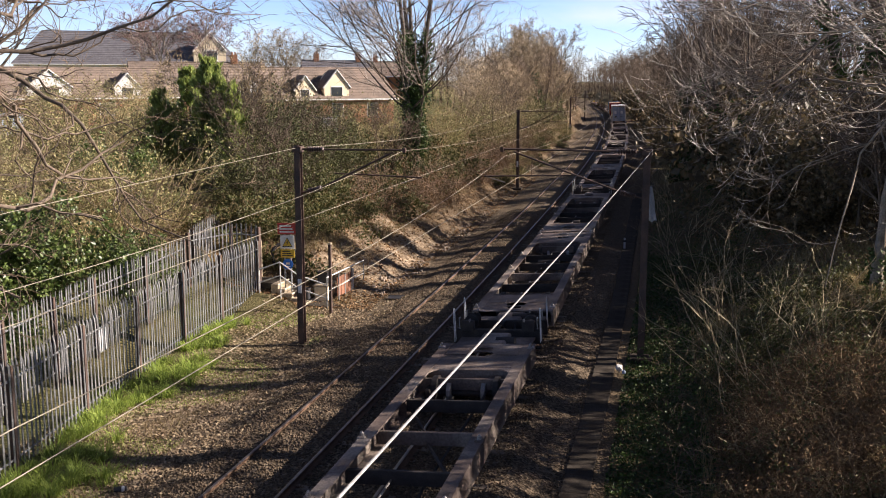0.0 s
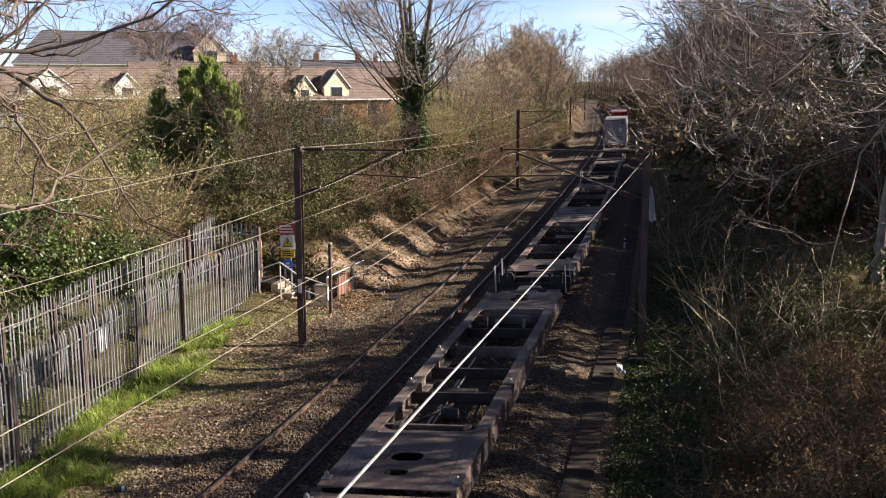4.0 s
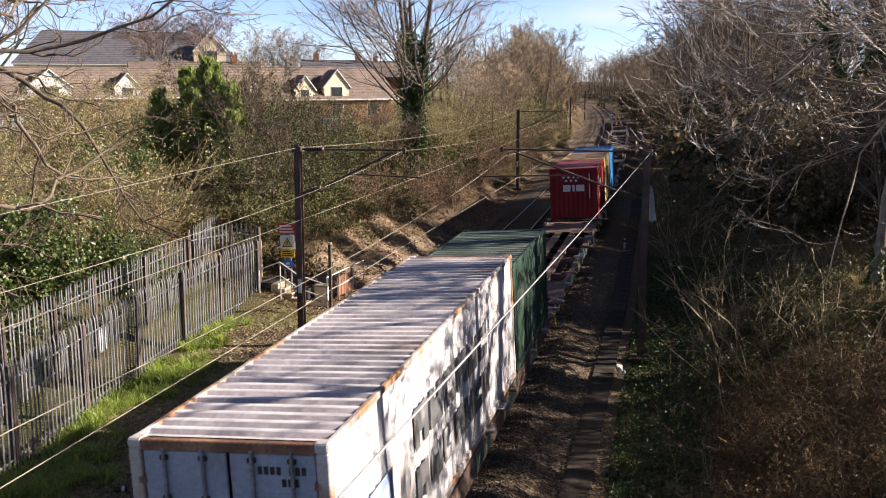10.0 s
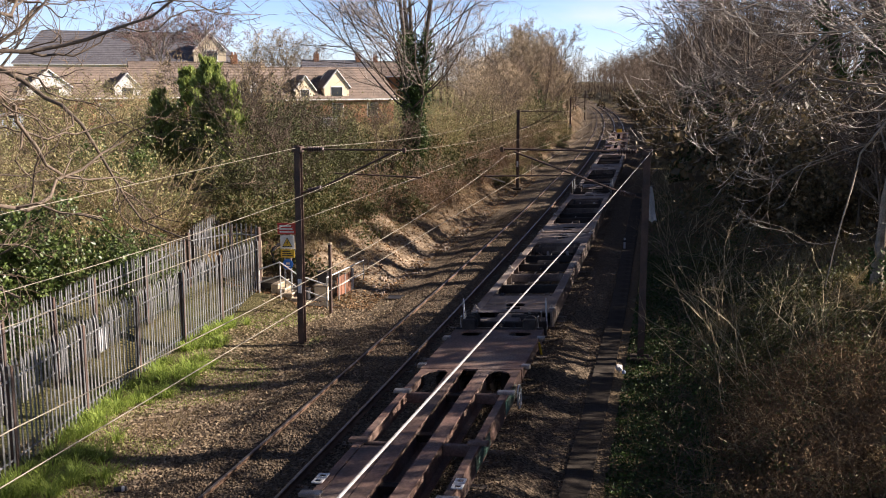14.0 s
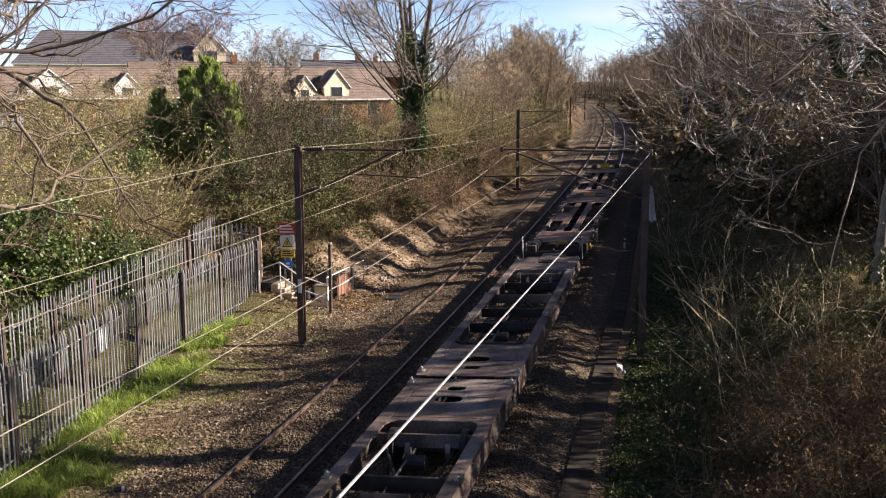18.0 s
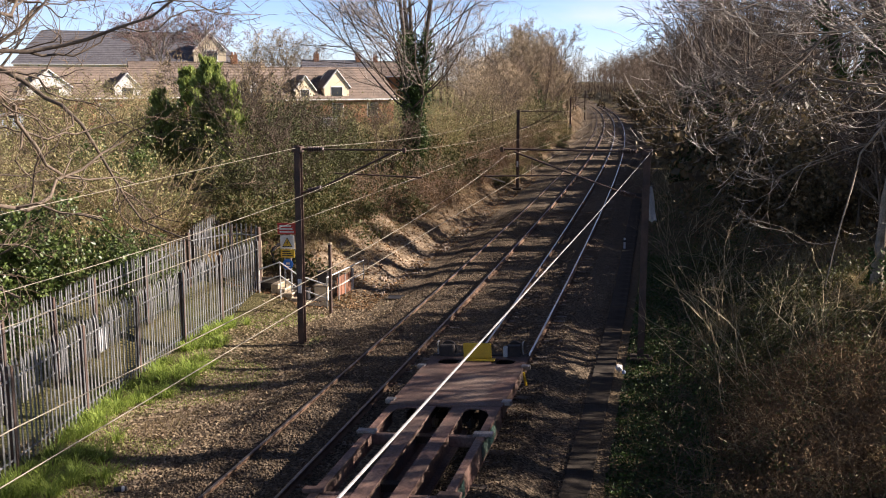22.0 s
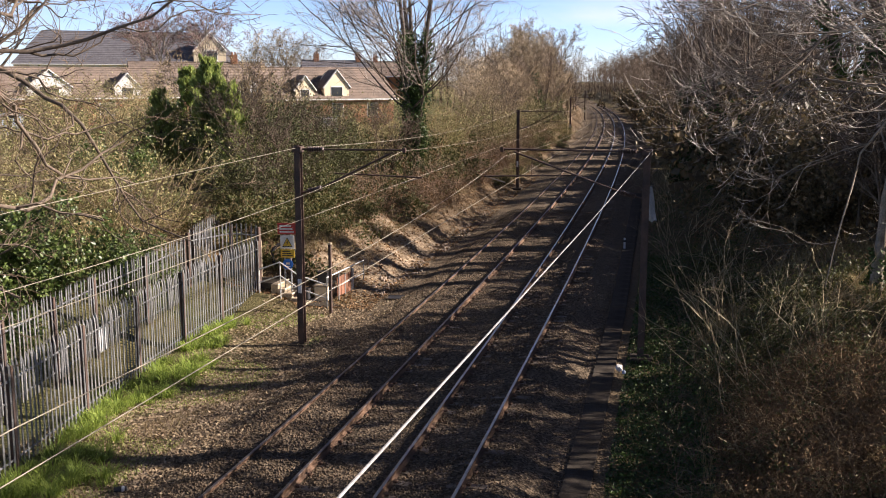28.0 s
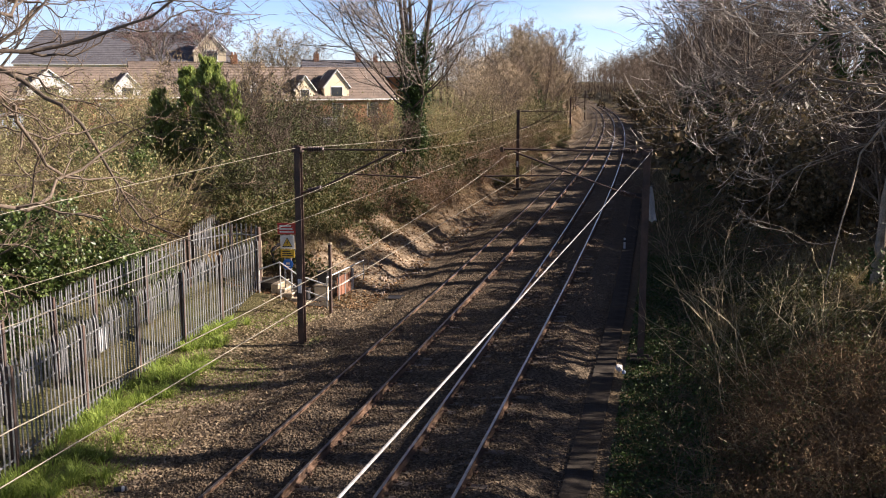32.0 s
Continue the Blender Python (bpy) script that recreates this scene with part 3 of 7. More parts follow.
# ---- the train ----
def wagon_bogie(parent, y):
    b = part("bogie", box(-0.95, y - 1.35, 0.36, -0.80, y + 1.35, 0.62, 0.03), "under", parent, "grimy two-axle bogie")
    part("bogie_side_frame", box(0.80, y - 1.35, 0.36, 0.95, y + 1.35, 0.62, 0.03), "under", b)
    part("bolster", box(-0.95, y - 0.18, 0.45, 0.95, y + 0.18, 0.70, 0.03), "under", b)
    for a in (-0.9, 0.9):
        part("axle", tube([(-1.0, y + a, 0.42), (1.0, y + a, 0.42)], 0.075, 8), "under", b)
        for sx in (-0.75, 0.75):
            part("wheel", tube([(sx - 0.065, y + a, 0.42), (sx + 0.065, y + a, 0.42)], 0.42, 18), "under", b, "grimy steel wheel")
        for sx in (-0.42, 0.42):
            part("brake_disc", tube([(sx - 0.05, y + a, 0.42), (sx + 0.05, y + a, 0.42)], 0.27, 14), "bare", b, "bright steel brake disc")


def hoop(parent, x, y, name="hand_hoop"):
    z = 0.6
    part(name, tube([(x, y - 0.02, z), (x, y - 0.02, z + 0.86), (x, y + 0.02, z + 0.94), (x, y + 0.1, z + 0.94), (x, y + 0.14, z + 0.86), (x, y + 0.14, z)], 0.014, 6), "white", parent, "white painted grab rail")


def buffers(parent, y, e, reach=0.52):
    """Headstock, coupling and buffers at the end y; e is +1 or -1, outwards."""
    part("headstock", box(-1.25, y - 0.06, 0.5, 1.25, y + 0.06, 0.92, 0.02), "under", parent)
    for x in (-0.87, 0.87):
        b = part("buffer", tube([(x, y, 1.0), (x, y + e * (reach - 0.07), 1.0), (x, y + e * (reach - 0.06), 1.0), (x, y + e * reach, 1.0)], [0.11, 0.10, 0.21, 0.22], 14), "under", parent, "round greasy steel buffer")
        part("buffer_face", tube([(x, y + e * (reach + 0.001), 1.0), (x, y + e * (reach + 0.012), 1.0)], 0.19, 14), "bare", b, "worn bright buffer face")
        part("end_bracket", tube([(x + math.copysign(0.24, x), y, 0.92), (x + math.copysign(0.24, x), y, 1.22), (x + math.copysign(0.24, x), y + e * 0.16, 1.22)], 0.022, 5), "bare", b, "pale cranked bracket")
        part("buffer_housing", box(x - 0.19, y - 0.1, 0.84, x + 0.19, y + e * 0.12, 1.16, 0.03), "under", b)
    part("coupling_hook", tube([(0, y, 0.9), (0, y + e * 0.3, 0.92), (0, y + e * 0.36, 0.84), (0, y + e * 0.28, 0.76)], 0.05, 6), "under", parent)
    part("air_hose", tube([(0.32, y, 0.85), (0.34, y + e * 0.3, 0.7), (0.3, y + e * 0.5, 0.5), (0.25, y + e * 0.62, 0.62)], 0.03, 6), "black", parent)


def ladder_wagon(first, length=18.9):
    """Flat wagon with an open ladder frame; its drawbar end is at y = 0, its buffer end at y = length. first turns it round."""
    w = thing("container_flat_wagon", "empty dusty brown flat wagon with an open ladder frame", "wagon", "wagons of the freight train")
    top, end = 0.88, length - 2.0
    flip = (lambda y: length - y) if first else (lambda y: y)

    def bx(x0, y0, z0, x1, y1, z1, bevel=0.0):
        a, b = sorted((flip(y0), flip(y1)))
        return box(x0, a, z0, x1, b, z1, bevel)

    for sx in (-1, 1):
        a, b = sorted((flip(0.15), flip(end)))
        prof = [(1.25, top), (0.98, top), (0.98, top - 0.04), (1.18, top - 0.04), (1.18, 0.44), (1.0, 0.44), (1.0, 0.40), (1.25, 0.40)]
        n = len(prof)
        v = [(sx * px, yy, pz) for yy in (a, b) for px, pz in prof]
        f = [(q, (q + 1) % n, n + (q + 1) % n, n + q) for q in range(n)] + [(1, 2, 3, 0), (3, 4, 7, 0), (4, 5, 6, 7), (n + 1, n, n + 3, n + 2), (n + 3, n, n + 7, n + 4), (n + 4, n + 7, n + 6, n + 5)]
        s = mesh_ob("side_sill", v, f, "deck", w)
        for k in range(7):
            yy = flip(3.2 + k * 1.78)
            part("web_stiffener", box(min(sx * 1.02, sx * 1.18), yy - 0.02, 0.44, max(sx * 1.02, sx * 1.18), yy + 0.02, top - 0.04), "deck", s)
        for k, yy in enumerate((0.5, 6.4, 9.4, end - 0.45)):
            yy = flip(yy)
            part("container_spigot", box(min(sx * 1.1, sx * 1.28), yy - 0.1, top - 0.06, max(sx * 1.1, sx * 1.28), yy + 0.1, top + 0.035, 0.02), "bare" if k % 3 == 0 else "deck", s)
            part("spigot_pin", tube([(sx * 1.19, yy, top + 0.03), (sx * 1.19, yy, top + 0.09), (sx * 1.19, yy, top + 0.13)], [0.05, 0.045, 0.015], 8), "bare", s)
    for y0, y1, nm in ((0.15, 2.95, "end_platform"), (end - 2.3, end, "end_platform")):
        ya, yb = sorted((flip(y0), flip(y1)))
        ym = flip((y0 * 0.45 + y1 * 0.55))
        yo = flip(y0 + 0.75) if y0 < 1 else flip(y1 - 0.55)
        p_ = part(nm, ngon_plate([(-1.0, ya), (1.0, ya), (1.0, yb), (-1.0, yb)], [oval(-0.02, ym, 0.31, 0.24), oval(-0.02, yo, 0.22, 0.15, power=0.5)], top - 0.035, top - 0.012), "deck", w, "dusty steel platform with cut-outs")
        for cx, cy, sx_, sy_ in ((-0.66, 0.3, 0.27, 0.32), (0.66, 0.3, 0.27, 0.32)):
            yy = (ya + yb) / 2 + cy
            part("tread_plate", box(cx - sx_, yy - sy_, top - 0.012, cx + sx_, yy + sy_, top + 0.004), "deck", p_)
        for rx in (-0.45, 0.45):
            part("platform_beam", box(rx - 0.06, ya + 0.05, 0.55, rx + 0.06, yb - 0.05, top - 0.035), "under", p_)
    for i, yy in enumerate((3.05, 3.75, 6.0, 8.0, 10.1, 12.2, 13.9, end - 2.4)):
        wide = 0.11 if i in (0, 7) else 0.045
        z1 = top - 0.02 if i in (0, 7) else top - 0.10
        c = part("cross_member", bx(-1.08, yy - wide, 0.5, 1.08, yy + wide, z1, 0.01), "deck" if i in (0, 1, 4, 6, 7) else "under", w)
    for x0, y0, x1, y1 in ((-0.9, 3.8, 0.0, 6.0), (0.9, 8.1, 0.0, 10.0), (-0.9, 12.1, 0.0, 10.2)):
        part("diagonal_brace", tube([(x0, flip(y0), 0.55), (x1, flip(y1), 0.55)], 0.04, 6), "under", w)
    part("brake_pipe", tube([(0.55, flip(0.3), 0.5), (0.55, flip(5), 0.46), (0.4, flip(8), 0.46), (0.55, flip(end), 0.5)], 0.03, 6), "under", w)
    part("brake_rod", tube([(-0.2, flip(4.0), 0.55), (-0.2, flip(8.2), 0.6)], 0.025, 6), "bare", w)
    part("air_tank", tube([(-0.5, flip(6.6), 0.5), (0.35, flip(6.6), 0.5)], 0.19, 12), "under", w)
    part("brake_cylinder", tube([(-0.1, flip(4.9), 0.62), (0.25, flip(4.9), 0.62)], 0.15, 12), "under", w)
    for yy in (2.7, end - 2.1):
        wagon_bogie(w, flip(yy))
    # the buffer end, a step below the deck
    e = -1 if first else 1
    buffers(w, flip(length - 0.55), e)
    part("brake_platform", bx(-1.05, end, 0.66, 1.05, length - 0.6, 0.70), "deck", w)
    # rounded gussets in the corners of the open bays
    for sx in (-1, 1):
        for yy, q in ((3.1, 1), (end - 2.45, -1)):
            o = [(sx * 1.0, flip(yy)), (sx * 0.62, flip(yy)), (sx * 0.8, flip(yy + q * 0.06)), (sx * 0.92, flip(yy + q * 0.18)), (sx * 1.0, flip(yy + q * 0.42))]
            part("corner_gusset", ngon_plate(o, [], top - 0.04, top - 0.014), "deck", w)
    part("draw_box", bx(-0.4, end + 0.1, 0.7, 0.4, length - 0.7, 0.86, 0.05), "deck", w)
    part("hand_brake_cover", tube([(0.1, flip(end + 0.55), 0.72), (0.62, flip(end + 0.55), 0.72)], 0.2, 14), "under", w, "rounded brown cover plate")
    for x in (-1.22, 1.22):
        hoop(w, x, flip(length - 0.75))
        part("step", box(min(x, x * 0.82), flip(length - 0.7) - 0.14, 0.42, max(x, x * 0.82), flip(length - 0.7) + 0.14, 0.45), "under", w)
    for x in (-0.8, 0.75):
        part("lamp_bracket", tube([(x, flip(length - 0.62), 0.92), (x, flip(length - 0.62), 1.22)], 0.03, 5), "bare", w)
    part("drawbar", bx(-0.09, -0.1, 0.45, 0.09, 0.6, 0.6, 0.02), "under", w)
    return w


def rolled(name, prof, sx, a, b, material, parent):
    """A rolled steel section (x, z) from y = a to b, mirrored for sx = -1."""
    bm = ngon_plate([(sx * x, z) for x, z in prof], [], -b, -a)
    bmesh.ops.transform(bm, matrix=pose(0, 0, 0, 90, 0, 0), verts=bm.verts)
    bmesh.ops.recalc_face_normals(bm, faces=bm.faces)
    return part(name, bm, material, parent)


def spine_wagon(length, first, tail=False, sheet=False, buffered=True, marked=False, overhang=0.62):
    """Low flat wagon with twin spine beams, long solid end decks and outrigger arms. first: its buffer end is at y = 0."""
    w = thing("container_spine_wagon", "rust-brown spine wagon with solid end decks" if not tail else "rust-brown spine wagon with a tail lamp on its end", "wagon", "wagons of the freight train")
    top, dk = 0.88, 3.5
    flip = (lambda y: y) if first else (lambda y: length - y)
    b0, b1 = (0.75 if buffered else 0.2), length - 0.2          # deck from the buffer end to the drawbar end

    def bx(x0, y0, z0, x1, y1, z1, bevel=0.0):
        a, b = sorted((flip(y0), flip(y1)))
        return box(x0, a, z0, x1, b, z1, bevel)

    for y0, y1 in ((b0, b0 + dk), (b1 - dk, b1)):
        ya, yb = sorted((flip(y0), flip(y1)))
        outer = y0 < 2
        lip = overhang if outer and buffered else 0.0
        ya, yb = sorted((flip(y0 - lip), flip(y1)))
        hy = flip(y0 - lip + 0.55) if outer else flip(y1 - 0.6)
        p_ = part("end_deck", ngon_plate([(-1.22, ya), (1.22, ya), (1.22, yb), (-1.22, yb)], [oval(-0.68, hy, 0.31, 0.26), oval(0.68, hy, 0.31, 0.26)], top - 0.04, top), "deck2", w, "rust-brown steel end deck with oval holes")
        for rx in (-0.42, 0.42):
            part("deck_beam", box(rx - 0.07, ya + 0.05, 0.5, rx + 0.07, yb - 0.05, top - 0.04), "under", p_)
        for sx in (-1, 1):
            part("deck_edge", box(min(sx * 1.22, sx * 1.27), ya, 0.62, max(sx * 1.22, sx * 1.27), yb, top), "deck2", p_)
        for yy in (y0 + 0.35, y1 - 0.35):
            for sx in (-1, 1):
                part("container_spigot", box(min(sx * 1.2, sx * 1.42), flip(yy) - 0.1, top - 0.08, max(sx * 1.2, sx * 1.42), flip(yy) + 0.1, top + 0.03, 0.02), "bare", p_)
    ya, yb = sorted((flip(b0 + dk), flip(b1 - dk)))
    for sx in (-1, 1):
        t_, a_ = top - 0.01, top - 0.05
        rolled("spine_beam", [(0.19, t_), (0.50, t_), (0.50, a_), (0.37, a_), (0.37, 0.34), (0.50, 0.34), (0.50, 0.30), (0.19, 0.30), (0.19, 0.34), (0.31, 0.34), (0.31, a_), (0.19, a_)], sx, ya - 0.02, yb + 0.02, "deck2", w)
        side = rolled("side_girder", [(1.08, t_), (1.24, t_), (1.24, 0.44), (1.20, 0.44), (1.20, a_), (1.08, a_)], sx, ya, yb, "deck2", w)
        n = 4
        for k in range(n):
            yy = ya + (yb - ya) * (k + 0.55) / n
            part("side_panel", box(min(sx * 1.243, sx * 1.252), yy - 0.8, 0.5, max(sx * 1.243, sx * 1.252), yy + 0.7, top - 0.08), "green_side", side, "faded green side panel")
        # gusset corners where the decks meet the side girders
        for yy, e in ((ya, 1), (yb, -1)):
            a, b = sorted((sx * 0.50, sx * 1.08))
            part("corner_gusset", ngon_plate([(a, yy - e * 0.02), (b, yy - e * 0.02), (sx * 1.08, yy + e * 0.55), (sx * 0.98, yy + e * 0.25), (sx * 0.8, yy + e * 0.1), (sx * 0.6, yy + e * 0.12), (sx * 0.5, yy + e * 0.3)] if sx > 0 else [(b, yy - e * 0.02), (a, yy - e * 0.02), (sx * 1.08, yy + e * 0.55), (sx * 0.98, yy + e * 0.25), (sx * 0.8, yy + e * 0.1), (sx * 0.6, yy + e * 0.12), (sx * 0.5, yy + e * 0.3)], [], top - 0.045, top - 0.012), "deck2", w)
        for k, fr in enumerate((0.14, 0.42, 0.62, 0.86)):
            yy = ya + (yb - ya) * fr
            arm = part("outrigger_arm", box(min(sx * 0.5, sx * 1.1), yy - 0.06, 0.62, max(sx * 0.5, sx * 1.1), yy + 0.06, top - 0.03, 0.015), "deck2", w)
            part("folding_spigot", box(min(sx * 1.0, sx * 1.40), yy - 0.09, top - 0.03, max(sx * 1.0, sx * 1.40), yy + 0.09, top + 0.045, 0.015), "bare" if k % 2 else "deck2", arm)
    yy = (ya + yb) / 2
    part("equipment_cover", box(-1.07, yy - 1.9, top - 0.06, -0.52, yy + 1.4, top - 0.02, 0.01), "deck2", w, "rust-brown cover plate over the brake gear")
    for fr in (0.1, 0.3, 0.5, 0.7, 0.9):
        yy = ya + (yb - ya) * fr
        part("spine_tie", box(-0.3, yy - 0.1, 0.5, 0.3, yy + 0.1, 0.66, 0.01), "under", w)
    wy = b0 + dk + 0.3 if tail else flip(b0 + dk + 1.1)
    hw = part("hand_wheel", tube([(1.36, wy + 0.27 * math.cos(a), 0.55 + 0.27 * math.sin(a)) for a in np.arange(0, math.tau, math.tau / 18)], 0.018, 5, True), "white", w, "white spoked brake wheel")
    for a in (0.4, 0.4 + math.pi / 2):
        part("wheel_spoke", tube([(1.36, wy + 0.26 * math.cos(a), 0.55 + 0.26 * math.sin(a)), (1.36, wy - 0.26 * math.cos(a), 0.55 - 0.26 * math.sin(a))], 0.012, 5), "white", hw)
    for yy in (b0 + 0.6, b1 - 0.8):
        part("shunting_lever", tube([(1.29, flip(yy), 0.80), (1.33, flip(yy) + 0.1, 0.45)], 0.035, 5), "yellow", w, "yellow lever")
    if marked:
        part("end_marker", bx(-0.34, b1 - 0.06, top + 0.004, 0.34, b1 + 0.02, top + 0.10), "yellow", w, "yellow end plate")
    if first and marked:
        part("end_marker", bx(-0.34, b0 - 0.02, top + 0.004, 0.34, b0 + 0.05, top + 0.08), "yellow", w, "yellow end plate")
    for x in (-1.26, 1.26):
        for k in range(2):
            yy = (b0 + b1) / 2 + 0.3 + k * 0.24
            o, i_ = 0.1, 0.055
            ring = [[(x - q, flip(yy) - q), (x + q, flip(yy) - q), (x + q, flip(yy) + q), (x - q, flip(yy) + q)] for q in (o, i_)]
            part("guide_frame", ngon_plate(ring[0], [ring[1]], top + 0.01, top + 0.03), "yellow" if marked else "white", w, "small painted guide frame")
    if sheet:
        part("torn_sheet", ngon_plate([(-0.85, flip(b1 - dk) - 0.1), (-0.1, flip(b1 - dk) - 0.25), (0.9, flip(b1 - dk) - 0.05), (0.8, flip(b1 - dk) + 0.35), (0.1, flip(b1 - dk) + 0.2), (-0.6, flip(b1 - dk) + 0.3)], [], top + 0.006, top + 0.012), "blue_sheet", w, "torn pale blue sheet")
    for yy in (b0 + 1.9, b1 - 1.9):
        wagon_bogie(w, flip(yy))
    if buffered:
        buffers(w, flip(0.13), (-1 if first else 1), 0.26)
    if tail:
        bm = box(0.62, length - 0.3, top, 0.74, length - 0.18, 1.16, 0.02)
        lamp = part("tail_lamp", bm, "cabinet", w, "small pale grey tail lamp")
        part("lamp_handle", tube([(0.64, length - 0.24, 1.15), (0.64, length - 0.24, 1.26), (0.72, length - 0.24, 1.26), (0.72, length - 0.24, 1.15)], 0.012, 5), "black", lamp)
        flap = part("end_flap", box(-0.36, length - 0.52, top + 0.02, 0.36, length - 0.46, top + 0.42, 0.02), "yellow", w, "tall yellow end plate")
        part("plate_foot", box(-0.36, length - 0.7, top + 0.002, 0.46, length - 0.46, top + 0.03, 0.01), "yellow", flap)
    part("drawbar", bx(-0.09, length - 0.7, 0.45, 0.09, length + 0.1, 0.6, 0.02), "under", w)
    return w


def corrugated(pitch, depth, length):
    """Offsets (along, out) of a trapezoidal corrugation."""
    out = [(0.0, 0.0)]
    n = max(1, round(length / pitch))
    p_ = length / n
    for i in range(n):
        b = i * p_
        out += [(b + p_ * 0.22, 0.0), (b + p_ * 0.35, -depth), (b + p_ * 0.72, -depth), (b + p_ * 0.85, 0.0)]
    return out + [(length, 0.0)]


def strip_mesh(pts_a, pts_b):
    n = len(pts_a)
    return np.array(list(pts_a) + list(pts_b)), np.array([(i, i + 1, n + i + 1, n + i) for i in range(n - 1)])


def container(name, length, high, paint, label, category="container", door="", edge=None, roof=None):
    """A corrugated shipping container standing on z = 0, its end towards the camera at y = 0."""
    c = thing(name, label, category, "shipping containers on the train")
    w = 1.22
    edge = edge or paint
    roof = roof or paint
    for sx in (-1, 1):
        prof = corrugated(0.278, 0.036, length - 0.3)
        lo = [(sx * (w - 0.02 + o), 0.15 + a, 0.14) for a, o in prof]
        hi = [(sx * (w - 0.02 + o), 0.15 + a, high - 0.1) for a, o in prof]
        v, f = strip_mesh(lo, hi)
        mesh_ob("side_wall", v, f, paint, c, "corrugated steel side")
        part("top_rail", box(min(sx * w, sx * (w - 0.07)), 0.1, high - 0.1, max(sx * w, sx * (w - 0.07)), length - 0.1, high - 0.01, 0.012), edge, c)
        part("bottom_rail", box(min(sx * w, sx * (w - 0.06)), 0.1, 0.02, max(sx * w, sx * (w - 0.06)), length - 0.1, 0.16, 0.012), edge, c)
        for y in (0.0, length - 0.16):
            part("corner_post", box(min(sx * w, sx * (w - 0.15)), y, 0.118, max(sx * w, sx * (w - 0.15)), y + 0.16, high - 0.118, 0.015), edge, c)
            for z in (0.0, high - 0.118):
                part("corner_casting", box(min(sx * (w + 0.004), sx * (w - 0.17)), y - (0.004 if y == 0 else 0), z, max(sx * (w + 0.004), sx * (w - 0.17)), y + 0.18, z + 0.118, 0.02), edge, c)
    prof = corrugated(0.30, 0.042, length - 0.3)
    lo = [(-w + 0.06, 0.15 + a, high - 0.02 + o) for a, o in prof]
    hi = [(w - 0.06, 0.15 + a, high - 0.02 + o) for a, o in prof]
    v, f = strip_mesh(lo, hi)
    rp = mesh_ob("roof_panel", v, f, roof, c, "ribbed steel roof")
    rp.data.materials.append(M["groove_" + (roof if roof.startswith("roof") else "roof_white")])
    # groove floors and their slopes take the darker tone
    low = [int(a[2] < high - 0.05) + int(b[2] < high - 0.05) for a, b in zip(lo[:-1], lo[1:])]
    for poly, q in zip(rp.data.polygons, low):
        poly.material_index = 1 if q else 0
    part("floor", box(-w + 0.05, 0.1, 0.08, w - 0.05, length - 0.1, 0.15), "under", c)
    for y in (0.0, length - 0.1):
        part("end_header", box(-w + 0.15, y, high - 0.14, w - 0.15, y + 0.1, high - 0.012, 0.012), "box_rust" if door else edge, c)
        part("end_sill", box(-w + 0.15, y, 0.02, w - 0.15, y + 0.1, 0.17, 0.012), "box_rust" if door else edge, c)
    ends = [(0.03, -1), (length - 0.03, 1)]
    if door:
        for sx in (-1, 1):
            x0, x1 = sorted((sx * 0.022, sx * (w - 0.17)))
            d_ = part("door", box(x0, 0.03, 0.18, x1, 0.07, high - 0.15, 0.01), door, c, "pale blue-grey steel door")
            for z in (0.62, 1.18, 1.74, 2.28):
                part("door_rib", box(x0 + 0.06, 0.018, z - 0.02, x1 - 0.06, 0.032, z + 0.02, 0.006), door, d_)
            for bx_ in (0.30, 0.78):
                x = sx * bx_
                part("locking_bar", tube([(x, 0.0, 0.12), (x, 0.0, high - 0.1)], 0.024, 6), "galv", d_, "dull galvanised locking bar")
                for z in (0.2, 0.9, 1.6, 2.2, high - 0.22):
                    part("bar_bracket", box(x - 0.05, -0.012, z - 0.03, x + 0.05, 0.03, z + 0.03, 0.008), "under", d_)
            part("placard", box(sx * 0.54 - 0.19, 0.008, 1.5, sx * 0.54 + 0.19, 0.022, 1.98), "white", d_, "white placard")
            part("door_handle", box(sx * 0.5 - 0.2, -0.02, 1.0, sx * 0.5 + 0.2, 0.0, 1.05, 0.008), "under", d_)
            for z in (0.4, 1.0, 1.7, 2.4):
                part("hinge", box(min(sx * 1.03, sx * 1.13), 0.0, z - 0.05, max(sx * 1.03, sx * 1.13), 0.03, z + 0.05, 0.01), "box_rust", d_)
            if sx > 0:
                for k, (a, b, z) in enumerate(((0.36, 0.98, 2.56), (0.64, 0.92, 2.42))):
                    for j in range(int((b - a) / 0.075)):
                        if k == 0 and j == 4:
                            continue
                        part("code_bar", box(a + j * 0.075, 0.02, z - 0.045, a + j * 0.075 + 0.05, 0.028, z + 0.045), "black", d_)
            else:
                part("data_plate", box(-0.62, 0.016, 0.86, -0.42, 0.028, 1.12), "under", d_, "small dark data plate")
        ends = ends[1:]
    for y, e in ends:
        prof = corrugated(0.25, 0.036, 2 * w - 0.3)
        lo = [(-w + 0.15 + a, y - e * (-o), 0.15) for a, o in prof]
        hi = [(-w + 0.15 + a, y - e * (-o), high - 0.13) for a, o in prof]
        v, f = strip_mesh(lo, hi)
        mesh_ob("end_wall", v, f, paint, c, "corrugated end panel")
    return c


def star(cx, cz, r):
    return [(cx + (r if k % 2 == 0 else r * 0.45) * math.cos(k * math.pi / 6), cz + (r if k % 2 == 0 else r * 0.45) * math.sin(k * math.pi / 6)) for k in range(12)]


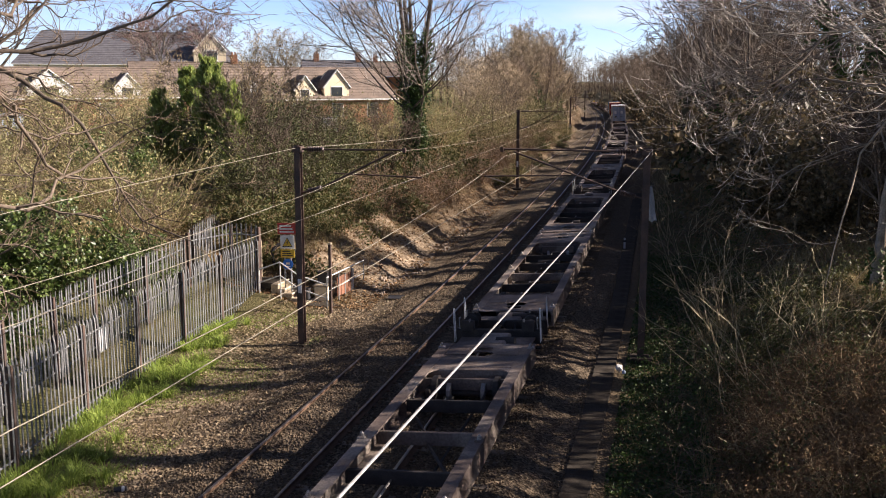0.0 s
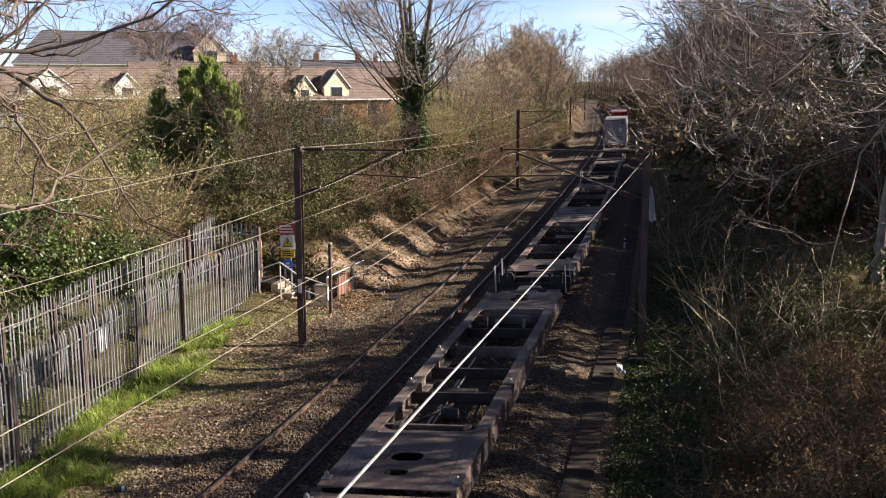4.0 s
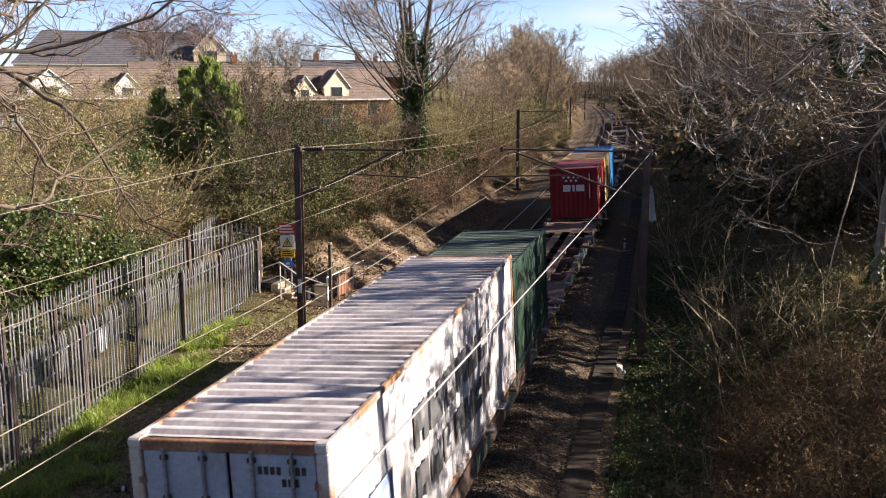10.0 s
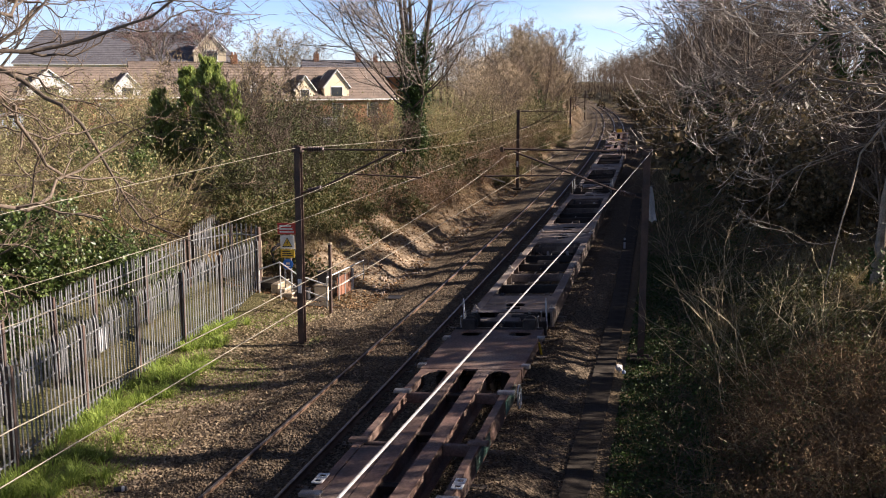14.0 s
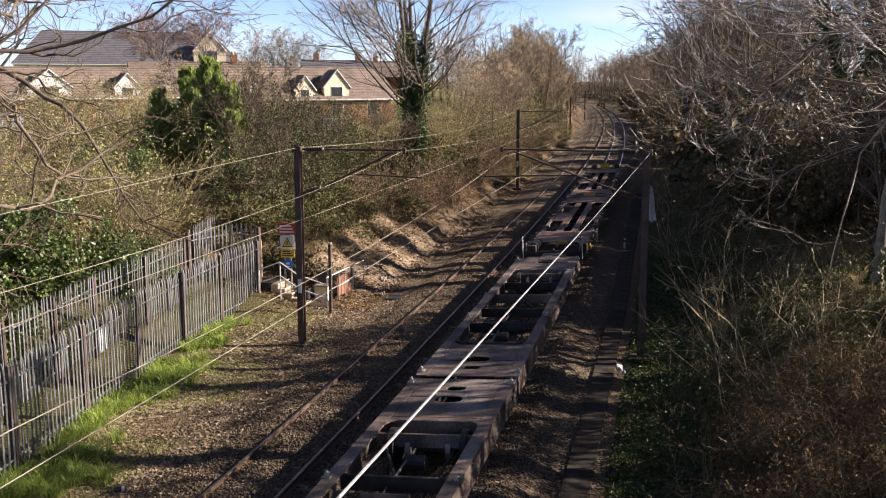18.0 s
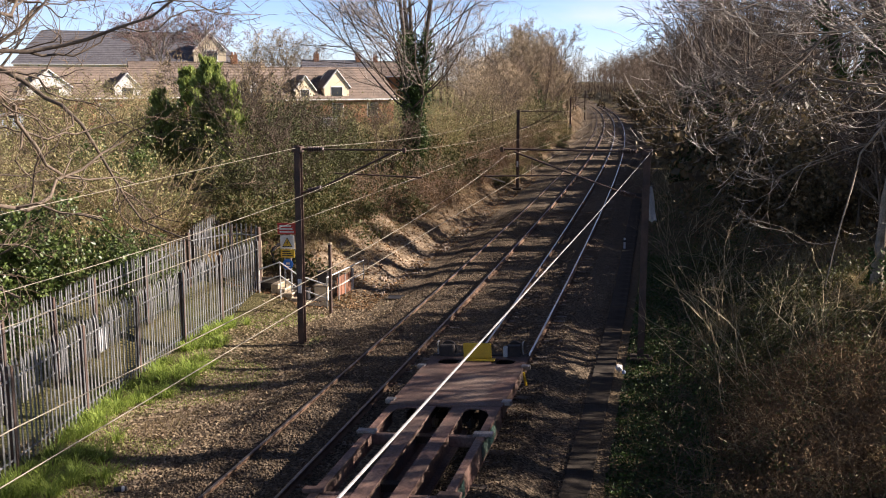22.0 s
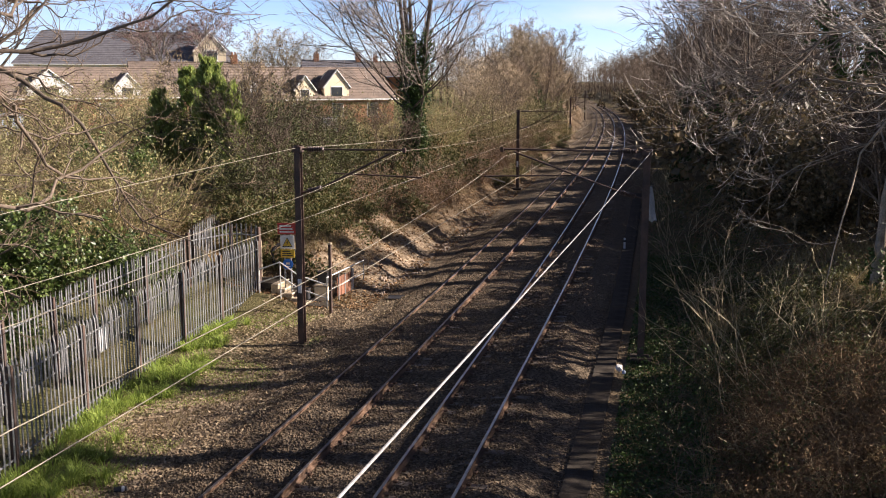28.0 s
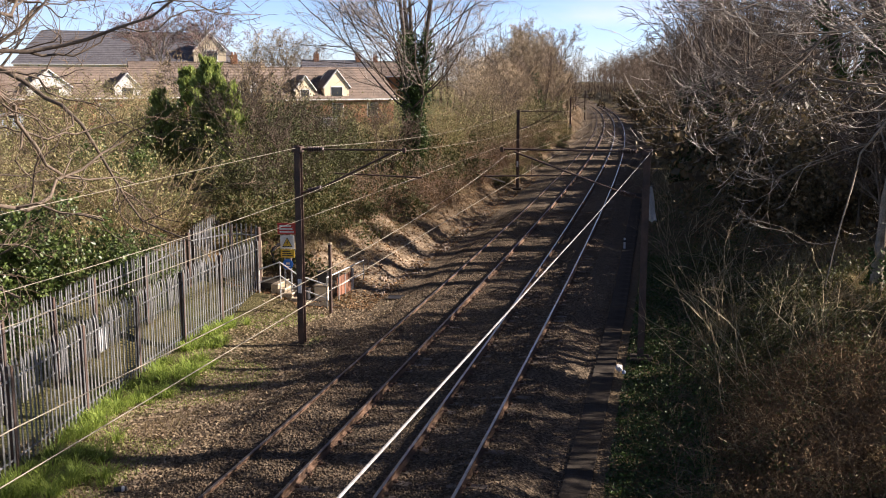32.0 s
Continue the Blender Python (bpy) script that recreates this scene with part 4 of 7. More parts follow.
def upright(outline, y, m, name, material, parent, label, holes=()):
    """A thin raised shape on an end wall (normal -y), or through m on a side wall."""
    bm = ngon_plate(outline, list(holes), 0.0, 0.006)
    bmesh.ops.transform(bm, matrix=m @ pose(0, 0, 0, 90, 0, 0), verts=bm.verts)
    return part(name, bm, material, parent, label)


WHEN = 9.0


def gone(t):
    """How far the train has rolled at t seconds; it is braking gently from 9 s on."""
    if t <= WHEN:
        return 17.2 * t
    k = t - WHEN
    return 154.8 + 17.05 * k - 0.112 * k * k


TRAIN = []      # (object, place along the train, length)
# flat wagons before the first boxes: joints every 18.9 m, drawbar and buffer ends by turns
proto_a = ladder_wagon(False)
proto_b = ladder_wagon(True)
joints = [8.7 + 18.9 * i for i in range(10)]
fresh = {True: proto_b, False: proto_a}
used = set()


def rake(first, u, length):
    ob = fresh[first]
    if first in used:
        ob = copy_thing(ob, Matrix())
    used.add(first)
    TRAIN.append((ob, u, length))


for i, u in enumerate(joints[:-1]):
    rake(i % 2 == 1, u + {7: 0.1, 8: 1.2}.get(i, 0.0), 18.9)
for u, ln, fst, tl, sh, bf in ((180.3, 21.9, True, False, False, True), (202.2, 19.7, False, False, False, False), (222.3, 20.8, True, False, False, False), (243.1, 21.5, False, False, True, True), (341.6, 19.8, True, False, False, True), (361.4, 20.6, False, True, False, True)):
    TRAIN.append((spine_wagon(ln, fst, tl, sh, bf, u > 300, 0.05 if u < 190 else 0.62), u, ln))
for i in range(4):
    rake(i % 2 == 0, 264.7 + 18.85 * i + (0.3 if i > 1 else 0.0), 18.85)


def build_boxes():
    w = 1.22
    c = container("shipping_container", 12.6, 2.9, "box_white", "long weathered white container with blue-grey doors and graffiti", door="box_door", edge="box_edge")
    # black sprayed lettering without meaning, as plain strokes
    side = pose(1.225, 0, 0, 0, 0, 90)
    for z0, z1, x0, n, wd, mt in ((1.50, 2.12, 3.5, 6, 0.80, "ink"), (0.66, 1.22, 3.5, 7, 0.70, "ink")):
        for k in range(n):
            x = x0 + k * (wd + 0.17)
            q = 0.34 if k == 0 or n == 6 and k < 2 else 0.26
            outline = [(x, z0), (x + q * wd, z0), (x + q * wd, z0 + 0.22), (x + (1 - q) * wd, z0 + 0.22), (x + (1 - q) * wd, z0), (x + wd, z0), (x + wd, z1), (x, z1)]
            if k % 3 == 1:
                outline = [(px, z0 + z1 - pz) for px, pz in reversed(outline)]
            if k % 3 == 2:
                outline = [(x, z0), (x + wd, z0), (x + wd, z0 + 0.2), (x + q * wd, z0 + 0.2), (x + q * wd, z1 - 0.2), (x + wd, z1 - 0.2), (x + wd, z1), (x, z1)]
            upright(outline, 0, side, "block_mark", mt, c, "weathered dark grey block mark")
    upright([(1.3, 0.75), (2.3, 0.75), (2.3, 1.75), (1.3, 1.75)], 0, side, "emblem_panel", "blue_sheet", c, "faded pale blue square emblem")
    upright(star(1.8, 1.25, 0.42), 0, pose(1.2335, 0, 0, 0, 0, 90), "emblem_star", "white", c, "white star on the square emblem")
    TRAIN.append((c, 181.6, 12.6))
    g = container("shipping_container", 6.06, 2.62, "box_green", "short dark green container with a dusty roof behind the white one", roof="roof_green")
    TRAIN.append((g, 194.35, 6.06))
    r_ = container("shipping_container", 6.06, 2.59, "box_red", "short maroon container with white stars and a block emblem", roof="roof_red")
    face = pose(0, -0.004, 0, 0, 0, 0)
    for i in range(7):
        cx, cz = (-0.50 + i * 0.25, 2.12) if i < 4 else (-0.375 + (i - 4) * 0.25, 1.95)
        upright(star(cx, cz, 0.085), 0, face, "white_star", "white", r_, "small white painted star")
    for o in ([(-0.54, 1.73), (-0.14, 1.73), (-0.18, 1.40), (-0.54, 1.40)], [(-0.07, 1.40), (0.05, 1.40), (0.05, 1.73), (-0.07, 1.73)], [(0.12, 1.40), (0.54, 1.40), (0.54, 1.73), (0.12, 1.73)]):
        upright(o, 0, face, "block_emblem", "white", r_, "white block emblem")
    for k in range(12):
        if k == 4:
            continue
        upright([(0.78, 2.28 - k * 0.105), (0.83, 2.28 - k * 0.105), (0.83, 2.21 - k * 0.105), (0.78, 2.21 - k * 0.105)], 0, face, "code_bar", "white", r_, "")
    for k in range(9):
        if k != 4:
            part("code_bar", box(-0.42 + k * 0.1, 0.02, 2.578, -0.36 + k * 0.1, 0.075, 2.584), "white", r_)
    for x, z, s in ((0.35, 1.9, 0.2), (0.9, 1.55, 0.32), (1.35, 1.5, 0.3), (1.8, 1.45, 0.34), (2.3, 1.4, 0.4), (0.5, 0.95, 0.22), (0.8, 0.95, 0.22), (1.15, 0.95, 0.25)):
        upright([(x, z), (x + s * 0.9, z - 0.02), (x + s, z + s * 1.1), (x + 0.03, z + s * 1.2)], 0, side, "graffiti_bar", "white", r_, "white sprayed bar")
    upright([(1.0, 1.05), (1.28, 1.05), (1.28, 1.4), (1.0, 1.4)], 0, side, "graffiti_stroke", "blue_sign", r_, "blue sprayed stroke")
    TRAIN.append((r_, 222.8, 6.06))
    y_ = container("shipping_container", 6.06, 2.59, "box_yellow", "short sand-yellow container with rust-stained roof", roof="roof_yellow")
    for x in (1.6, 2.4, 3.2):
        upright([(x, 0.8), (x + 0.3, 0.83), (x + 0.36, 1.9), (x + 0.06, 1.95)], 0, side, "graffiti_bar", "black", y_, "black sprayed bar")
    TRAIN.append((y_, 222.8 + 6.14, 6.06))
    b_ = container("shipping_container", 6.06, 2.59, "box_blue", "short bright blue ribbed container", roof="roof_blue")
    TRAIN.append((b_, 222.8 + 12.28, 6.06))
    return {c.name, g.name, r_.name, y_.name, b_.name}


BOXES = build_boxes()


def motions():
    """The train rolls towards the camera and under it, and goes on behind."""
    times = [0.5 * i for i in range(65)]
    for ob, u, ln in TRAIN:
        rows = []
        lift = 0.90 if ob.name in BOXES else 0.0
        for t in times:
            s = u - gone(t)
            a, b = Vector(on_line(s)), Vector(on_line(s + ln))
            d = b - a
            turn = math.atan2(d.x, d.y)
            rows.append((t, Matrix.Translation(a) @ Matrix.Rotation(-turn, 4, "Z") @ Matrix.Rotation(-CANT, 4, "Y") @ Matrix.Translation((0, 0, lift))))
        walk(ob, rows)


# ---- overhead line ----
def ins(parent, a, b, name="insulator"):
    """A ribbed insulator between two points."""
    a, b = Vector(a), Vector(b)
    pts, rr = [], []
    n = 7
    for i in range(n):
        for f, r in ((0.0, 0.035), (0.35, 0.085), (0.65, 0.085), (0.999, 0.035)):
            pts.append(a.lerp(b, (i + f) / n))
            rr.append(r)
    return part(name, tube(pts, rr, 8), "porcelain", parent, "ribbed brown insulator")


def mast(x, y, base, top, side, label, reach, arms=True):
    """An H-section mast with a tubular cantilever; side +1 reaches to +x, -1 to -x."""
    m = thing("catenary_mast", label, "catenary mast", "masts along the line", pose(x, y, base))
    h = top - base
    bm = bmesh.new()
    for o in (-0.1, 0.1):
        add_box(bm, -0.1, o - 0.008, 0, 0.1, o + 0.008, h)
    add_box(bm, -0.007, -0.1, 0, 0.007, 0.1, h)
    part("mast_post", bm, "mast", m, "rust-brown steel H-section post")
    part("foundation", box(-0.35, -0.35, -0.25, 0.35, 0.35, 0.06, 0.03), "trough", m, "weathered concrete footing")
    if side > 0:
        part("number_plate", box(-0.06, -0.125, 1.7 if h < 7 else 1.9, 0.06, -0.11, 2.15), "white", m, "small white plate")
    if not arms:
        return m
    zt = h - 0.12
    part("top_bracket", box(-0.14, -0.14, zt - 0.1, 0.14, 0.14, zt + 0.08, 0.01), "mast", m)
    s = side
    ins(m, (s * 0.3, 0, zt), (s * 0.85, 0, zt))
    part("top_tube", tube([(s * 0.1, 0, zt), (s * 0.3, 0, zt), (s * 0.85, 0, zt), (s * reach, 0, zt + 0.02)], 0.028, 8), "mast", m)
    ins(m, (s * 0.3, 0, zt - 1.3), (s * 0.75, 0, zt - 1.18))
    part("strut_tube", tube([(s * 0.1, 0, zt - 1.35), (s * 0.75, 0, zt - 1.18), (s * (reach - 0.35), 0, zt - 0.05)], 0.028, 8), "mast", m)
    part("registration_tube", tube([(s * (reach - 2.2), 0, zt - 0.72), (s * (reach + 0.55), 0, zt - 0.80)], 0.022, 8), "mast", m)
    part("steady_arm", tube([(s * (reach + 0.45), 0.02, zt - 0.82), (s * (reach - 0.1), 0.02, zt - 0.98)], 0.014, 6), "bare", m)
    part("drop_link", tube([(s * (reach - 0.9), 0, zt - 0.2), (s * (reach - 0.9), 0, zt - 0.74)], 0.012, 6), "mast", m)
    part("clamp", box(s * reach - 0.05, -0.05, zt - 0.06, s * reach + 0.05, 0.05, zt + 0.08, 0.01), "mast", m)
    return m


mast(-6.78, 29.0, -0.45, 5.88, 1, "rust-brown lineside mast with cantilever arm beside the handrails", 3.4)
mast(3.76, 29.5, -0.35, 5.92, -1, "dark lineside mast with long cantilever over the near track", 4.25)
mast(-7.49, 76.9, -0.35, 5.75, 1, "rust-brown lineside mast standing at the foot of the bank", 3.3)
mast(-10.95, 147.7, -0.35, 5.8, 1, "thin brown lineside mast far along the line", 3.2)
mast(-16.0, 225.6, -0.35, 6.0, 1, "thin brown lineside mast at the far bend", 3.2)


def wire(label, pts, r, sag=0.0, material="wire"):
    out = []
    for a, b in zip(pts[:-1], pts[1:]):
        a, b = Vector(a), Vector(b)
        n = 10
        for i in range(n):
            f = i / n
            out.append(a.lerp(b, f) - Vector((0, 0, 4 * sag * f * (1 - f) * min(1, (b - a).length / 40))))
    out.append(Vector(pts[-1]))
    ob = part("overhead_wire", tube(out, r, 6), material)
    return tagged(ob, label, "overhead wire", "overhead wires")


def track_wire(label, dx, zs, r, sag):
    pts = []
    for s, z, o in zs:
        x, y, _ = on_line(s, 0, 0, dx + o)
        pts.append((float(x), float(y), z))
    wire(label, pts, r, sag)


track_wire("pale carrying wire above the train's track", 0, [(-40, 5.1, -0.1), (6.2, 5.2, -0.15), (29.5, 5.62, -0.3), (77.5, 5.6, -0.1), (148, 5.6, -0.2), (226, 5.7, 0)], 0.0058, 0.45)
track_wire("pale contact wire above the train's track", 0, [(-40, 4.75, -0.1), (29.5, 4.76, -0.25), (77.5, 4.75, 0.1), (148, 4.75, -0.2), (226, 4.75, 0)], 0.0058, 0.02)
track_wire("pale carrying wire above the second track", -GAP, [(-40, 5.1, 0), (10, 5.24, 0), (29, 5.75, 0), (76.9, 5.6, 0.1), (147.7, 5.6, -0.1), (226, 5.7, 0)], 0.0058, 0.45)
track_wire("thin contact wire above the second track", -GAP, [(-40, 4.75, 0), (29, 4.8, 0), (76.9, 4.75, 0.1), (147.7, 4.75, -0.2), (226, 4.75, 0)], 0.0058, 0.02)
wire("thick pale return wire from a mast top", [(3.9, -12, 7.3), (3.9, 2.05, 6.82), (3.9, 9.8, 6.52), (3.92, 29.5, 5.86)], 0.0043, 0.0, "cable")
wire("pale return wire along the masts", [(-6.8, -30, 5.2), (-6.8, 15, 5.51), (-6.8, 29, 5.8)], 0.007)
wire("thin return wire along the masts", [(-6.8, 29, 5.8), (-7.49, 76.9, 5.65), (-10.95, 147.7, 5.7), (-16, 225.6, 5.9)], 0.008, 0.5)


# ---- fences, steps and signs ----
def pale_mesh(bent, high=2.4):
    bm = bmesh.new()
    prof = [(-0.031, 0.0), (-0.011, 0.02), (0.011, 0.02), (0.031, 0.0)]
    levels = [(0.0, 0.0, 1.0), (high * 0.5, 0.0, 1.0), (high - 0.3, 0.0, 1.0), (high - 0.14, 0.012 if bent else 0, 1.0), (high - 0.06, 0.035 if bent else 0, 0.8), (high, 0.06 if bent else 0, 0.12)]
    rings = [[bm.verts.new((x * k, y * k + o, z)) for x, y in prof] for z, o, k in levels]
    for a, b in zip(rings[:-1], rings[1:]):
        for i in range(3):
            bm.faces.new((a[i], a[i + 1], b[i + 1], b[i]))
    r = bmesh.ops.extrude_face_region(bm, geom=list(bm.faces))
    bmesh.ops.translate(bm, vec=(0, 0.004, 0), verts=[v for v in r["geom"] if isinstance(v, bmesh.types.BMVert)])
    me = bpy.data.meshes.new("pale")
    bmesh.ops.recalc_face_normals(bm, faces=bm.faces)
    bm.to_mesh(me)
    bm.free()
    me.materials.append(M["galv"])
    return me


def palisade(pts, label, bent, high=2.4, base=None, seed=1):
    """A steel palisade along pts (x, y): posts, two rails a bay, and pales."""
    f = thing("palisade_fence", label, "fence", "palisade fences", kind="")
    me = pale_mesh(bent, high)
    rng = random.Random(seed)
    for k, (a, b) in enumerate(zip(pts[:-1], pts[1:])):
        za, zb = (height1(*q) if base is None else base for q in (a, b))
        A, B = Vector((*a, za)), Vector((*b, zb))
        d = B - A
        ln = d.xy.length
        ang = math.atan2(d.y, d.x)
        n = max(3, int(ln / 0.195))
        for j, q in enumerate((A, B)):
            if j == 0 or k == len(pts) - 2:
                post = box(-0.05, -0.07, -0.3, 0.05, 0.07, high - 0.1, 0.008)
                o = part("post", post, "mast", f, "dark steel fence post")
                o.matrix_basis = Matrix.Translation(q) @ Matrix.Rotation(ang, 4, "Z")
        for z in (0.25, high - 0.42):
            o = part("rail", tube([A + Vector((0, 0, z)), B + Vector((0, 0, z))], 0.028, 4), "galv", f)
        for i in range(n):
            t = (i + 0.5) / n
            o = new("pale", me)
            o.parent = f
            o.matrix_basis = Matrix.Translation(A.lerp(B, t) + Vector((0, 0, 0.03))) @ Matrix.Rotation(ang, 4, "Z") @ pose(0, -0.055, 0, rng.uniform(-0.8, 0.8), rng.uniform(-0.7, 0.7), rng.uniform(-6, 6))
    return f


front = [(-8.1, 12.0), (-8.5, 14.8), (-8.85, 17.6), (-9.41, 21.1), (-9.92, 24.5), (-10.38, 28.0), (-10.62, 31.2), (-10.62, 34.4)]
palisade(front, "grey galvanised palisade fence with curled pale tops along the verge", True, base=-0.38)
back = [(-9.4, 12.5), (-10.1, 16.2), (-10.9, 20.1), (-11.3, 22.7), (-11.74, 25.3), (-12.15, 28.9), (-12.58, 32.4)]
palisade(back, "grey galvanised palisade fence behind the footpath", False, base=-0.1, seed=2)
palisade([(-12.62, 32.8), (-11.95, 35.0), (-10.7, 34.75)], "dark weathered palisade gate and fence across the path", False, base=0.1, seed=4)
palisade([(-12.75, 33.4), (-13.5, 36.6), (-14.3, 40.0)], "dark weathered palisade fence among the shrubs", False, base=0.15, seed=3)


def build_steps():
    st = thing("access_steps", "pale concrete access steps with sandy treads", "steps")
    for k in range(5):
        x, z = -10.05 + k * 0.27, 0.33 - k * 0.165
        part("step", box(x, 34.25, -0.75, x + 0.29, 35.35, z, 0.02), "concrete", st)
        part("nosing", box(x + 0.25, 34.24, z - 0.03, x + 0.305, 35.36, z + 0.012, 0.006), "plaster", st, "pale worn step edge")
    part("top_landing", box(-10.9, 34.5, -0.4, -10.05, 35.7, 0.32, 0.02), "trough", st, "earth-covered top landing")
    part("landing", box(-8.7, 34.2, -0.75, -7.5, 36.3, -0.4, 0.02), "trough", st, "earth-covered landing slab")
    blk = thing("retaining_block", "sandy concrete retaining block beside the steps", "retaining wall")
    part("body", box(-8.62, 35.0, -0.6, -8.1, 35.95, 0.16, 0.03), "plaster", blk)
    part("coping", box(-8.68, 34.96, 0.16, -8.06, 36.0, 0.22, 0.015), "concrete", blk)
    hr = thing("handrail", "white painted tubular handrail down the steps", "handrail", "handrails")
    top = [(-10.4, 34.0, 0.92), (-9.56, 34.0, 1.23), (-8.84, 34.0, 0.77), (-7.75, 34.0, 0.45)]
    part("top_rail", tube(top, 0.026, 8), "white", hr)
    part("mid_rail", tube([(x, y, z - 0.5) for x, y, z in top], 0.022, 8), "white", hr)
    for x, y, z in top:
        part("post", tube([(x, y, -0.6), (x, y, z)], 0.026, 8), "white", hr)
    h3 = thing("handrail", "pale tubular railing with posts beside the cess", "handrail", "handrails")
    pts = [(-7.75, 34.0), (-7.7, 35.2), (-7.63, 36.5), (-7.55, 37.8)]
    part("top_rail", tube([(x, y, 0.72) for x, y in pts], 0.026, 8), "white", h3)
    part("mid_rail", tube([(x, y, 0.2) for x, y in pts], 0.022, 8), "white", h3)
    for x, y in pts:
        part("post", tube([(x, y, -0.7), (x, y, 0.72)], 0.026, 8), "galv", h3)
    b = thing("timber_hoarding", "red-brown timber boards fixed behind the railing", "boards", m=pose(-7.80, 35.3, -0.55, 0, 0, 84))
    for k in range(4):
        part("board", box(k * 0.34, -0.02, 0.30, k * 0.34 + 0.31, 0.02, 1.02 + 0.03 * (k % 2), 0.008), "timber", b)
    part("edge_post", box(1.36, -0.04, 0, 1.44, 0.04, 1.16, 0.01), "white", b, "white painted edge post")
    part("edge_post", box(0.64, -0.04, 0, 0.70, 0.02, 1.1, 0.01), "galv", b, "grey steel post")
    for z in (0.42, 0.9):
        part("batten", box(0.0, 0.02, z, 1.36, 0.05, z + 0.07, 0.006), "timber", b)
    d_ = thing("drain_cover", "dark flat drain cover in the cess", "drain cover", m=pose(-5.55, 36.0, height1(-5.55, 36.0), 0, 0, 8))
    part("slab", box(-0.42, -0.3, -0.05, 0.42, 0.3, 0.05, 0.012), "black", d_)
    part("frame", tube([(-0.46, -0.34, 0.03), (0.46, -0.34, 0.03), (0.46, 0.34, 0.03), (-0.46, 0.34, 0.03)], 0.03, 4, True), "trough", d_)
    l_ = thing("discarded_canister", "small black canister with a white label lying in the cess", "litter", m=pose(-6.15, 17.2, height1(-6.15, 17.2) + 0.06, 0, 0, 25))
    part("shell", tube([(-0.13, 0, 0), (-0.12, 0, 0), (0.12, 0, 0), (0.14, 0, 0)], [0.03, 0.06, 0.06, 0.04], 10), "black", l_)
    part("wrapper", tube([(0.03, 0, 0), (0.09, 0, 0)], 0.062, 10), "white", l_)
    p_ = thing("marker_post", "slim brown timber marker post in the cess", "post", m=pose(-7.35, 33.3, -0.6))
    part("stake", box(-0.05, -0.05, 0, 0.05, 0.05, 2.72, 0.01), "mast", p_)
    part("cap", box(-0.06, -0.06, 2.68, 0.06, 0.06, 2.75, 0.01), "concrete", p_)
    v = thing("vent_pipe", "short cream concrete marker behind the gate", "marker", m=pose(-11.1, 35.6, height1(-11.1, 35.6)))
    part("shaft", tube([(0, 0, -0.2), (0, 0, 1.4), (0, 0, 1.52)], [0.14, 0.13, 0.06], 10), "concrete", v)
    e = thing("cable_drum", "dark coil of cable lying on the bank", "cable coil", m=pose(-10.4, 36.4, height1(-10.4, 36.4) + 0.45, 80, 0, 20))
    part("coil", tube([(0.45 * math.cos(a), 0.45 * math.sin(a), 0.02 * math.sin(3 * a)) for a in np.arange(0, math.tau, math.tau / 20)], 0.07, 8, True), "black", e)
    for x, yy, z in ((-8.42, 35.5, 0.62), (-8.9, 34.75, 0.1)):
        k = thing("equipment_box", "small black trackside equipment box", "box", "equipment boxes", pose(x, yy, z - 0.3))
        part("case", box(-0.2, -0.15, -0.1, 0.2, 0.15, 0.3, 0.03), "black", k)
        part("lid", box(-0.22, -0.17, 0.3, 0.22, 0.17, 0.34, 0.01), "under", k)


build_steps()


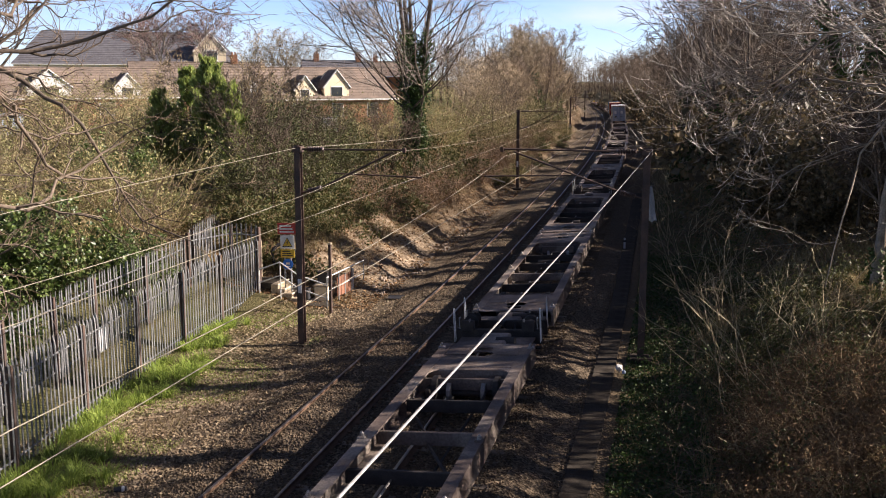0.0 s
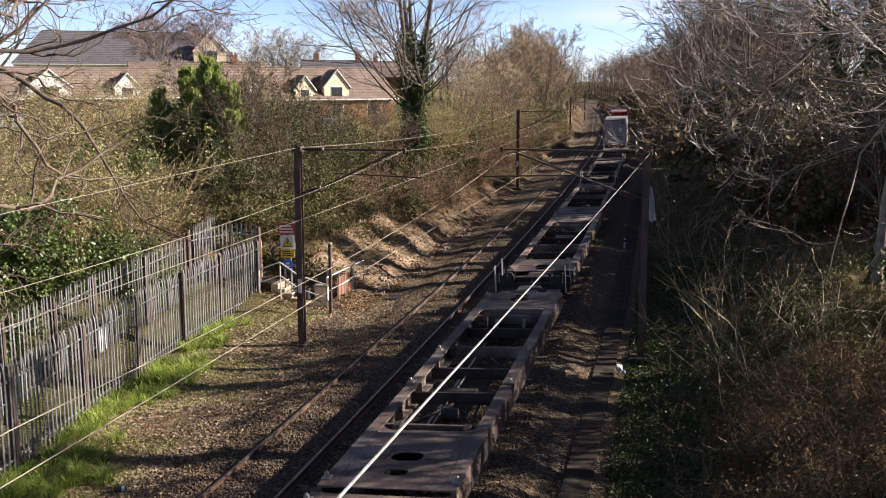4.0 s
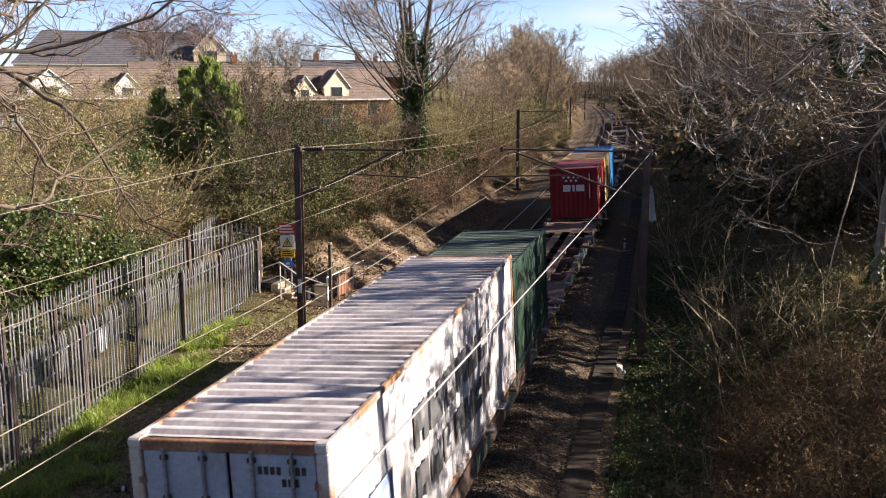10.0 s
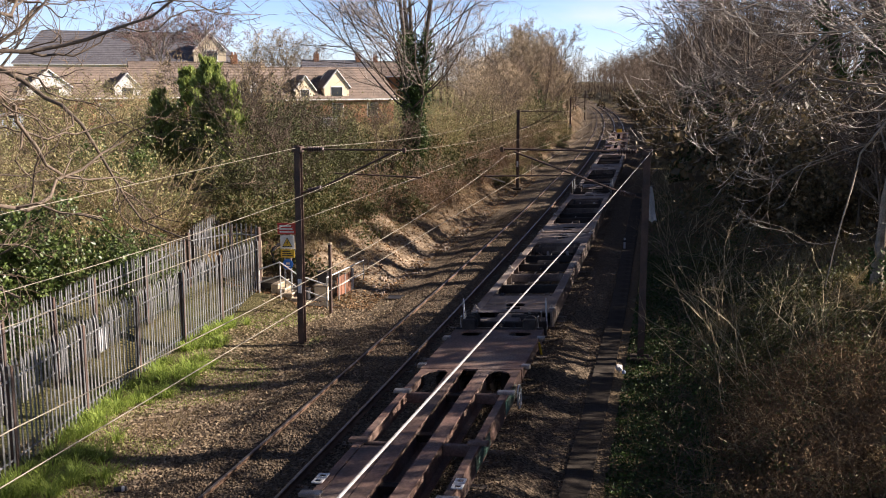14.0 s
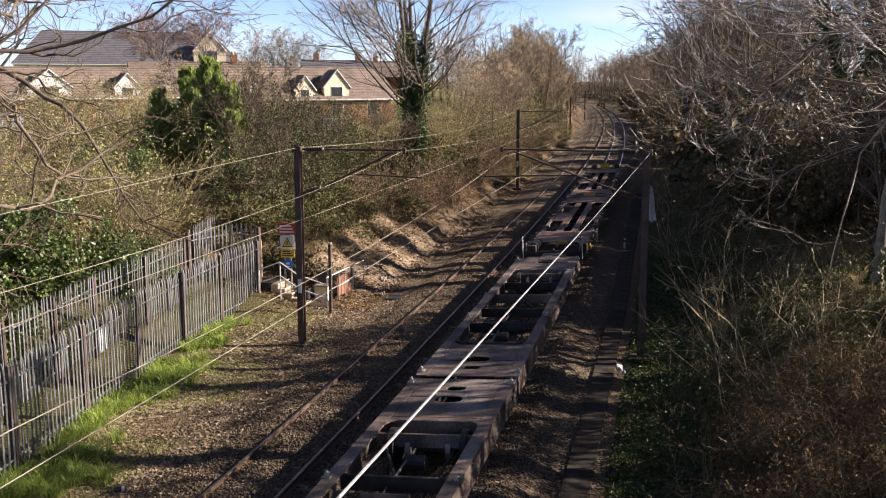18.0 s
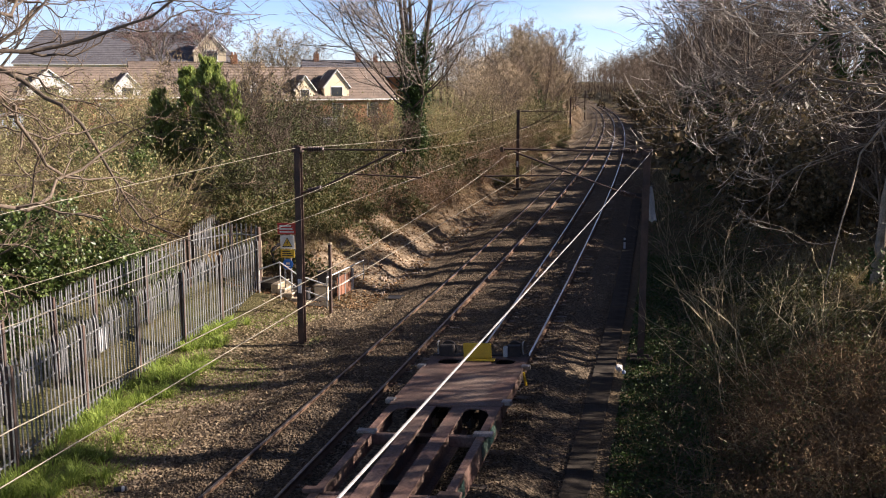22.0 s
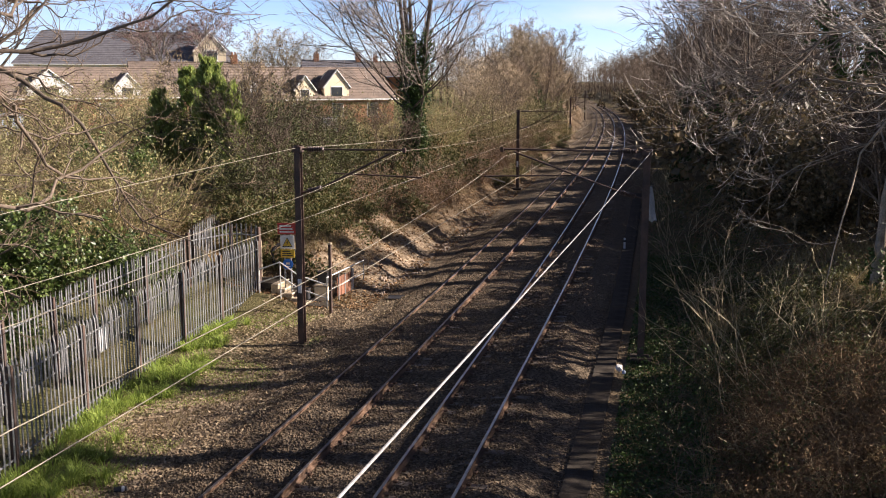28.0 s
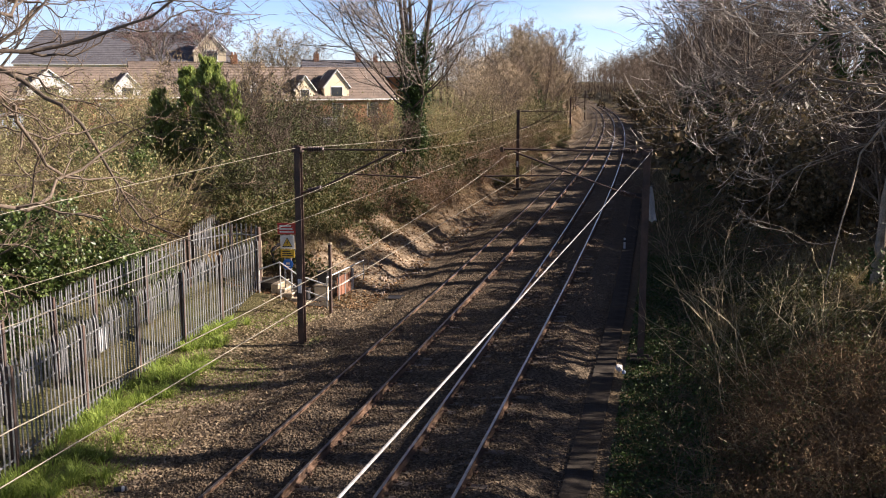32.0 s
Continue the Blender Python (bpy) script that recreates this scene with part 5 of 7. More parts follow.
def build_signs():
    s = thing("warning_sign", "post with red, white, yellow and blue safety plates", "sign", m=pose(-9.45, 34.5, -0.1, 0, 0, 8))
    part("post", tube([(0.12, 0.04, -0.4), (0.12, 0.04, 2.55)], 0.03, 8), "galv", s)
    part("post", tube([(-0.12, 0.04, -0.4), (-0.12, 0.04, 2.55)], 0.03, 8), "galv", s)
    red = part("red_plate", box(-0.36, -0.012, 2.3, 0.34, 0.012, 2.72, 0.005), "red_sign", s, "red plate with pale lines of print")
    for k in range(3):
        part("print_bar", box(-0.28, -0.02, 2.37 + k * 0.11, 0.26 - 0.05 * k, -0.014, 2.42 + k * 0.11), "white", red)
    wh = part("hazard_plate", box(-0.26, -0.012, 1.77, 0.26, 0.012, 2.26, 0.005), "white", s, "white plate with a yellow triangle")
    for nm, sc, y, mt in (("triangle_border", 1.0, -0.018, "black"), ("triangle_field", 0.8, -0.024, "yellow")):
        bm = ngon_plate([(-0.2 * sc, -0.17 * sc), (0.2 * sc, -0.17 * sc), (0.0, 0.19 * sc)], [], 0, 0.005)
        bmesh.ops.transform(bm, matrix=pose(0, y, 2.0, 90), verts=bm.verts)
        part(nm, bm, mt, wh)
    bm = ngon_plate([(0.02, 0.09), (-0.04, 0.0), (0.0, 0.0), (-0.03, -0.10), (0.05, 0.02), (0.01, 0.02), (0.05, 0.09)], [], 0, 0.004)
    bmesh.ops.transform(bm, matrix=pose(0, -0.03, 1.98, 90), verts=bm.verts)
    part("bolt_mark", bm, "black", wh)
    ye = part("yellow_plate", box(-0.26, -0.012, 1.42, 0.26, 0.012, 1.73, 0.005), "yellow", s, "yellow plate with dark lines of print")
    for k in range(3):
        part("print_bar", box(-0.2, -0.02, 1.48 + k * 0.08, 0.2 - 0.05 * k, -0.014, 1.515 + k * 0.08), "black", ye)
    bl = part("blue_disc", tube([(0, -0.012, 1.17), (0, 0.012, 1.17)], 0.2, 24), "blue_sign", s, "round blue plate with a white mark")
    part("pictogram_bar", box(-0.07, -0.026, 1.16, 0.07, -0.021, 1.24), "white", bl)
    part("print_bar", box(-0.1, -0.02, 1.08, 0.1, -0.014, 1.11), "white", bl)
    p_ = thing("fence_notice", "small pale notice hung on the palisade", "notice", m=pose(-9.6, 22.3, 0, 0, 0, 98))
    part("panel", box(-0.28, -0.01, 0.95, 0.28, 0.01, 1.55), "cabinet", p_)


build_signs()


def build_right_side():
    tr = thing("cable_trough", "dark damp concrete cable trough along the cess", "cable trough", kind="structure")
    me = bpy.data.meshes.new("trough_lid")
    bm = box(-0.29, -0.476, 0, 0.29, 0.476, 0.06, 0.008)
    bm.to_mesh(me)
    bm.free()
    me.materials.append(M["trough"])
    rng = random.Random(9)
    for k in range(70):
        s = 9 + k * 0.96
        o = new("trough_lid", me)
        o.parent = tr
        d = 2.88 - 0.18 * float(smooth(30, 60, s))
        o.matrix_basis = line_pose(s, d, 0.0, -0.42) @ pose(rng.uniform(-0.008, 0.008), 0, rng.uniform(-0.004, 0.004), rng.uniform(-0.15, 0.15), rng.uniform(-0.25, 0.25), rng.uniform(-0.3, 0.3))
    sweep("trough_body", [(-0.2, -0.5), (0.2, -0.5), (0.2, -0.423), (-0.2, -0.423)], 8, 76, 2.0, "trough", tr, 2.86, 0, "")
    c = thing("torn_plastic_sheet", "pale grey torn plastic sheet snagged beside the dark mast", "plastic sheet", m=pose(3.90, 29.9, 3.74))
    bm = bmesh.new()
    rows = []
    for i in range(9):
        f = i / 8
        wd = 0.19 - 0.1 * f
        rows.append([bm.verts.new((-0.16 + wd * (q / 4) * 1.9 + 0.02 * math.sin(5 * f + q), 0.05 * math.sin(q * 1.9 + 3 * f), 1.02 * f + 0.04 * math.sin(q * 2.3) * (1 - f))) for q in range(5)])
    for a, b in zip(rows[:-1], rows[1:]):
        for q in range(4):
            bm.faces.new((a[q], a[q + 1], b[q + 1], b[q]))
    r_ = bmesh.ops.extrude_face_region(bm, geom=list(bm.faces))
    bmesh.ops.translate(bm, vec=(0, 0.006, 0), verts=[v for v in r_["geom"] if isinstance(v, bmesh.types.BMVert)])
    part("sheet", bm, "cabinet", c)
    part("snag_wire", tube([(-0.3, -0.4, 0.95), (0.0, 0.0, 0.98), (0.12, 0.02, 0.9)], 0.008, 5), "wire", c)
    p_ = thing("distance_post", "short white lineside marker post", "post", m=pose(2.2, 49.8, -0.45))
    part("stake", box(-0.05, -0.05, 0, 0.05, 0.05, 0.62, 0.012), "white", p_)
    part("collar", box(-0.06, -0.06, 0.42, 0.06, 0.06, 0.52, 0.01), "black", p_)
    l = thing("litter_bag", "crumpled white plastic bag beside the trough", "litter", m=pose(3.22, 27.8, -0.33))
    bm = bmesh.new()
    bmesh.ops.create_icosphere(bm, subdivisions=2, radius=0.12)
    rr = random.Random(2)
    for v in bm.verts:
        v.co *= rr.uniform(0.55, 1.15)
        v.co.z = max(-0.03, v.co.z * 0.9 + 0.12)
    part("sack", bm, "white", l)
    bm = bmesh.new()
    bmesh.ops.create_icosphere(bm, subdivisions=1, radius=0.07)
    for v in bm.verts:
        v.co = Vector((0.14, -0.1, 0.04)) + v.co * rr.uniform(0.6, 1.2)
    part("scrap", bm, "blue_sheet", l)


build_right_side()


# ---- houses ----
def house(x, y, z, turn, length, depth, eaves, rise, walls, roof, label, dormers=(), chimney=None, windows=(), hip=False):
    """A pitched house; its long front faces -y before the turn; dormers are (place along, width, height over eaves, material)."""
    h = thing("house", label, "house", "houses beyond the trees", pose(x, y, z, 0, 0, turn))
    L2, D2 = length / 2, depth / 2
    bm = box(-L2, -D2, -2.5, L2, D2, eaves)
    if not hip:
        for sx in (-L2, L2):
            a = [bm.verts.new(q) for q in ((sx, -D2, eaves), (sx, D2, eaves), (sx, 0, eaves + rise - 0.1))]
            bm.faces.new(a)
    part("wall", bm, walls, h)
    o = 0.35
    hx = D2 * 0.8 if hip else 0
    bm = bmesh.new()
    a = [bm.verts.new(q) for q in ((-L2 - o, -D2 - o, eaves - 0.15), (L2 + o, -D2 - o, eaves - 0.15), (L2 + o - hx, 0, eaves + rise), (-L2 - o + hx, 0, eaves + rise), (-L2 - o, D2 + o, eaves - 0.15), (L2 + o, D2 + o, eaves - 0.15))]
    fs = [bm.faces.new((a[0], a[1], a[2], a[3])), bm.faces.new((a[3], a[2], a[5], a[4]))]
    if hip:
        fs += [bm.faces.new((a[1], a[5], a[2])), bm.faces.new((a[4], a[0], a[3]))]
    r = bmesh.ops.extrude_face_region(bm, geom=fs)
    bmesh.ops.translate(bm, vec=(0, 0, 0.14), verts=[v for v in r["geom"] if isinstance(v, bmesh.types.BMVert)])
    rf = part("roof", bm, roof, h, "weathered tiled roof")
    rows = int(math.hypot(D2, rise) / 0.45)
    for k in range(1, rows):
        f = k / rows
        yy, zz = -D2 - o + (D2 + o) * f, eaves - 0.15 + (rise + 0.15) * f
        part("tile_course", box(-L2 - o + hx * f, yy - 0.03, zz + 0.10, L2 + o - hx * f, yy + 0.05, zz + 0.175), roof, rf)
    part("ridge", box(-L2 - o + hx, -0.12, eaves + rise + 0.06, L2 + o - hx, 0.12, eaves + rise + 0.2, 0.04), roof, rf)
    part("gutter", box(-L2 - o, -D2 - o - 0.12, eaves - 0.22, L2 + o, -D2 - o, eaves - 0.08), "white", h, "white gutter and fascia")
    for px, w, up, mt in dormers:
        base = eaves - 0.2
        yf = -D2 - 0.05
        d = part("dormer", ngon_plate([(-w / 2, 0), (w / 2, 0), (w / 2, up * 0.45), (0, up), (-w / 2, up * 0.45)], [], 0, 2.6), mt, h, "gabled dormer front")
        d.matrix_basis = pose(px, yf + 2.6, base, 90)
        bm = bmesh.new()
        for s in (-1, 1):
            q = [bm.verts.new(v) for v in ((s * (w / 2 + 0.2), yf - 0.1, base + up * 0.45 - 0.2), (0, yf - 0.1, base + up + 0.08), (0, yf + 1.9, base + up + 0.08), (s * (w / 2 + 0.2), yf + 1.9, base + up * 0.45 - 0.2))]
            f = bm.faces.new(q)
            r = bmesh.ops.extrude_face_region(bm, geom=[f])
            bmesh.ops.translate(bm, vec=(0, 0, 0.12), verts=[v for v in r["geom"] if isinstance(v, bmesh.types.BMVert)])
        dr = part("dormer_roof", bm, roof, h)
        dr.matrix_basis = pose(px, 0, 0)
        for s in (-1, 1):
            part("bargeboard", tube([(px + s * (w / 2 + 0.2), yf - 0.1, base + up * 0.45 - 0.12), (px, yf - 0.1, base + up + 0.14)], 0.08, 4), "white", h)
        win = part("window", box(px - w * 0.22, yf - 0.04, base + up * 0.12, px + w * 0.22, yf + 0.02, base + up * 0.45), "glass", h)
        part("window_frame", box(px - w * 0.25, yf - 0.02, base + up * 0.08, px + w * 0.25, yf - 0.005, base + up * 0.49), "white", win)
    for px, w, z0, z1 in windows:
        win = part("window", box(px - w / 2, -D2 - 0.04, z0, px + w / 2, -D2 + 0.02, z1), "glass", h)
        part("window_frame", box(px - w / 2 - 0.08, -D2 - 0.02, z0 - 0.08, px + w / 2 + 0.08, -D2 - 0.004, z1 + 0.08), "white", win)
    for cx in chimney or ():
        c = part("chimney", box(cx - 0.4, -0.35, eaves + rise - 0.6, cx + 0.4, 0.35, eaves + rise + 1.1, 0.03), "brick", h, "brick chimney stack")
        for q in (-0.18, 0.18):
            part("chimney_pot", tube([(cx + q, 0, eaves + rise + 1.1), (cx + q, 0, eaves + rise + 1.45)], 0.11, 8), "brick", c)
    return h


def build_houses():
    W = "plaster"
    house(-35.4, 103, 3.3, 46, 18.6, 8, 2.9, 3.1, "brick", "roof", "bungalow with brown tiled roof and cream gabled dormers", [(-7.4, 2.3, 1.9, "white"), (-1.4, 2.2, 2.4, W), (2.3, 2.9, 3.0, W)], None, [(-2, 1.4, 1.0, 2.3), (6.6, 1.2, 1.0, 2.3), (2.4, 1.2, 1.0, 2.3)])
    house(-58.4, 100, 3.4, 50, 21.0, 8, 2.9, 3.0, "brick", "roof", "long bungalow with brown tiled roof and white gables", [(-6.0, 4.4, 2.9, "white"), (2.2, 2.8, 2.6, "white")], None, [(0, 1.6, 1.0, 2.2), (7, 1.6, 1.0, 2.2)])
    house(-54.0, 116, 4.0, 35, 16.0, 9, 3.0, 3.2, "brick", "roof", "bungalow with plain brown tiled roof", (), [4.5])
    house(-92.0, 165, 6.4, 32, 38.0, 12, 4.7, 5.6, W, "slate", "large block with a long dark slate roof", [(13.5, 5.6, 5.6, W)], None, [(-8, 2, 1.5, 3), (0, 2, 1.5, 3)], hip=True)
    house(-69.0, 155, 6.3, 30, 8.0, 8, 2.6, 2.2, W, "slate", "low cream building beside the slate-roofed block", [(-1.5, 3.0, 2.6, W)], None, [(1.5, 1.4, 0.7, 1.9)])
    house(-47.8, 150, 5.6, 25, 10.0, 9, 2.6, 2.9, "brick", "slate", "distant house with grey roof and chimneys", (), [-3.0, 3.5])
    house(-47.5, 170, 6.4, 22, 12.0, 9, 2.6, 2.4, "brick", "roof", "distant house with brown roof and a brick chimney", (), [0.0, 4.0])
    house(-22.8, 67, 2.3, 20, 7.0, 5, 2.4, 0.5, "brick", "slate", "low brick outbuilding with flat grey roof behind shrubs", (), None, [(1.5, 1.0, 0.8, 1.7)])
    house(-40.5, 58, 2.6, 35, 4.5, 5, 2.0, 1.0, W, "blue_sheet", "pale outbuilding with a light sheet roof", ())


build_houses()


# ---- plants ----
class Growth:
    """Tapered stems in bulk: each batch is n polylines of k points with radii."""
    def __init__(self, seed):
        self.r = np.random.RandomState(seed)
        self.v, self.f, self.n = [], [], 0

    def grow(self, base, way, length, radius, k=5, wander=0.25, lift=0.0, tip=0.35):
        r, n = self.r, len(base)
        P = np.empty((n, k + 1, 3))
        P[:, 0] = base
        d = way / np.linalg.norm(way, axis=1, keepdims=True)
        D = np.empty((n, k + 1, 3))
        for i in range(k):
            D[:, i] = d
            P[:, i + 1] = P[:, i] + d * (length / k)[:, None]
            d = d + r.normal(0, wander, (n, 3)) + np.array([0, 0, lift])
            d /= np.linalg.norm(d, axis=1, keepdims=True)
        D[:, k] = d
        R = radius[:, None] * np.linspace(1, tip, k + 1)[None]
        return P, D, R

    def fork(self, P, D, R, per, t0, spread, ratio, thin, lengths):
        """Side shoots: per of them on each stem."""
        r = self.r
        n, k1, _ = P.shape
        i = np.repeat(np.arange(n), per)
        t = r.uniform(t0, 0.98, len(i)) * (k1 - 1)
        a = np.minimum(t.astype(int), k1 - 2)
        w = (t - a)[:, None]
        base = P[i, a] * (1 - w) + P[i, a + 1] * w
        d = D[i, a]
        side = np.cross(d, r.normal(size=d.shape))
        side /= np.linalg.norm(side, axis=1, keepdims=True) + 1e-9
        way = d + side * r.uniform(spread * 0.6, spread * 1.3, len(i))[:, None]
        ln = lengths[i] * ratio * r.uniform(0.6, 1.3, len(i)) * (1.15 - 0.55 * t / (k1 - 1))
        rad = (R[i, a] * (1 - w[:, 0]) + R[i, a + 1] * w[:, 0]) * thin
        return base, way, ln, rad

    def add(self, P, R, sides=3):
        n, k, _ = P.shape
        T = np.gradient(P, axis=1)
        T /= np.linalg.norm(T, axis=2, keepdims=True) + 1e-9
        ref = np.where(np.abs(T[..., 2:3]) < 0.9, np.array([0, 0, 1.0]), np.array([1.0, 0, 0]))
        U = np.cross(T, ref)
        U /= np.linalg.norm(U, axis=2, keepdims=True) + 1e-9
        W = np.cross(T, U)
        a = np.arange(sides) * math.tau / sides
        V = P[:, :, None] + R[:, :, None, None] * (np.cos(a)[:, None] * U[:, :, None] + np.sin(a)[:, None] * W[:, :, None])
        i = np.arange(n * k * sides).reshape(n, k, sides) + self.n
        A, B = i[:, :-1], i[:, 1:]
        self.f.append(np.stack([A, np.roll(A, -1, 2), np.roll(B, -1, 2), B], -1).reshape(-1, 4))
        self.v.append(V.reshape(-1, 3))
        self.n += n * k * sides

    def mesh(self, name, material, parent=None, label="", smooth=True):
        ob = mesh_ob(name, np.concatenate(self.v), np.concatenate(self.f), material, parent, label, smooth)
        self.v, self.f, self.n = [], [], 0
        return ob


def leaves(name, p, size, material, seed, parent=None, label="", up=0.3, long=1.3, axis=None):
    """Small folded leaves at the points p, each two triangles and its own island."""
    r = np.random.RandomState(seed)
    n = len(p)
    nrm = r.normal(size=(n, 3)) + np.array([0, 0, up])
    nrm /= np.linalg.norm(nrm, axis=1, keepdims=True)
    t = np.cross(nrm, r.normal(size=(n, 3)))
    if axis is not None:
        t = axis + 0.35 * r.normal(size=(n, 3))
    t /= np.linalg.norm(t, axis=1, keepdims=True) + 1e-9
    b = np.cross(nrm, t)
    s = (size * r.uniform(0.55, 1.35, n))[:, None]
    fold = nrm * s * 0.25
    v = np.stack([p - t * s * long * 0.5, p + b * s * 0.5 + fold, p + t * s * long * 0.5, p - b * s * 0.5 + fold], 1).reshape(-1, 3)
    i = 4 * np.arange(n)[:, None]
    f = np.concatenate([i + np.array([0, 1, 2]), i + np.array([0, 2, 3])], 1).reshape(-1, 3)
    return mesh_ob(name, v, f, material, parent, label)


def bare_tree(name, label, seed, high, wide, trunk_r, stems=1, limbs=12, droop=0.0, dense=(6, 6, 5), bark="bark", twig="twig", ivy=0, ivy_top=0.6, lean=(0, 0), twig_r=0.007, group="bare trees", start=0.25, bias=(0, 0, 0), tip_lift=None, wander=0.13, splay=0.13, limb_r=0.55, ivy_r=0.25, ivy_leaf=0.12, spread=0.85, ivy_limbs=0.15, trunk_wander=0.07):
    """A leafless tree at the origin: trunk and limbs, crown of twigs, ivy."""
    tree = thing("bare_tree", label, "tree", group)
    g = Growth(seed)
    r = g.r
    base = np.stack([r.normal(0, 0.12, stems), r.normal(0, 0.12, stems), np.full(stems, -0.4)], 1)
    way = np.stack([r.normal(lean[0], splay if stems > 1 else 0.05, stems), r.normal(lean[1], splay if stems > 1 else 0.05, stems), np.ones(stems)], 1)
    P, D, R = g.grow(base, way, np.full(stems, high), np.full(stems, trunk_r), 9, trunk_wander, 0.03, 0.16)
    g.add(P, R, 9)
    trunkP = P
    b, w, ln, rad = g.fork(P, D, R, limbs // stems, start, spread, wide / high, limb_r, np.full(stems, high))
    w = w + np.array(bias)
    P1, D1, R1 = g.grow(b, w, ln, rad, 6, wander, 0.07 - droop * 0.5)
    g.add(P1, R1, 5)
    b, w, ln2, rad = g.fork(P1, D1, R1, dense[0], 0.2, 0.8, 0.5, 0.6, ln)
    P2, D2, R2 = g.grow(b, w, ln2, np.maximum(rad, twig_r * 1.6), 4, 0.18, 0.04 - droop)
    g.add(P2, R2, 3)
    trunk = g.mesh("trunk", bark, tree, "bare branching trunk")
    b, w, ln3, rad = g.fork(P2, D2, R2, dense[1], 0.2, 0.8, 0.55, 0.6, ln2)
    far = twig_r > 0.0115       # seen from afar only: fewer bends
    P3, D3, R3 = g.grow(b, w, ln3, np.maximum(rad, twig_r * 1.2), 3 if far else 4, 0.2, 0.03 - droop)
    g.add(P3, R3, 3)
    b, w, ln4, rad = g.fork(P3, D3, R3, dense[2], 0.2, 0.7, 0.6, 0.7, ln3)
    P4, D4, R4 = g.grow(b, w, ln4, np.full(len(b), twig_r), 3 if tip_lift else 1 if far else 2, 0.22, 0.02 - droop * 1.2 if tip_lift is None else tip_lift, 0.5)
    g.add(P4, R4, 3)
    tagged(g.mesh("crown", twig, tree, "fine bare twigs"), kind="stuff")
    if ivy:
        q = trunkP.reshape(-1, 3)
        n1 = int(ivy * (1 - ivy_limbs))
        k = trunkP.shape[1]
        s = r.randint(0, stems, n1)
        t = r.uniform(0, ivy_top, n1) * (k - 1)
        a = t.astype(int)
        f = (t - a)[:, None]
        p = trunkP[s, a] * (1 - f) + trunkP[s, np.minimum(a + 1, k - 1)] * f
        ang = r.uniform(0, math.tau, n1)
        clump = ivy_r + 0.8 * ivy_r * np.sin(p[:, 2] * 2.3 + 2 * np.cos(ang * 2))
        rr = trunk_r * 0.8 + r.uniform(0.05, 1.0, n1) * clump * (1.15 - t / (k - 1))
        p = p + np.stack([np.cos(ang) * rr, np.sin(ang) * rr, r.normal(0, 0.1, n1)], 1)
        n2 = ivy - n1
        m = P1.shape[0]
        s = r.randint(0, m, n2)
        t = r.uniform(0, 0.5, n2) * (P1.shape[1] - 1)
        a = t.astype(int)
        f = (t - a)[:, None]
        p2 = P1[s, a] * (1 - f) + P1[s, a + 1] * f + r.normal(0, 0.14, (n2, 3))
        p2 = p2[p2[:, 2] < high * (ivy_top + 0.12)]
        leaves("ivy", np.concatenate([p, p2]), ivy_leaf, "ivy", seed + 50, tree, "dark glossy ivy on the trunk")
    return tree


def shrub(name, label, seed, high, wide, stems, twig="twig_tan", leaf=None, n_leaf=0, leaf_size=0.07, side=6, droop=0.05, stem_r=0.014, twig_r=0.007, category="shrub", group="shrubs", leaf_long=1.3):
    """Many stems from one stool, arching outwards, with side shoots and some leaves."""
    s = thing(name, label, category, group)
    g = Growth(seed)
    r = g.r
    base = np.stack([r.normal(0, wide * 0.16, stems), r.normal(0, wide * 0.16, stems), np.full(stems, -0.25)], 1)
    way = np.stack([r.normal(0, 0.45 * wide / high, stems), r.normal(0, 0.45 * wide / high, stems), r.uniform(0.6, 1.3, stems)], 1)
    ln = high * r.uniform(0.6, 1.2, stems)
    P, D, R = g.grow(base, way, ln, np.full(stems, stem_r) * r.uniform(0.6, 1.5, stems), 5, 0.14, -droop)
    g.add(P, R, 3)
    g.mesh("stool", "bark" if twig == "twig" else twig, s)
    b, w, l2, rad = g.fork(P, D, R, side, 0.15, 0.8, 0.38, 0.6, ln)
    P2, D2, R2 = g.grow(b, w, l2, np.maximum(rad, twig_r), 3 if twig_r < 0.01 else 2, 0.2, -droop)
    g.add(P2, R2, 3)
    b, w, l3, rad = g.fork(P2, D2, R2, 2, 0.2, 0.8, 0.7, 0.7, l2)
    P3, D3, R3 = g.grow(b, w, l3, np.full(len(b), twig_r * 0.85), 2 if twig_r < 0.01 else 1, 0.2, -droop)
    g.add(P3, R3, 3)
    tagged(g.mesh("brushwood", twig, s, "tangled bare twigs"), kind="stuff")
    if leaf:
        q = np.concatenate([P2.reshape(-1, 3), P3.reshape(-1, 3)])
        hub = q[r.randint(0, len(q), max(12, n_leaf // 45))]
        q = np.where(r.uniform(0, 1, (n_leaf, 1)) < 0.6, hub[r.randint(0, len(hub), n_leaf)] + r.normal(0, 0.2, (n_leaf, 3)), q[r.randint(0, len(q), n_leaf)] + r.normal(0, 0.12, (n_leaf, 3)))
        q[:, 2] = np.maximum(q[:, 2], 0.02)
        tagged(leaves("foliage", q, leaf_size, leaf, seed + 9, s, long=leaf_long), kind="stuff")
    return s


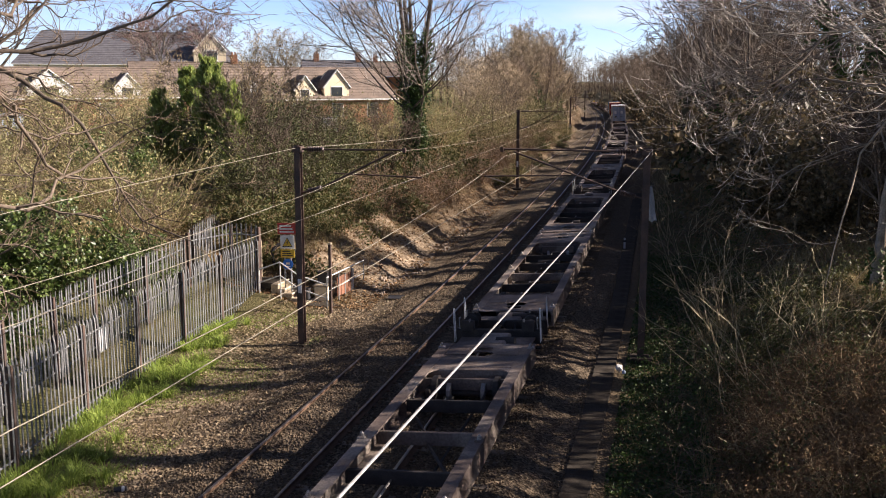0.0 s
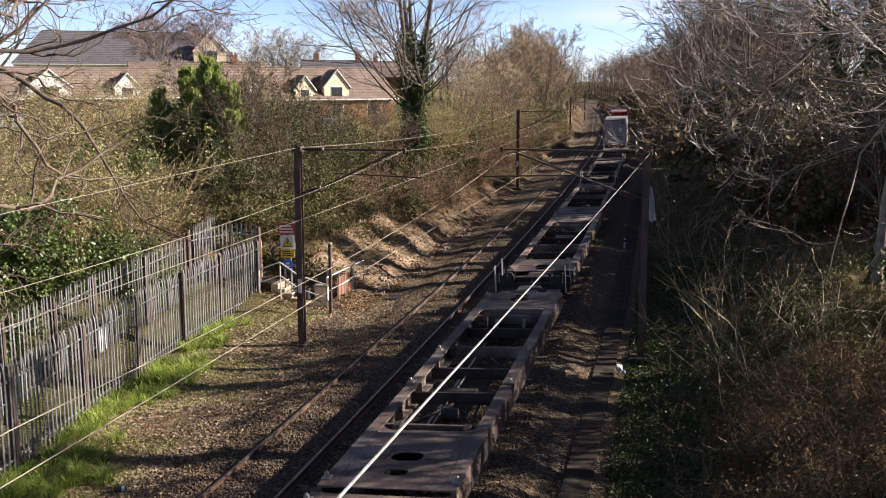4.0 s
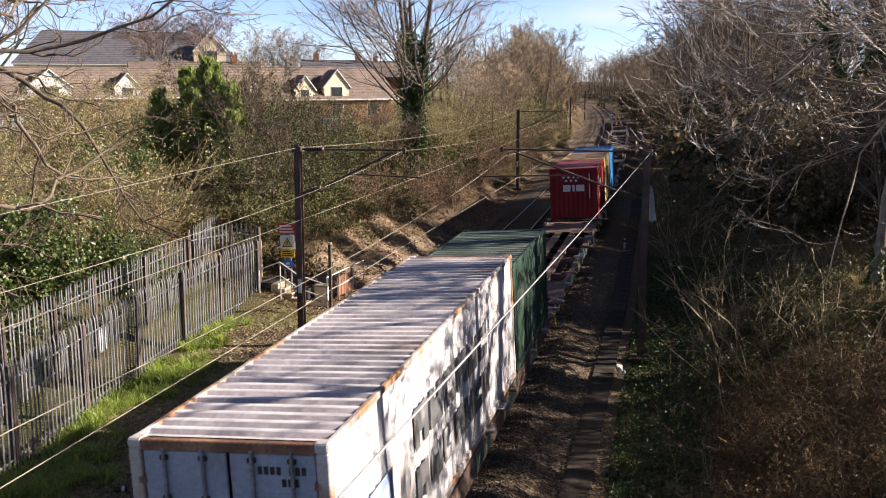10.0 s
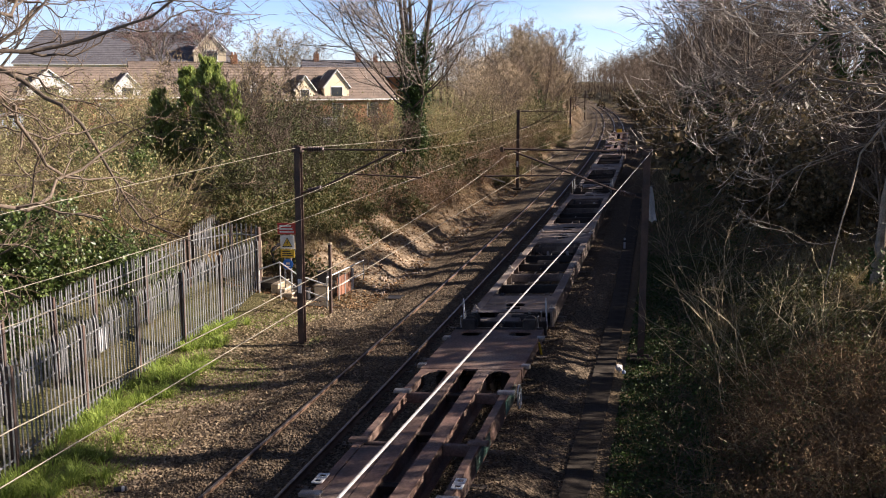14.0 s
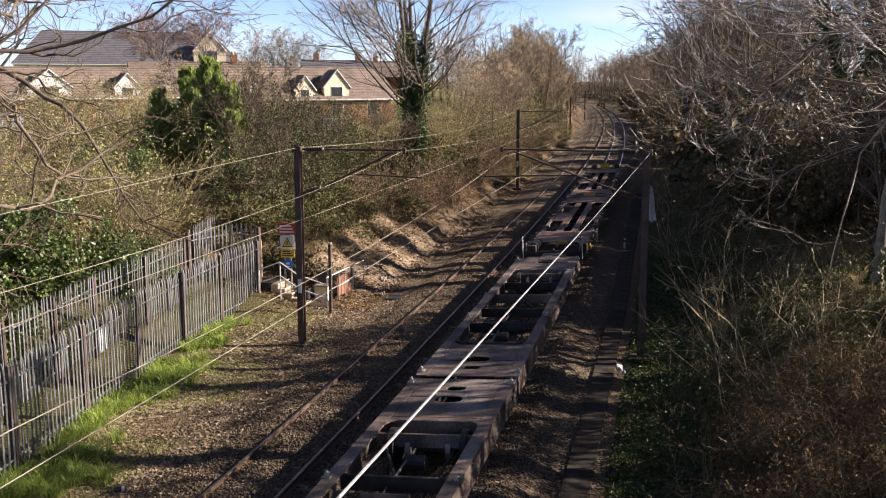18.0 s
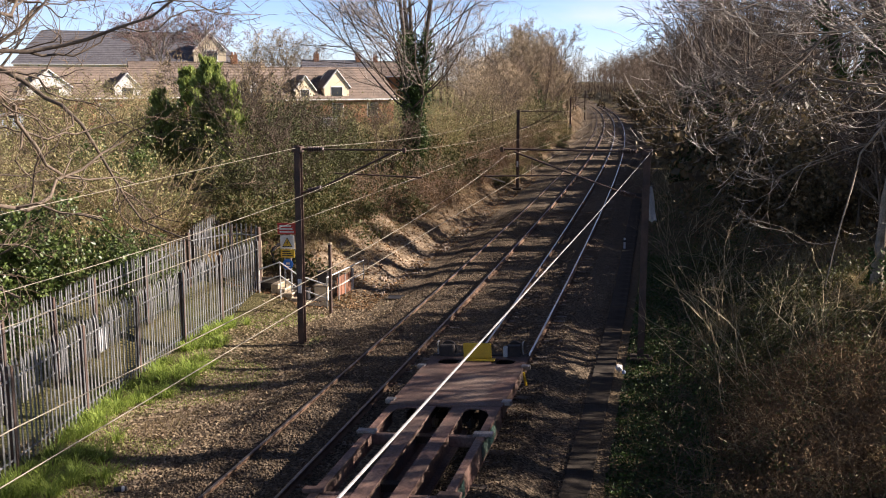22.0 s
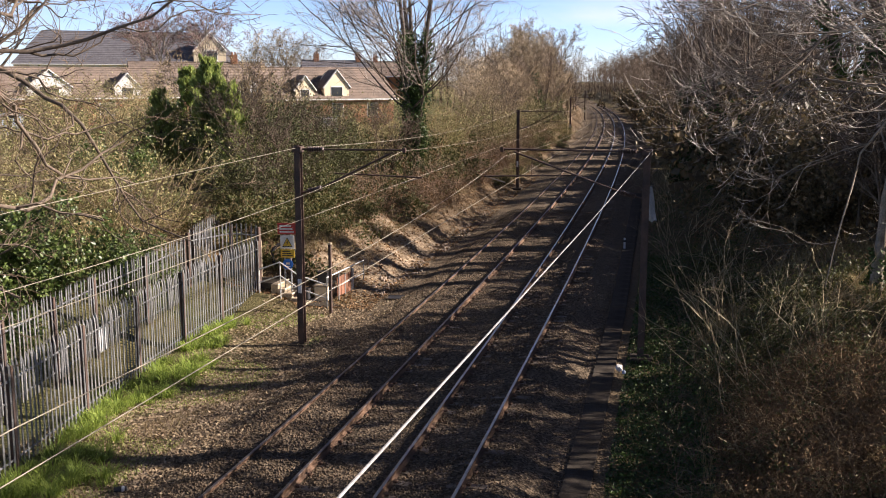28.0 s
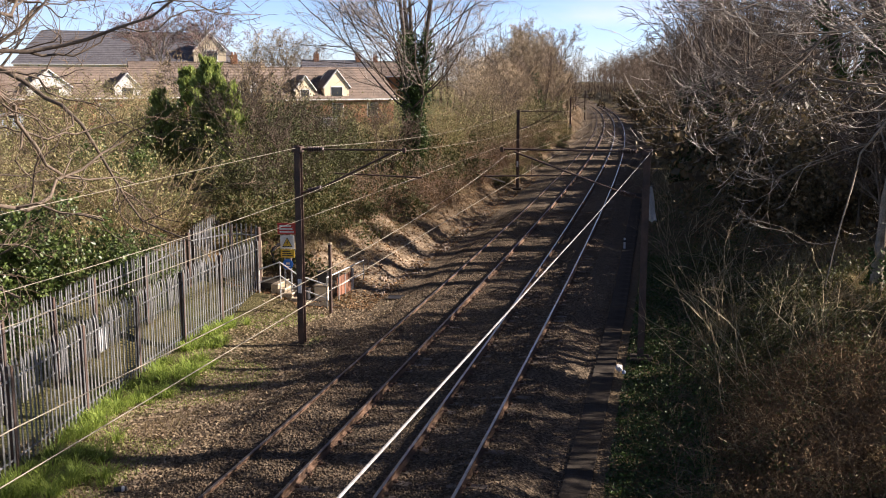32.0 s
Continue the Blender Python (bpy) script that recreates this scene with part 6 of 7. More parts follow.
def crooked_tree(label, seed, base_z, n, toward, reach, rise, sag, hook, bark, twig, group="bare trees", twig_r=0.006, limb=0.06, per=(8, 6, 4), curl=0.0, crook=0.17, zig=0.11, least=-9.0):
    """A tree whose long limbs all stretch one way: trunk, crooked limbs, hanging or spreading twigs."""
    tree = thing("bare_tree", label, "tree", group)
    g = Growth(seed)
    r = g.r
    P, D, R = g.grow(np.array([[0, 0, -0.6]]), np.array([[0.03, 0.0, 1.0]]), np.array([base_z[1] + 0.6]), np.array([0.22]), 9, 0.05, 0, 0.5)
    g.add(P, R, 9)
    t = np.linspace(base_z[0], base_z[1], n)
    i = np.clip((t + 0.6) / (base_z[1] + 0.6) * 9, 0, 8.99)
    a = i.astype(int)
    f = (i - a)[:, None]
    b = P[0, a] * (1 - f) + P[0, a + 1] * f
    w = np.stack([np.full(n, toward), r.uniform(-0.65, 0.65, n), r.uniform(rise[0], rise[1], n)], 1)
    ln = reach * r.uniform(0.65, 1.15, n)
    P1, D1, R1 = g.grow(b, w, ln, limb * r.uniform(0.7, 1.3, n), 12, crook, sag, 0.22)
    g.add(P1, R1, 6)
    b, w, l2, rad = g.fork(P1, D1, R1, per[0], 0.25, 0.8, 0.42, 0.62, ln)
    w[:, 2] = np.maximum(w[:, 2], least * np.hypot(w[:, 0], w[:, 1]))
    P2, D2, R2 = g.grow(b, w, l2, np.maximum(rad, twig_r * 1.7), 7, zig * 1.45, sag + curl * 0.6, 0.3)
    g.add(P2, R2, 4)
    g.mesh("trunk", bark, tree, "crooked branching limbs")
    b, w, l3, rad = g.fork(P2, D2, R2, per[1], 0.2, 0.75, 0.5, 0.6, l2)
    P3, D3, R3 = g.grow(b, w, l3, np.maximum(rad, twig_r * 1.2), 5, zig, sag + curl, 0.5)
    g.add(P3, R3, 3)
    b, w, l4, rad = g.fork(P3, D3, R3, per[2], 0.3, 0.6, 0.6, 0.7, l3)
    P4, D4, R4 = g.grow(b, w, l4, np.full(len(b), twig_r), 4, zig * 0.73, hook, 0.6)
    g.add(P4, R4, 3)
    tagged(g.mesh("crown", twig, tree, "fine bare twigs"), kind="stuff")
    return tree


def conifer(seed, high, wide, label):
    t = thing("conifer", label, "tree", "evergreen trees")
    g = Growth(seed)
    r = g.r
    P, D, R = g.grow(np.array([[0, 0, -0.3]]), np.array([[0.02, 0, 1.0]]), np.array([high]), np.array([0.16]), 8, 0.03, 0, 0.15)
    g.add(P, R, 8)
    n = 170
    z = high * r.uniform(0.03, 0.97, n)
    a = r.uniform(0, math.tau, n)
    b = np.stack([0 * z, 0 * z, z], 1)
    w = np.stack([np.cos(a), np.sin(a), r.uniform(0.4, 1.0, n)], 1)
    ln = wide * (1.08 - z / high) ** 0.7 * r.uniform(0.6, 1.3, n)
    P1, D1, R1 = g.grow(b, w, ln, np.full(n, 0.03), 5, 0.08, 0.10)
    g.add(P1, R1, 4)
    g.mesh("trunk", "bark", t)
    b, w, l2, rad = g.fork(P1, D1, R1, 10, 0.4, 0.5, 0.42, 0.5, ln)
    w[:, 2] += 0.9
    P2, D2, R2 = g.grow(b, w, l2, np.full(len(b), 0.008), 4, 0.1, 0.12)
    q = np.repeat(P2[:, 1:].reshape(-1, 3), 2, 0)
    ax = np.repeat(D2[:, 1:].reshape(-1, 3), 2, 0)
    q = q + r.normal(0, 0.05, q.shape)
    tagged(leaves("foliage", q, 0.085, "conifer", seed + 3, t, up=0.0, long=4.2, axis=ax), kind="stuff")
    return t


def put(ob, x, y, turn=0, scale=1.0, dz=0.0):
    ob.matrix_basis = pose(x, y, height1(x, y) + dz, 0, 0, turn) @ Matrix.Scale(scale, 4)
    return ob


def again(ob, x, y, turn=0, scale=1.0, dz=0.0):
    o = copy_thing(ob, Matrix())
    return put(o, x, y, turn, scale, dz)


def beside(y, d):
    return float(np.interp(y, LINE_Y, LINE_X)) + d


# ---- trees and shrubs in their places ----
def plant_left():
    ash = bare_tree("bare_tree", "tall bare ash with ivy climbing its trunk", 12, 17.5, 8.6, 0.24, 4, 72, -0.012, (7, 6, 4), "bark", "twig_grey", 17000, 0.56, twig_r=0.0075, start=0.25, ivy_r=0.46, ivy_leaf=0.105, splay=0.018, spread=1.5, limb_r=0.34, wander=0.17, ivy_limbs=0.03, trunk_wander=0.035)
    put(ash, -11.3, 60.0, 30)
    con = conifer(21, 6.3, 1.7, "tall feathery green conifer behind the fence")
    put(con, -18.3, 46.5)
    again(con, -19.8, 47.4, 80, 0.92)
    again(con, -16.9, 45.8, 200, 0.8)
    again(con, -16.2, 44.4, 300, 0.6)
    again(con, -21.2, 46.8, 140, 0.75)
    holly = shrub("shrub", "dense dark glossy evergreen bush behind the fence", 31, 3.4, 3.4, 40, "twig", "holly", 9500, 0.115, side=5, group="evergreen bushes", twig_r=0.009)
    put(holly, -15.0, 27.0)
    again(holly, -15.6, 22.5, 70, 1.0)
    again(holly, -13.9, 30.5, 140, 0.6)
    again(holly, -13.2, 21.5, 200, 0.65)
    again(holly, -19.2, 38.2, 260, 0.85)
    tan = shrub("shrub", "tangle of tan leafless twigs on the bank", 32, 4.4, 4.2, 40, "twig_tan", "pale_leaf", 5600, 0.07, side=6, stem_r=0.022, twig_r=0.011)
    put(tan, -16.5, 35.0)
    brown = shrub("shrub", "brown leafless thicket on the bank", 33, 3.9, 4.0, 40, "twig_dark", "bramble", 3000, 0.08, side=5, stem_r=0.026, twig_r=0.011)
    put(brown, -13.2, 43.0)
    gloom = shrub("shrub", "dark thicket hung with ivy in a sunlit tone on the bank", 39, 4.3, 3.6, 34, "twig_dark", "ivy_lit", 9000, 0.085, side=5, stem_r=0.028, twig_r=0.011, group="evergreen bushes")
    put(gloom, -16.2, 47.0)
    for x, y, s, t in ((-14.6, 49.6, 0.75, 40), (-18.4, 50.0, 0.85, 110), (-15.8, 53.5, 0.85, 200), (-13.6, 52.6, 0.7, 290), (-20.6, 51.0, 0.9, 330), (-12.8, 44.6, 0.7, 75), (-18.9, 57.0, 0.9, 15), (-13.9, 39.6, 0.6, 130)):
        again(gloom, x, y, t, s)
    green = shrub("shrub", "olive-green bramble and ivy bush on the bank", 34, 2.4, 3.4, 30, "twig_tan", "bramble", 3200, 0.13, side=5, stem_r=0.02, twig_r=0.012)
    put(green, -15.8, 50.5)
    r = random.Random(8)
    for x, y, s in ((-19.5, 36.5, 0.7), (-18.0, 31.5, 0.95), (-22.5, 31.0, 0.95), (-19.0, 27.0, 0.9), (-25.0, 37.0, 1.1), (-24.5, 44.0, 1.1), (-28.0, 47.0, 1.1)):
        again(tan, x, y, r.uniform(0, 360), s)
    for x, y, s in ((-17.2, 54.0, 0.8), (-20.5, 55.0, 0.8), (-22.6, 50.4, 0.8), (-18.6, 61.0, 0.85)):
        again(gloom, x, y, r.uniform(0, 360), s)
    for x, y, s in ((-23.0, 62.0, 0.9), (-27.5, 56.0, 0.9), (-32.0, 52.0, 1.1), (-24.5, 72.0, 1.1), (-22.4, 72.5, 1.15), (-20.4, 71.5, 1.1), (-18.4, 72.0, 1.05)):
        again(brown, x, y, r.uniform(0, 360), s)
    for x, y, s in ((-12.8, 46.0, 0.8), (-11.4, 49.0, 0.6), (-13.2, 58.5, 0.9), (-11.4, 54.5, 0.6), (-12.4, 41.0, 0.6), (-10.6, 41.5, 0.45), (-11.6, 38.6, 0.5), (-13.0, 38.0, 0.7), (-10.4, 45.5, 0.5), (-9.8, 50.5, 0.45), (-12.0, 43.6, 0.6), (-10.6, 63.5, 0.7), (-11.4, 68.0, 0.9)):
        again(green, x, y, r.uniform(0, 360), s)
    for k in range(18):
        y = 66 + k * 6.2 + r.uniform(-1.5, 1.5)
        d = -10.4 - r.uniform(0, 4.5)
        again((tan, brown, tan, green)[k % 4], beside(y, d), y, r.uniform(0, 360), r.uniform(0.75, 1.2))
    ruddy = shrub("shrub", "soft reddish-brown brush on the bank", 36, 2.6, 3.2, 34, "twig_ruddy", "dry", 700, 0.08, side=5, stem_r=0.016, twig_r=0.012, group="brush on the bank")
    put(ruddy, beside(56, -9.4), 56)
    for k in range(34):
        y = 47 + k * 2.4 + r.uniform(-1, 1)
        again(ruddy, beside(y, -8.0 - r.uniform(0, 2.8)), y, r.uniform(0, 360), r.uniform(0.4, 0.8))
    for k in range(36):
        y = 72 + k * 2.6 + r.uniform(-1, 1)
        again((ruddy, green, ruddy, tan)[k % 4], beside(y, -6.9 - r.uniform(0, 2.6)), y, r.uniform(0, 360), r.uniform(0.35, 0.6) * (0.7 if k % 4 == 3 else 1.0))
    stem = bare_tree("bare_tree", "dark many-stemmed sapling among the shrubs", 47, 4.8, 2.6, 0.075, 4, 24, 0.02, (5, 4, 3), "twig_dark", "twig_dark", 600, 0.5, twig_r=0.010, start=0.3, splay=0.28, group="saplings", ivy_leaf=0.1)
    put(stem, -15.5, 45.5)
    for x, y, s in ((-17.6, 49.5, 0.85), (-14.2, 51.0, 0.8), (-19.8, 52.5, 0.9), (-12.9, 41.0, 0.8), (-12.2, 57.0, 0.9)):
        again(stem, x, y, r.uniform(0, 360), s)
    thick = bare_tree("bare_tree", "slender bare tree with a brown twiggy crown", 41, 8.6, 4.6, 0.10, 3, 27, 0.0, (6, 5, 4), "bark", "twig_mid", 0, twig_r=0.0117, start=0.12, group="bare trees on the bank")
    dun = bare_tree("bare_tree", "taller bare tree with dark limbs and a dun crown", 49, 10.2, 5.2, 0.15, 2, 24, 0.0, (6, 5, 4), "bark", "twig", 0, twig_r=0.0117, start=0.2, group="bare trees on the bank", limb_r=0.5)
    put(dun, beside(104, -13.0), 104, 0, 0.62)
    put(thick, beside(94, -13.5), 94, 0, 0.68)
    for k in range(20):
        y = 92 + k * 5.6 + r.uniform(-2, 2)
        d = -10.5 - r.uniform(0, 2.2 if y < 125 else 8)
        again(dun if k % 3 == 1 else thick, beside(y, d), y, r.uniform(0, 360), r.uniform(0.85, 1.25) * (0.68 if y < 128 else 0.9 if y < 139 else 1.2) * (0.9 if k % 3 == 1 else 1.0))
    ivied = bare_tree("bare_tree", "bare tree wrapped in dark ivy beside the line", 42, 8.0, 3.0, 0.2, 1, 12, 0, (4, 4, 3), "bark", "twig", 4000, 0.85, twig_r=0.018, ivy_r=0.5, ivy_leaf=0.2)
    put(ivied, beside(150, -12), 150)
    again(ivied, beside(185, -11), 185, 60, 1.0)
    airy = bare_tree("bare_tree", "small bare tree with an open yellowish crown", 48, 6.6, 3.6, 0.07, 3, 24, 0.0, (5, 4, 3), "bark", "twig_tan", 0, twig_r=0.0095, start=0.3, splay=0.2, group="saplings")
    put(airy, -22.8, 58.0)
    again(airy, -20.6, 60.5, 120, 0.95)
    again(airy, -26.4, 61.0, 210, 1.0)
    birch = bare_tree("bare_tree", "bare birch with a haze of reddish twigs", 43, 13.5, 6.5, 0.16, 1, 26, 0.07, (5, 5, 4), "bark_pale", "twig_red", 0, twig_r=0.024, group="bare trees among the houses")
    put(birch, -70, 135)
    again(birch, -63, 136, 90, 1.0)
    again(birch, -78, 145, 140, 1.0)
    for x, y, s in ((-84, 200, 1.2), (-80, 202, 1.25), (-76, 200, 1.2), (-72, 204, 1.15)):
        again(thick, x, y, x * 7, s)
    for x, y, s in ((-31.5, 80, 1.0), (-27.0, 74, 1.1), (-39.0, 76, 1.1), (-48.0, 78, 1.1), (-33.0, 66, 1.1), (-42.0, 62, 1.1), (-36.0, 88, 1.1), (-45.0, 88, 1.1), (-55.0, 86, 1.1)):
        again(tan if int(x) % 2 else brown, x, y, x * 5, s)
    # the branches that hang in from beside the bridge
    over = crooked_tree("spreading bare tree whose crooked branches overhang the fence", 44, (5.2, 8.8), 10, 1.0, 8.2, (0.12, 0.5), 0.012, 0.03, "bark", "twig", twig_r=0.0052, limb=0.075, per=(7, 5, 4), crook=0.4, zig=0.33)
    put(over, -11.2, 16.6)
    over = crooked_tree("bare tree reaching out with crooked brown boughs", 46, (5.8, 9.2), 8, 1.0, 8.4, (0.1, 0.45), 0.0, 0.03, "bark", "twig", twig_r=0.0055, limb=0.07, per=(7, 5, 4), crook=0.4, zig=0.33)
    put(over, -14.6, 22.5)

    return ivied


ivied = plant_left()


def plant_right():
    r = random.Random(14)
    drape = crooked_tree("large bare tree with drooping pale-lit twigs over the cutting", 51, (5.4, 8.4), 11, -1.0, 6.4, (0.05, 0.45), -0.035, 0.24, "bark_pale", "twig_pale", "bare trees on the shaded bank", 0.0036, 0.038, (8, 5, 3), curl=0.12, zig=0.15, least=-0.3)
    put(drape, beside(15.5, 10.9), 15.5)
    drape = crooked_tree("bare tree with hooked drooping twigs above the bank", 57, (5.0, 8.2), 10, -1.0, 6.0, (-0.05, 0.35), -0.04, 0.24, "bark", "twig_pale", "bare trees on the shaded bank", 0.0036, 0.036, (8, 5, 3), curl=0.12, zig=0.15)
    put(drape, beside(21, 11.3), 21)
    mid = bare_tree("bare_tree", "bare tree on the shaded bank with ivy round its stems", 52, 9.0, 5.5, 0.17, 3, 21, 0.04, (5, 4, 3), "bark", "twig_dark", 5000, 0.45, twig_r=0.013, start=0.2, group="bare trees on the shaded bank", ivy_r=0.45, ivy_leaf=0.16)
    put(mid, beside(37.0, 12.6), 37.0, 0, 0.72)
    for k in range(12):
        y = 60 + k * 8.0 + r.uniform(-2, 2)
        d = 11.0 + r.uniform(0, 7)
        again(mid, beside(y, d), y, r.uniform(0, 360), r.uniform(0.9, 1.2))
    slim = bare_tree("bare_tree", "tall slender ivy-clad tree on the shaded bank", 59, 12.5, 3.4, 0.15, 1, 16, 0.0, (5, 4, 3), "bark", "twig_dark", 3200, 0.92, twig_r=0.014, start=0.45, ivy_r=0.26, ivy_leaf=0.17, group="bare trees on the shaded bank")
    put(slim, beside(46.0, 13.6), 46.0)
    # set to cast trunk shadows across to the left; near ones out of view
    for y, d, s in ((48.0, 14.4, 0.95), (50.2, 13.4, 1.05), (52.2, 14.2, 1.0), (54.6, 13.5, 1.0), (57.0, 14.3, 1.05), (60.0, 13.6, 1.0), (29.5, 14.0, 0.52), (38.5, 14.0, 0.6), (24.0, 15.6, 1.0), (31.0, 15.8, 0.92)):
        again(slim, beside(y, d), y, r.uniform(0, 360), s)
    # two unseen trees, added to shade the tracks
    for y, d, s in ((28.6, 15.0, 0.75), (38.4, 13.2, 0.85)):
        again(ivied, beside(y, d), y, r.uniform(0, 360), s)
    # the two nearest are unseen, added for dappled shade on the line
    for y, d, s in ((11.5, 14.5, 0.9), (36.0, 14.5, 0.72), (64.0, 9.5, 1.25), (72.0, 8.8, 1.35), (80.0, 9.5, 1.45), (89.0, 9.0, 1.5), (98.0, 9.5, 1.5), (108.0, 8.5, 1.5), (118.0, 8.2, 1.6), (129.0, 9.0, 1.7)):
        again(mid, beside(y, d), y, r.uniform(0, 360), s)
    # mostly unseen trees, placed by the sun's direction so their crowns shade the ballast
    lifted = bare_tree("bare_tree", "small dense-crowned tree on a clear stem, added to shade the tracks", 58, 5.8, 3.6, 0.09, 2, 26, 0.0, (6, 4, 3), "bark", "twig_dark", 0, twig_r=0.019, start=0.42, group="bare trees on the shaded bank")
    put(lifted, beside(11.0, 15.0), 11.0)
    for y, d, s in ((13.4, 15.2, 0.85), (15.8, 14.8, 0.88), (18.2, 15.2, 0.85), (20.6, 14.8, 0.85), (22.3, 15.0, 1.2), (25.0, 14.8, 0.85), (26.8, 15.2, 0.88), (29.6, 14.6, 1.12), (33.4, 15.2, 1.12), (35.4, 14.7, 1.12), (28.2, 15.6, 0.8), (31.4, 15.2, 0.85), (35.6, 11.6, 0.75), (38.0, 11.9, 0.8), (41.0, 11.5, 0.8)):
        again(lifted, beside(y, d), y, r.uniform(0, 360), s)
    trunk = bare_tree("bare_tree", "pale sunlit leaning trunk among dark ivy", 53, 6.0, 3.0, 0.22, 1, 5, 0, (4, 3, 2), "bark_pale", "twig", 300, 0.3, twig_r=0.012, lean=(0.05, 0), start=0.6, group="bare trees on the shaded bank")
    put(trunk, beside(31.0, 10.6), 31.0)
    ever = shrub("shrub", "dark evergreen bush in the shade of the bank", 61, 3.2, 3.6, 22, "twig_dark", "withered", 2400, 0.22, side=4, group="evergreen bushes", twig_r=0.012)
    put(ever, beside(52, 9.5), 52)
    dusk = shrub("shrub", "dark ivy-covered thicket in the shade of the bank", 66, 4.2, 3.2, 30, "twig_dark", "withered", 5600, 0.13, side=5, group="evergreen bushes", twig_r=0.007)
    put(dusk, beside(39.6, 14.8), 39.6)
    rusty = shrub("shrub", "low russet mound of dead bracken and dry stems", 67, 1.75, 2.4, 40, "twig_tan", "bracken", 7000, 0.022, side=6, leaf_long=3.6, droop=0.14, stem_r=0.008, twig_r=0.005, group="bracken mounds")
    put(rusty, beside(24.0, 8.8), 24.0)
    # unseen thickets past the right edge of view, added to shade the near ballast
    for y, d, s in ((15.4, 11.8, 0.75), (19.6, 12.4, 0.6), (23.8, 13.4, 0.4)):
        again(dusk, beside(y, d), y, r.uniform(0, 360), s)
    for k in range(7):
        y = 15.6 + k * 1.2 + r.uniform(-0.3, 0.3)
        again(rusty, beside(y + 0.4, 7.4 + r.uniform(0, 0.4)), y + 0.4, r.uniform(0, 360), r.uniform(0.8, 1.0))
        again(rusty, beside(y, 6.9 + r.uniform(0, 0.5)), y, r.uniform(0, 360), r.uniform(0.55, 0.75))
    for y, d, s in ((17.6, 8.7, 1.0), (19.6, 8.6, 1.1), (21.4, 8.7, 1.0), (15.0, 7.2, 0.9), (16.4, 9.6, 1.0), (18.6, 10.4, 1.0), (14.0, 9.0, 0.8), (20.6, 10.6, 1.1)):
        again(rusty, beside(y, d), y, r.uniform(0, 360), s)
    for y in (43, 46, 49, 58, 61, 70, 74, 83, 88, 93):
        d = (11.0 if y < 26 else 8.6) + r.uniform(0, 3.0)
        again(dusk if y < 40 else ever, beside(y, d), y, r.uniform(0, 360), r.uniform(0.4, 0.65))
    # taller ivy-clad growth along the top of the bank, set to shade the tracks, with gaps
    for y0, y1 in ((4.0, 8.0), (41.4, 50.0), (56.0, 62.0), (66.0, 96.0)):
        n = max(1, round((y1 - y0) / 2.1) + 1)
        for k in range(n):
            y = y0 + (y1 - y0) * k / max(1, n - 1) + r.uniform(-0.3, 0.3)
            d = (14.4 if y < 38 else 11.6) + r.uniform(0, 1.4)
            again(dusk if y < 52 else ever, beside(y, d), y, r.uniform(0, 360), r.uniform(0.9, 1.1) if y < 38 else r.uniform(1.1, 1.35) if y < 52 else r.uniform(1.5, 1.8))
    for k in range(26):
        y = 98 + k * 4.2 + r.uniform(-1.2, 1.2)
        again(ever, beside(y, 7.5 + r.uniform(0, 3)), y, r.uniform(0, 360), r.uniform(1.2, 1.6))
    for k in range(16):
        y = 84 + k * 8 + r.uniform(-2, 2)
        again(ever if k % 3 else mid, beside(y, 5.5 + r.uniform(0, 7)), y, r.uniform(0, 360), r.uniform(0.7, 1.3))
    for k in range(30):
        y = 185 + k * 5.5 + r.uniform(-2, 2)
        again(ever, beside(y, 7 + r.uniform(0, 16)) if k % 3 else beside(y, -13 - r.uniform(0, 10)), y, r.uniform(0, 360), r.uniform(1.4, 2.2))
    low = shrub("shrub", "low bramble mound with dry stems on the shaded bank", 63, 1.4, 2.6, 26, "twig_dark", "bramble", 3600, 0.06, side=5, droop=0.12, group="bramble mounds")
    put(low, beside(19.5, 7.2), 19.5)
    for y, d, s in ((13.2, 7.4, 0.7), (15.2, 7.9, 0.8), (14.5, 6.6, 0.6), (16.5, 8.2, 0.9), (22.5, 8.0, 1.0), (25.5, 9.0, 1.1), (28.0, 7.4, 0.9), (13.0, 5.6, 0.5), (31.0, 8.8, 1.1), (17.8, 5.6, 0.5), (36.0, 7.5, 1.0), (21.5, 9.6, 1.0), (42.0, 7.2, 1.0), (24.0, 6.8, 0.7), (25.0, 7.6, 0.8), (26.6, 6.8, 0.7), (27.4, 8.8, 0.9), (29.4, 8.6, 0.9), (30.2, 7.2, 0.8), (32.6, 8.4, 0.9), (33.4, 10.2, 0.9), (34.8, 8.8, 0.9), (23.6, 6.4, 0.6), (28.2, 10.4, 0.9)):
        again(low, beside(y, d), y, r.uniform(0, 360), s)
    whip = shrub("shrub", "spray of long pale whippy stems on the bank", 62, 3.6, 3.4, 10, "twig_whip", None, 0, side=2, droop=0.06, stem_r=0.012, twig_r=0.0045)
    put(whip, beside(24.5, 7.0), 24.5, 0, 1.1)
    for y, d, s in ((26.5, 7.4, 1.1), (22.6, 7.6, 0.8), (29.5, 7.6, 1.1), (26.0, 8.6, 0.9), (20.0, 7.0, 0.5), (28.5, 6.8, 0.95), (31.0, 6.8, 1.0), (33.5, 6.6, 0.9), (36.0, 6.2, 0.8), (17.0, 6.6, 0.5), (39.0, 5.6, 0.8), (46, 5.4, 0.8), (53, 5.4, 0.9), (15, 5.8, 0.45), (60, 5.2, 1.0), (70, 5.2, 1.0), (82, 5.2, 1.0)):
        again(whip, beside(y, d), y, r.uniform(0, 360), s)


plant_right()


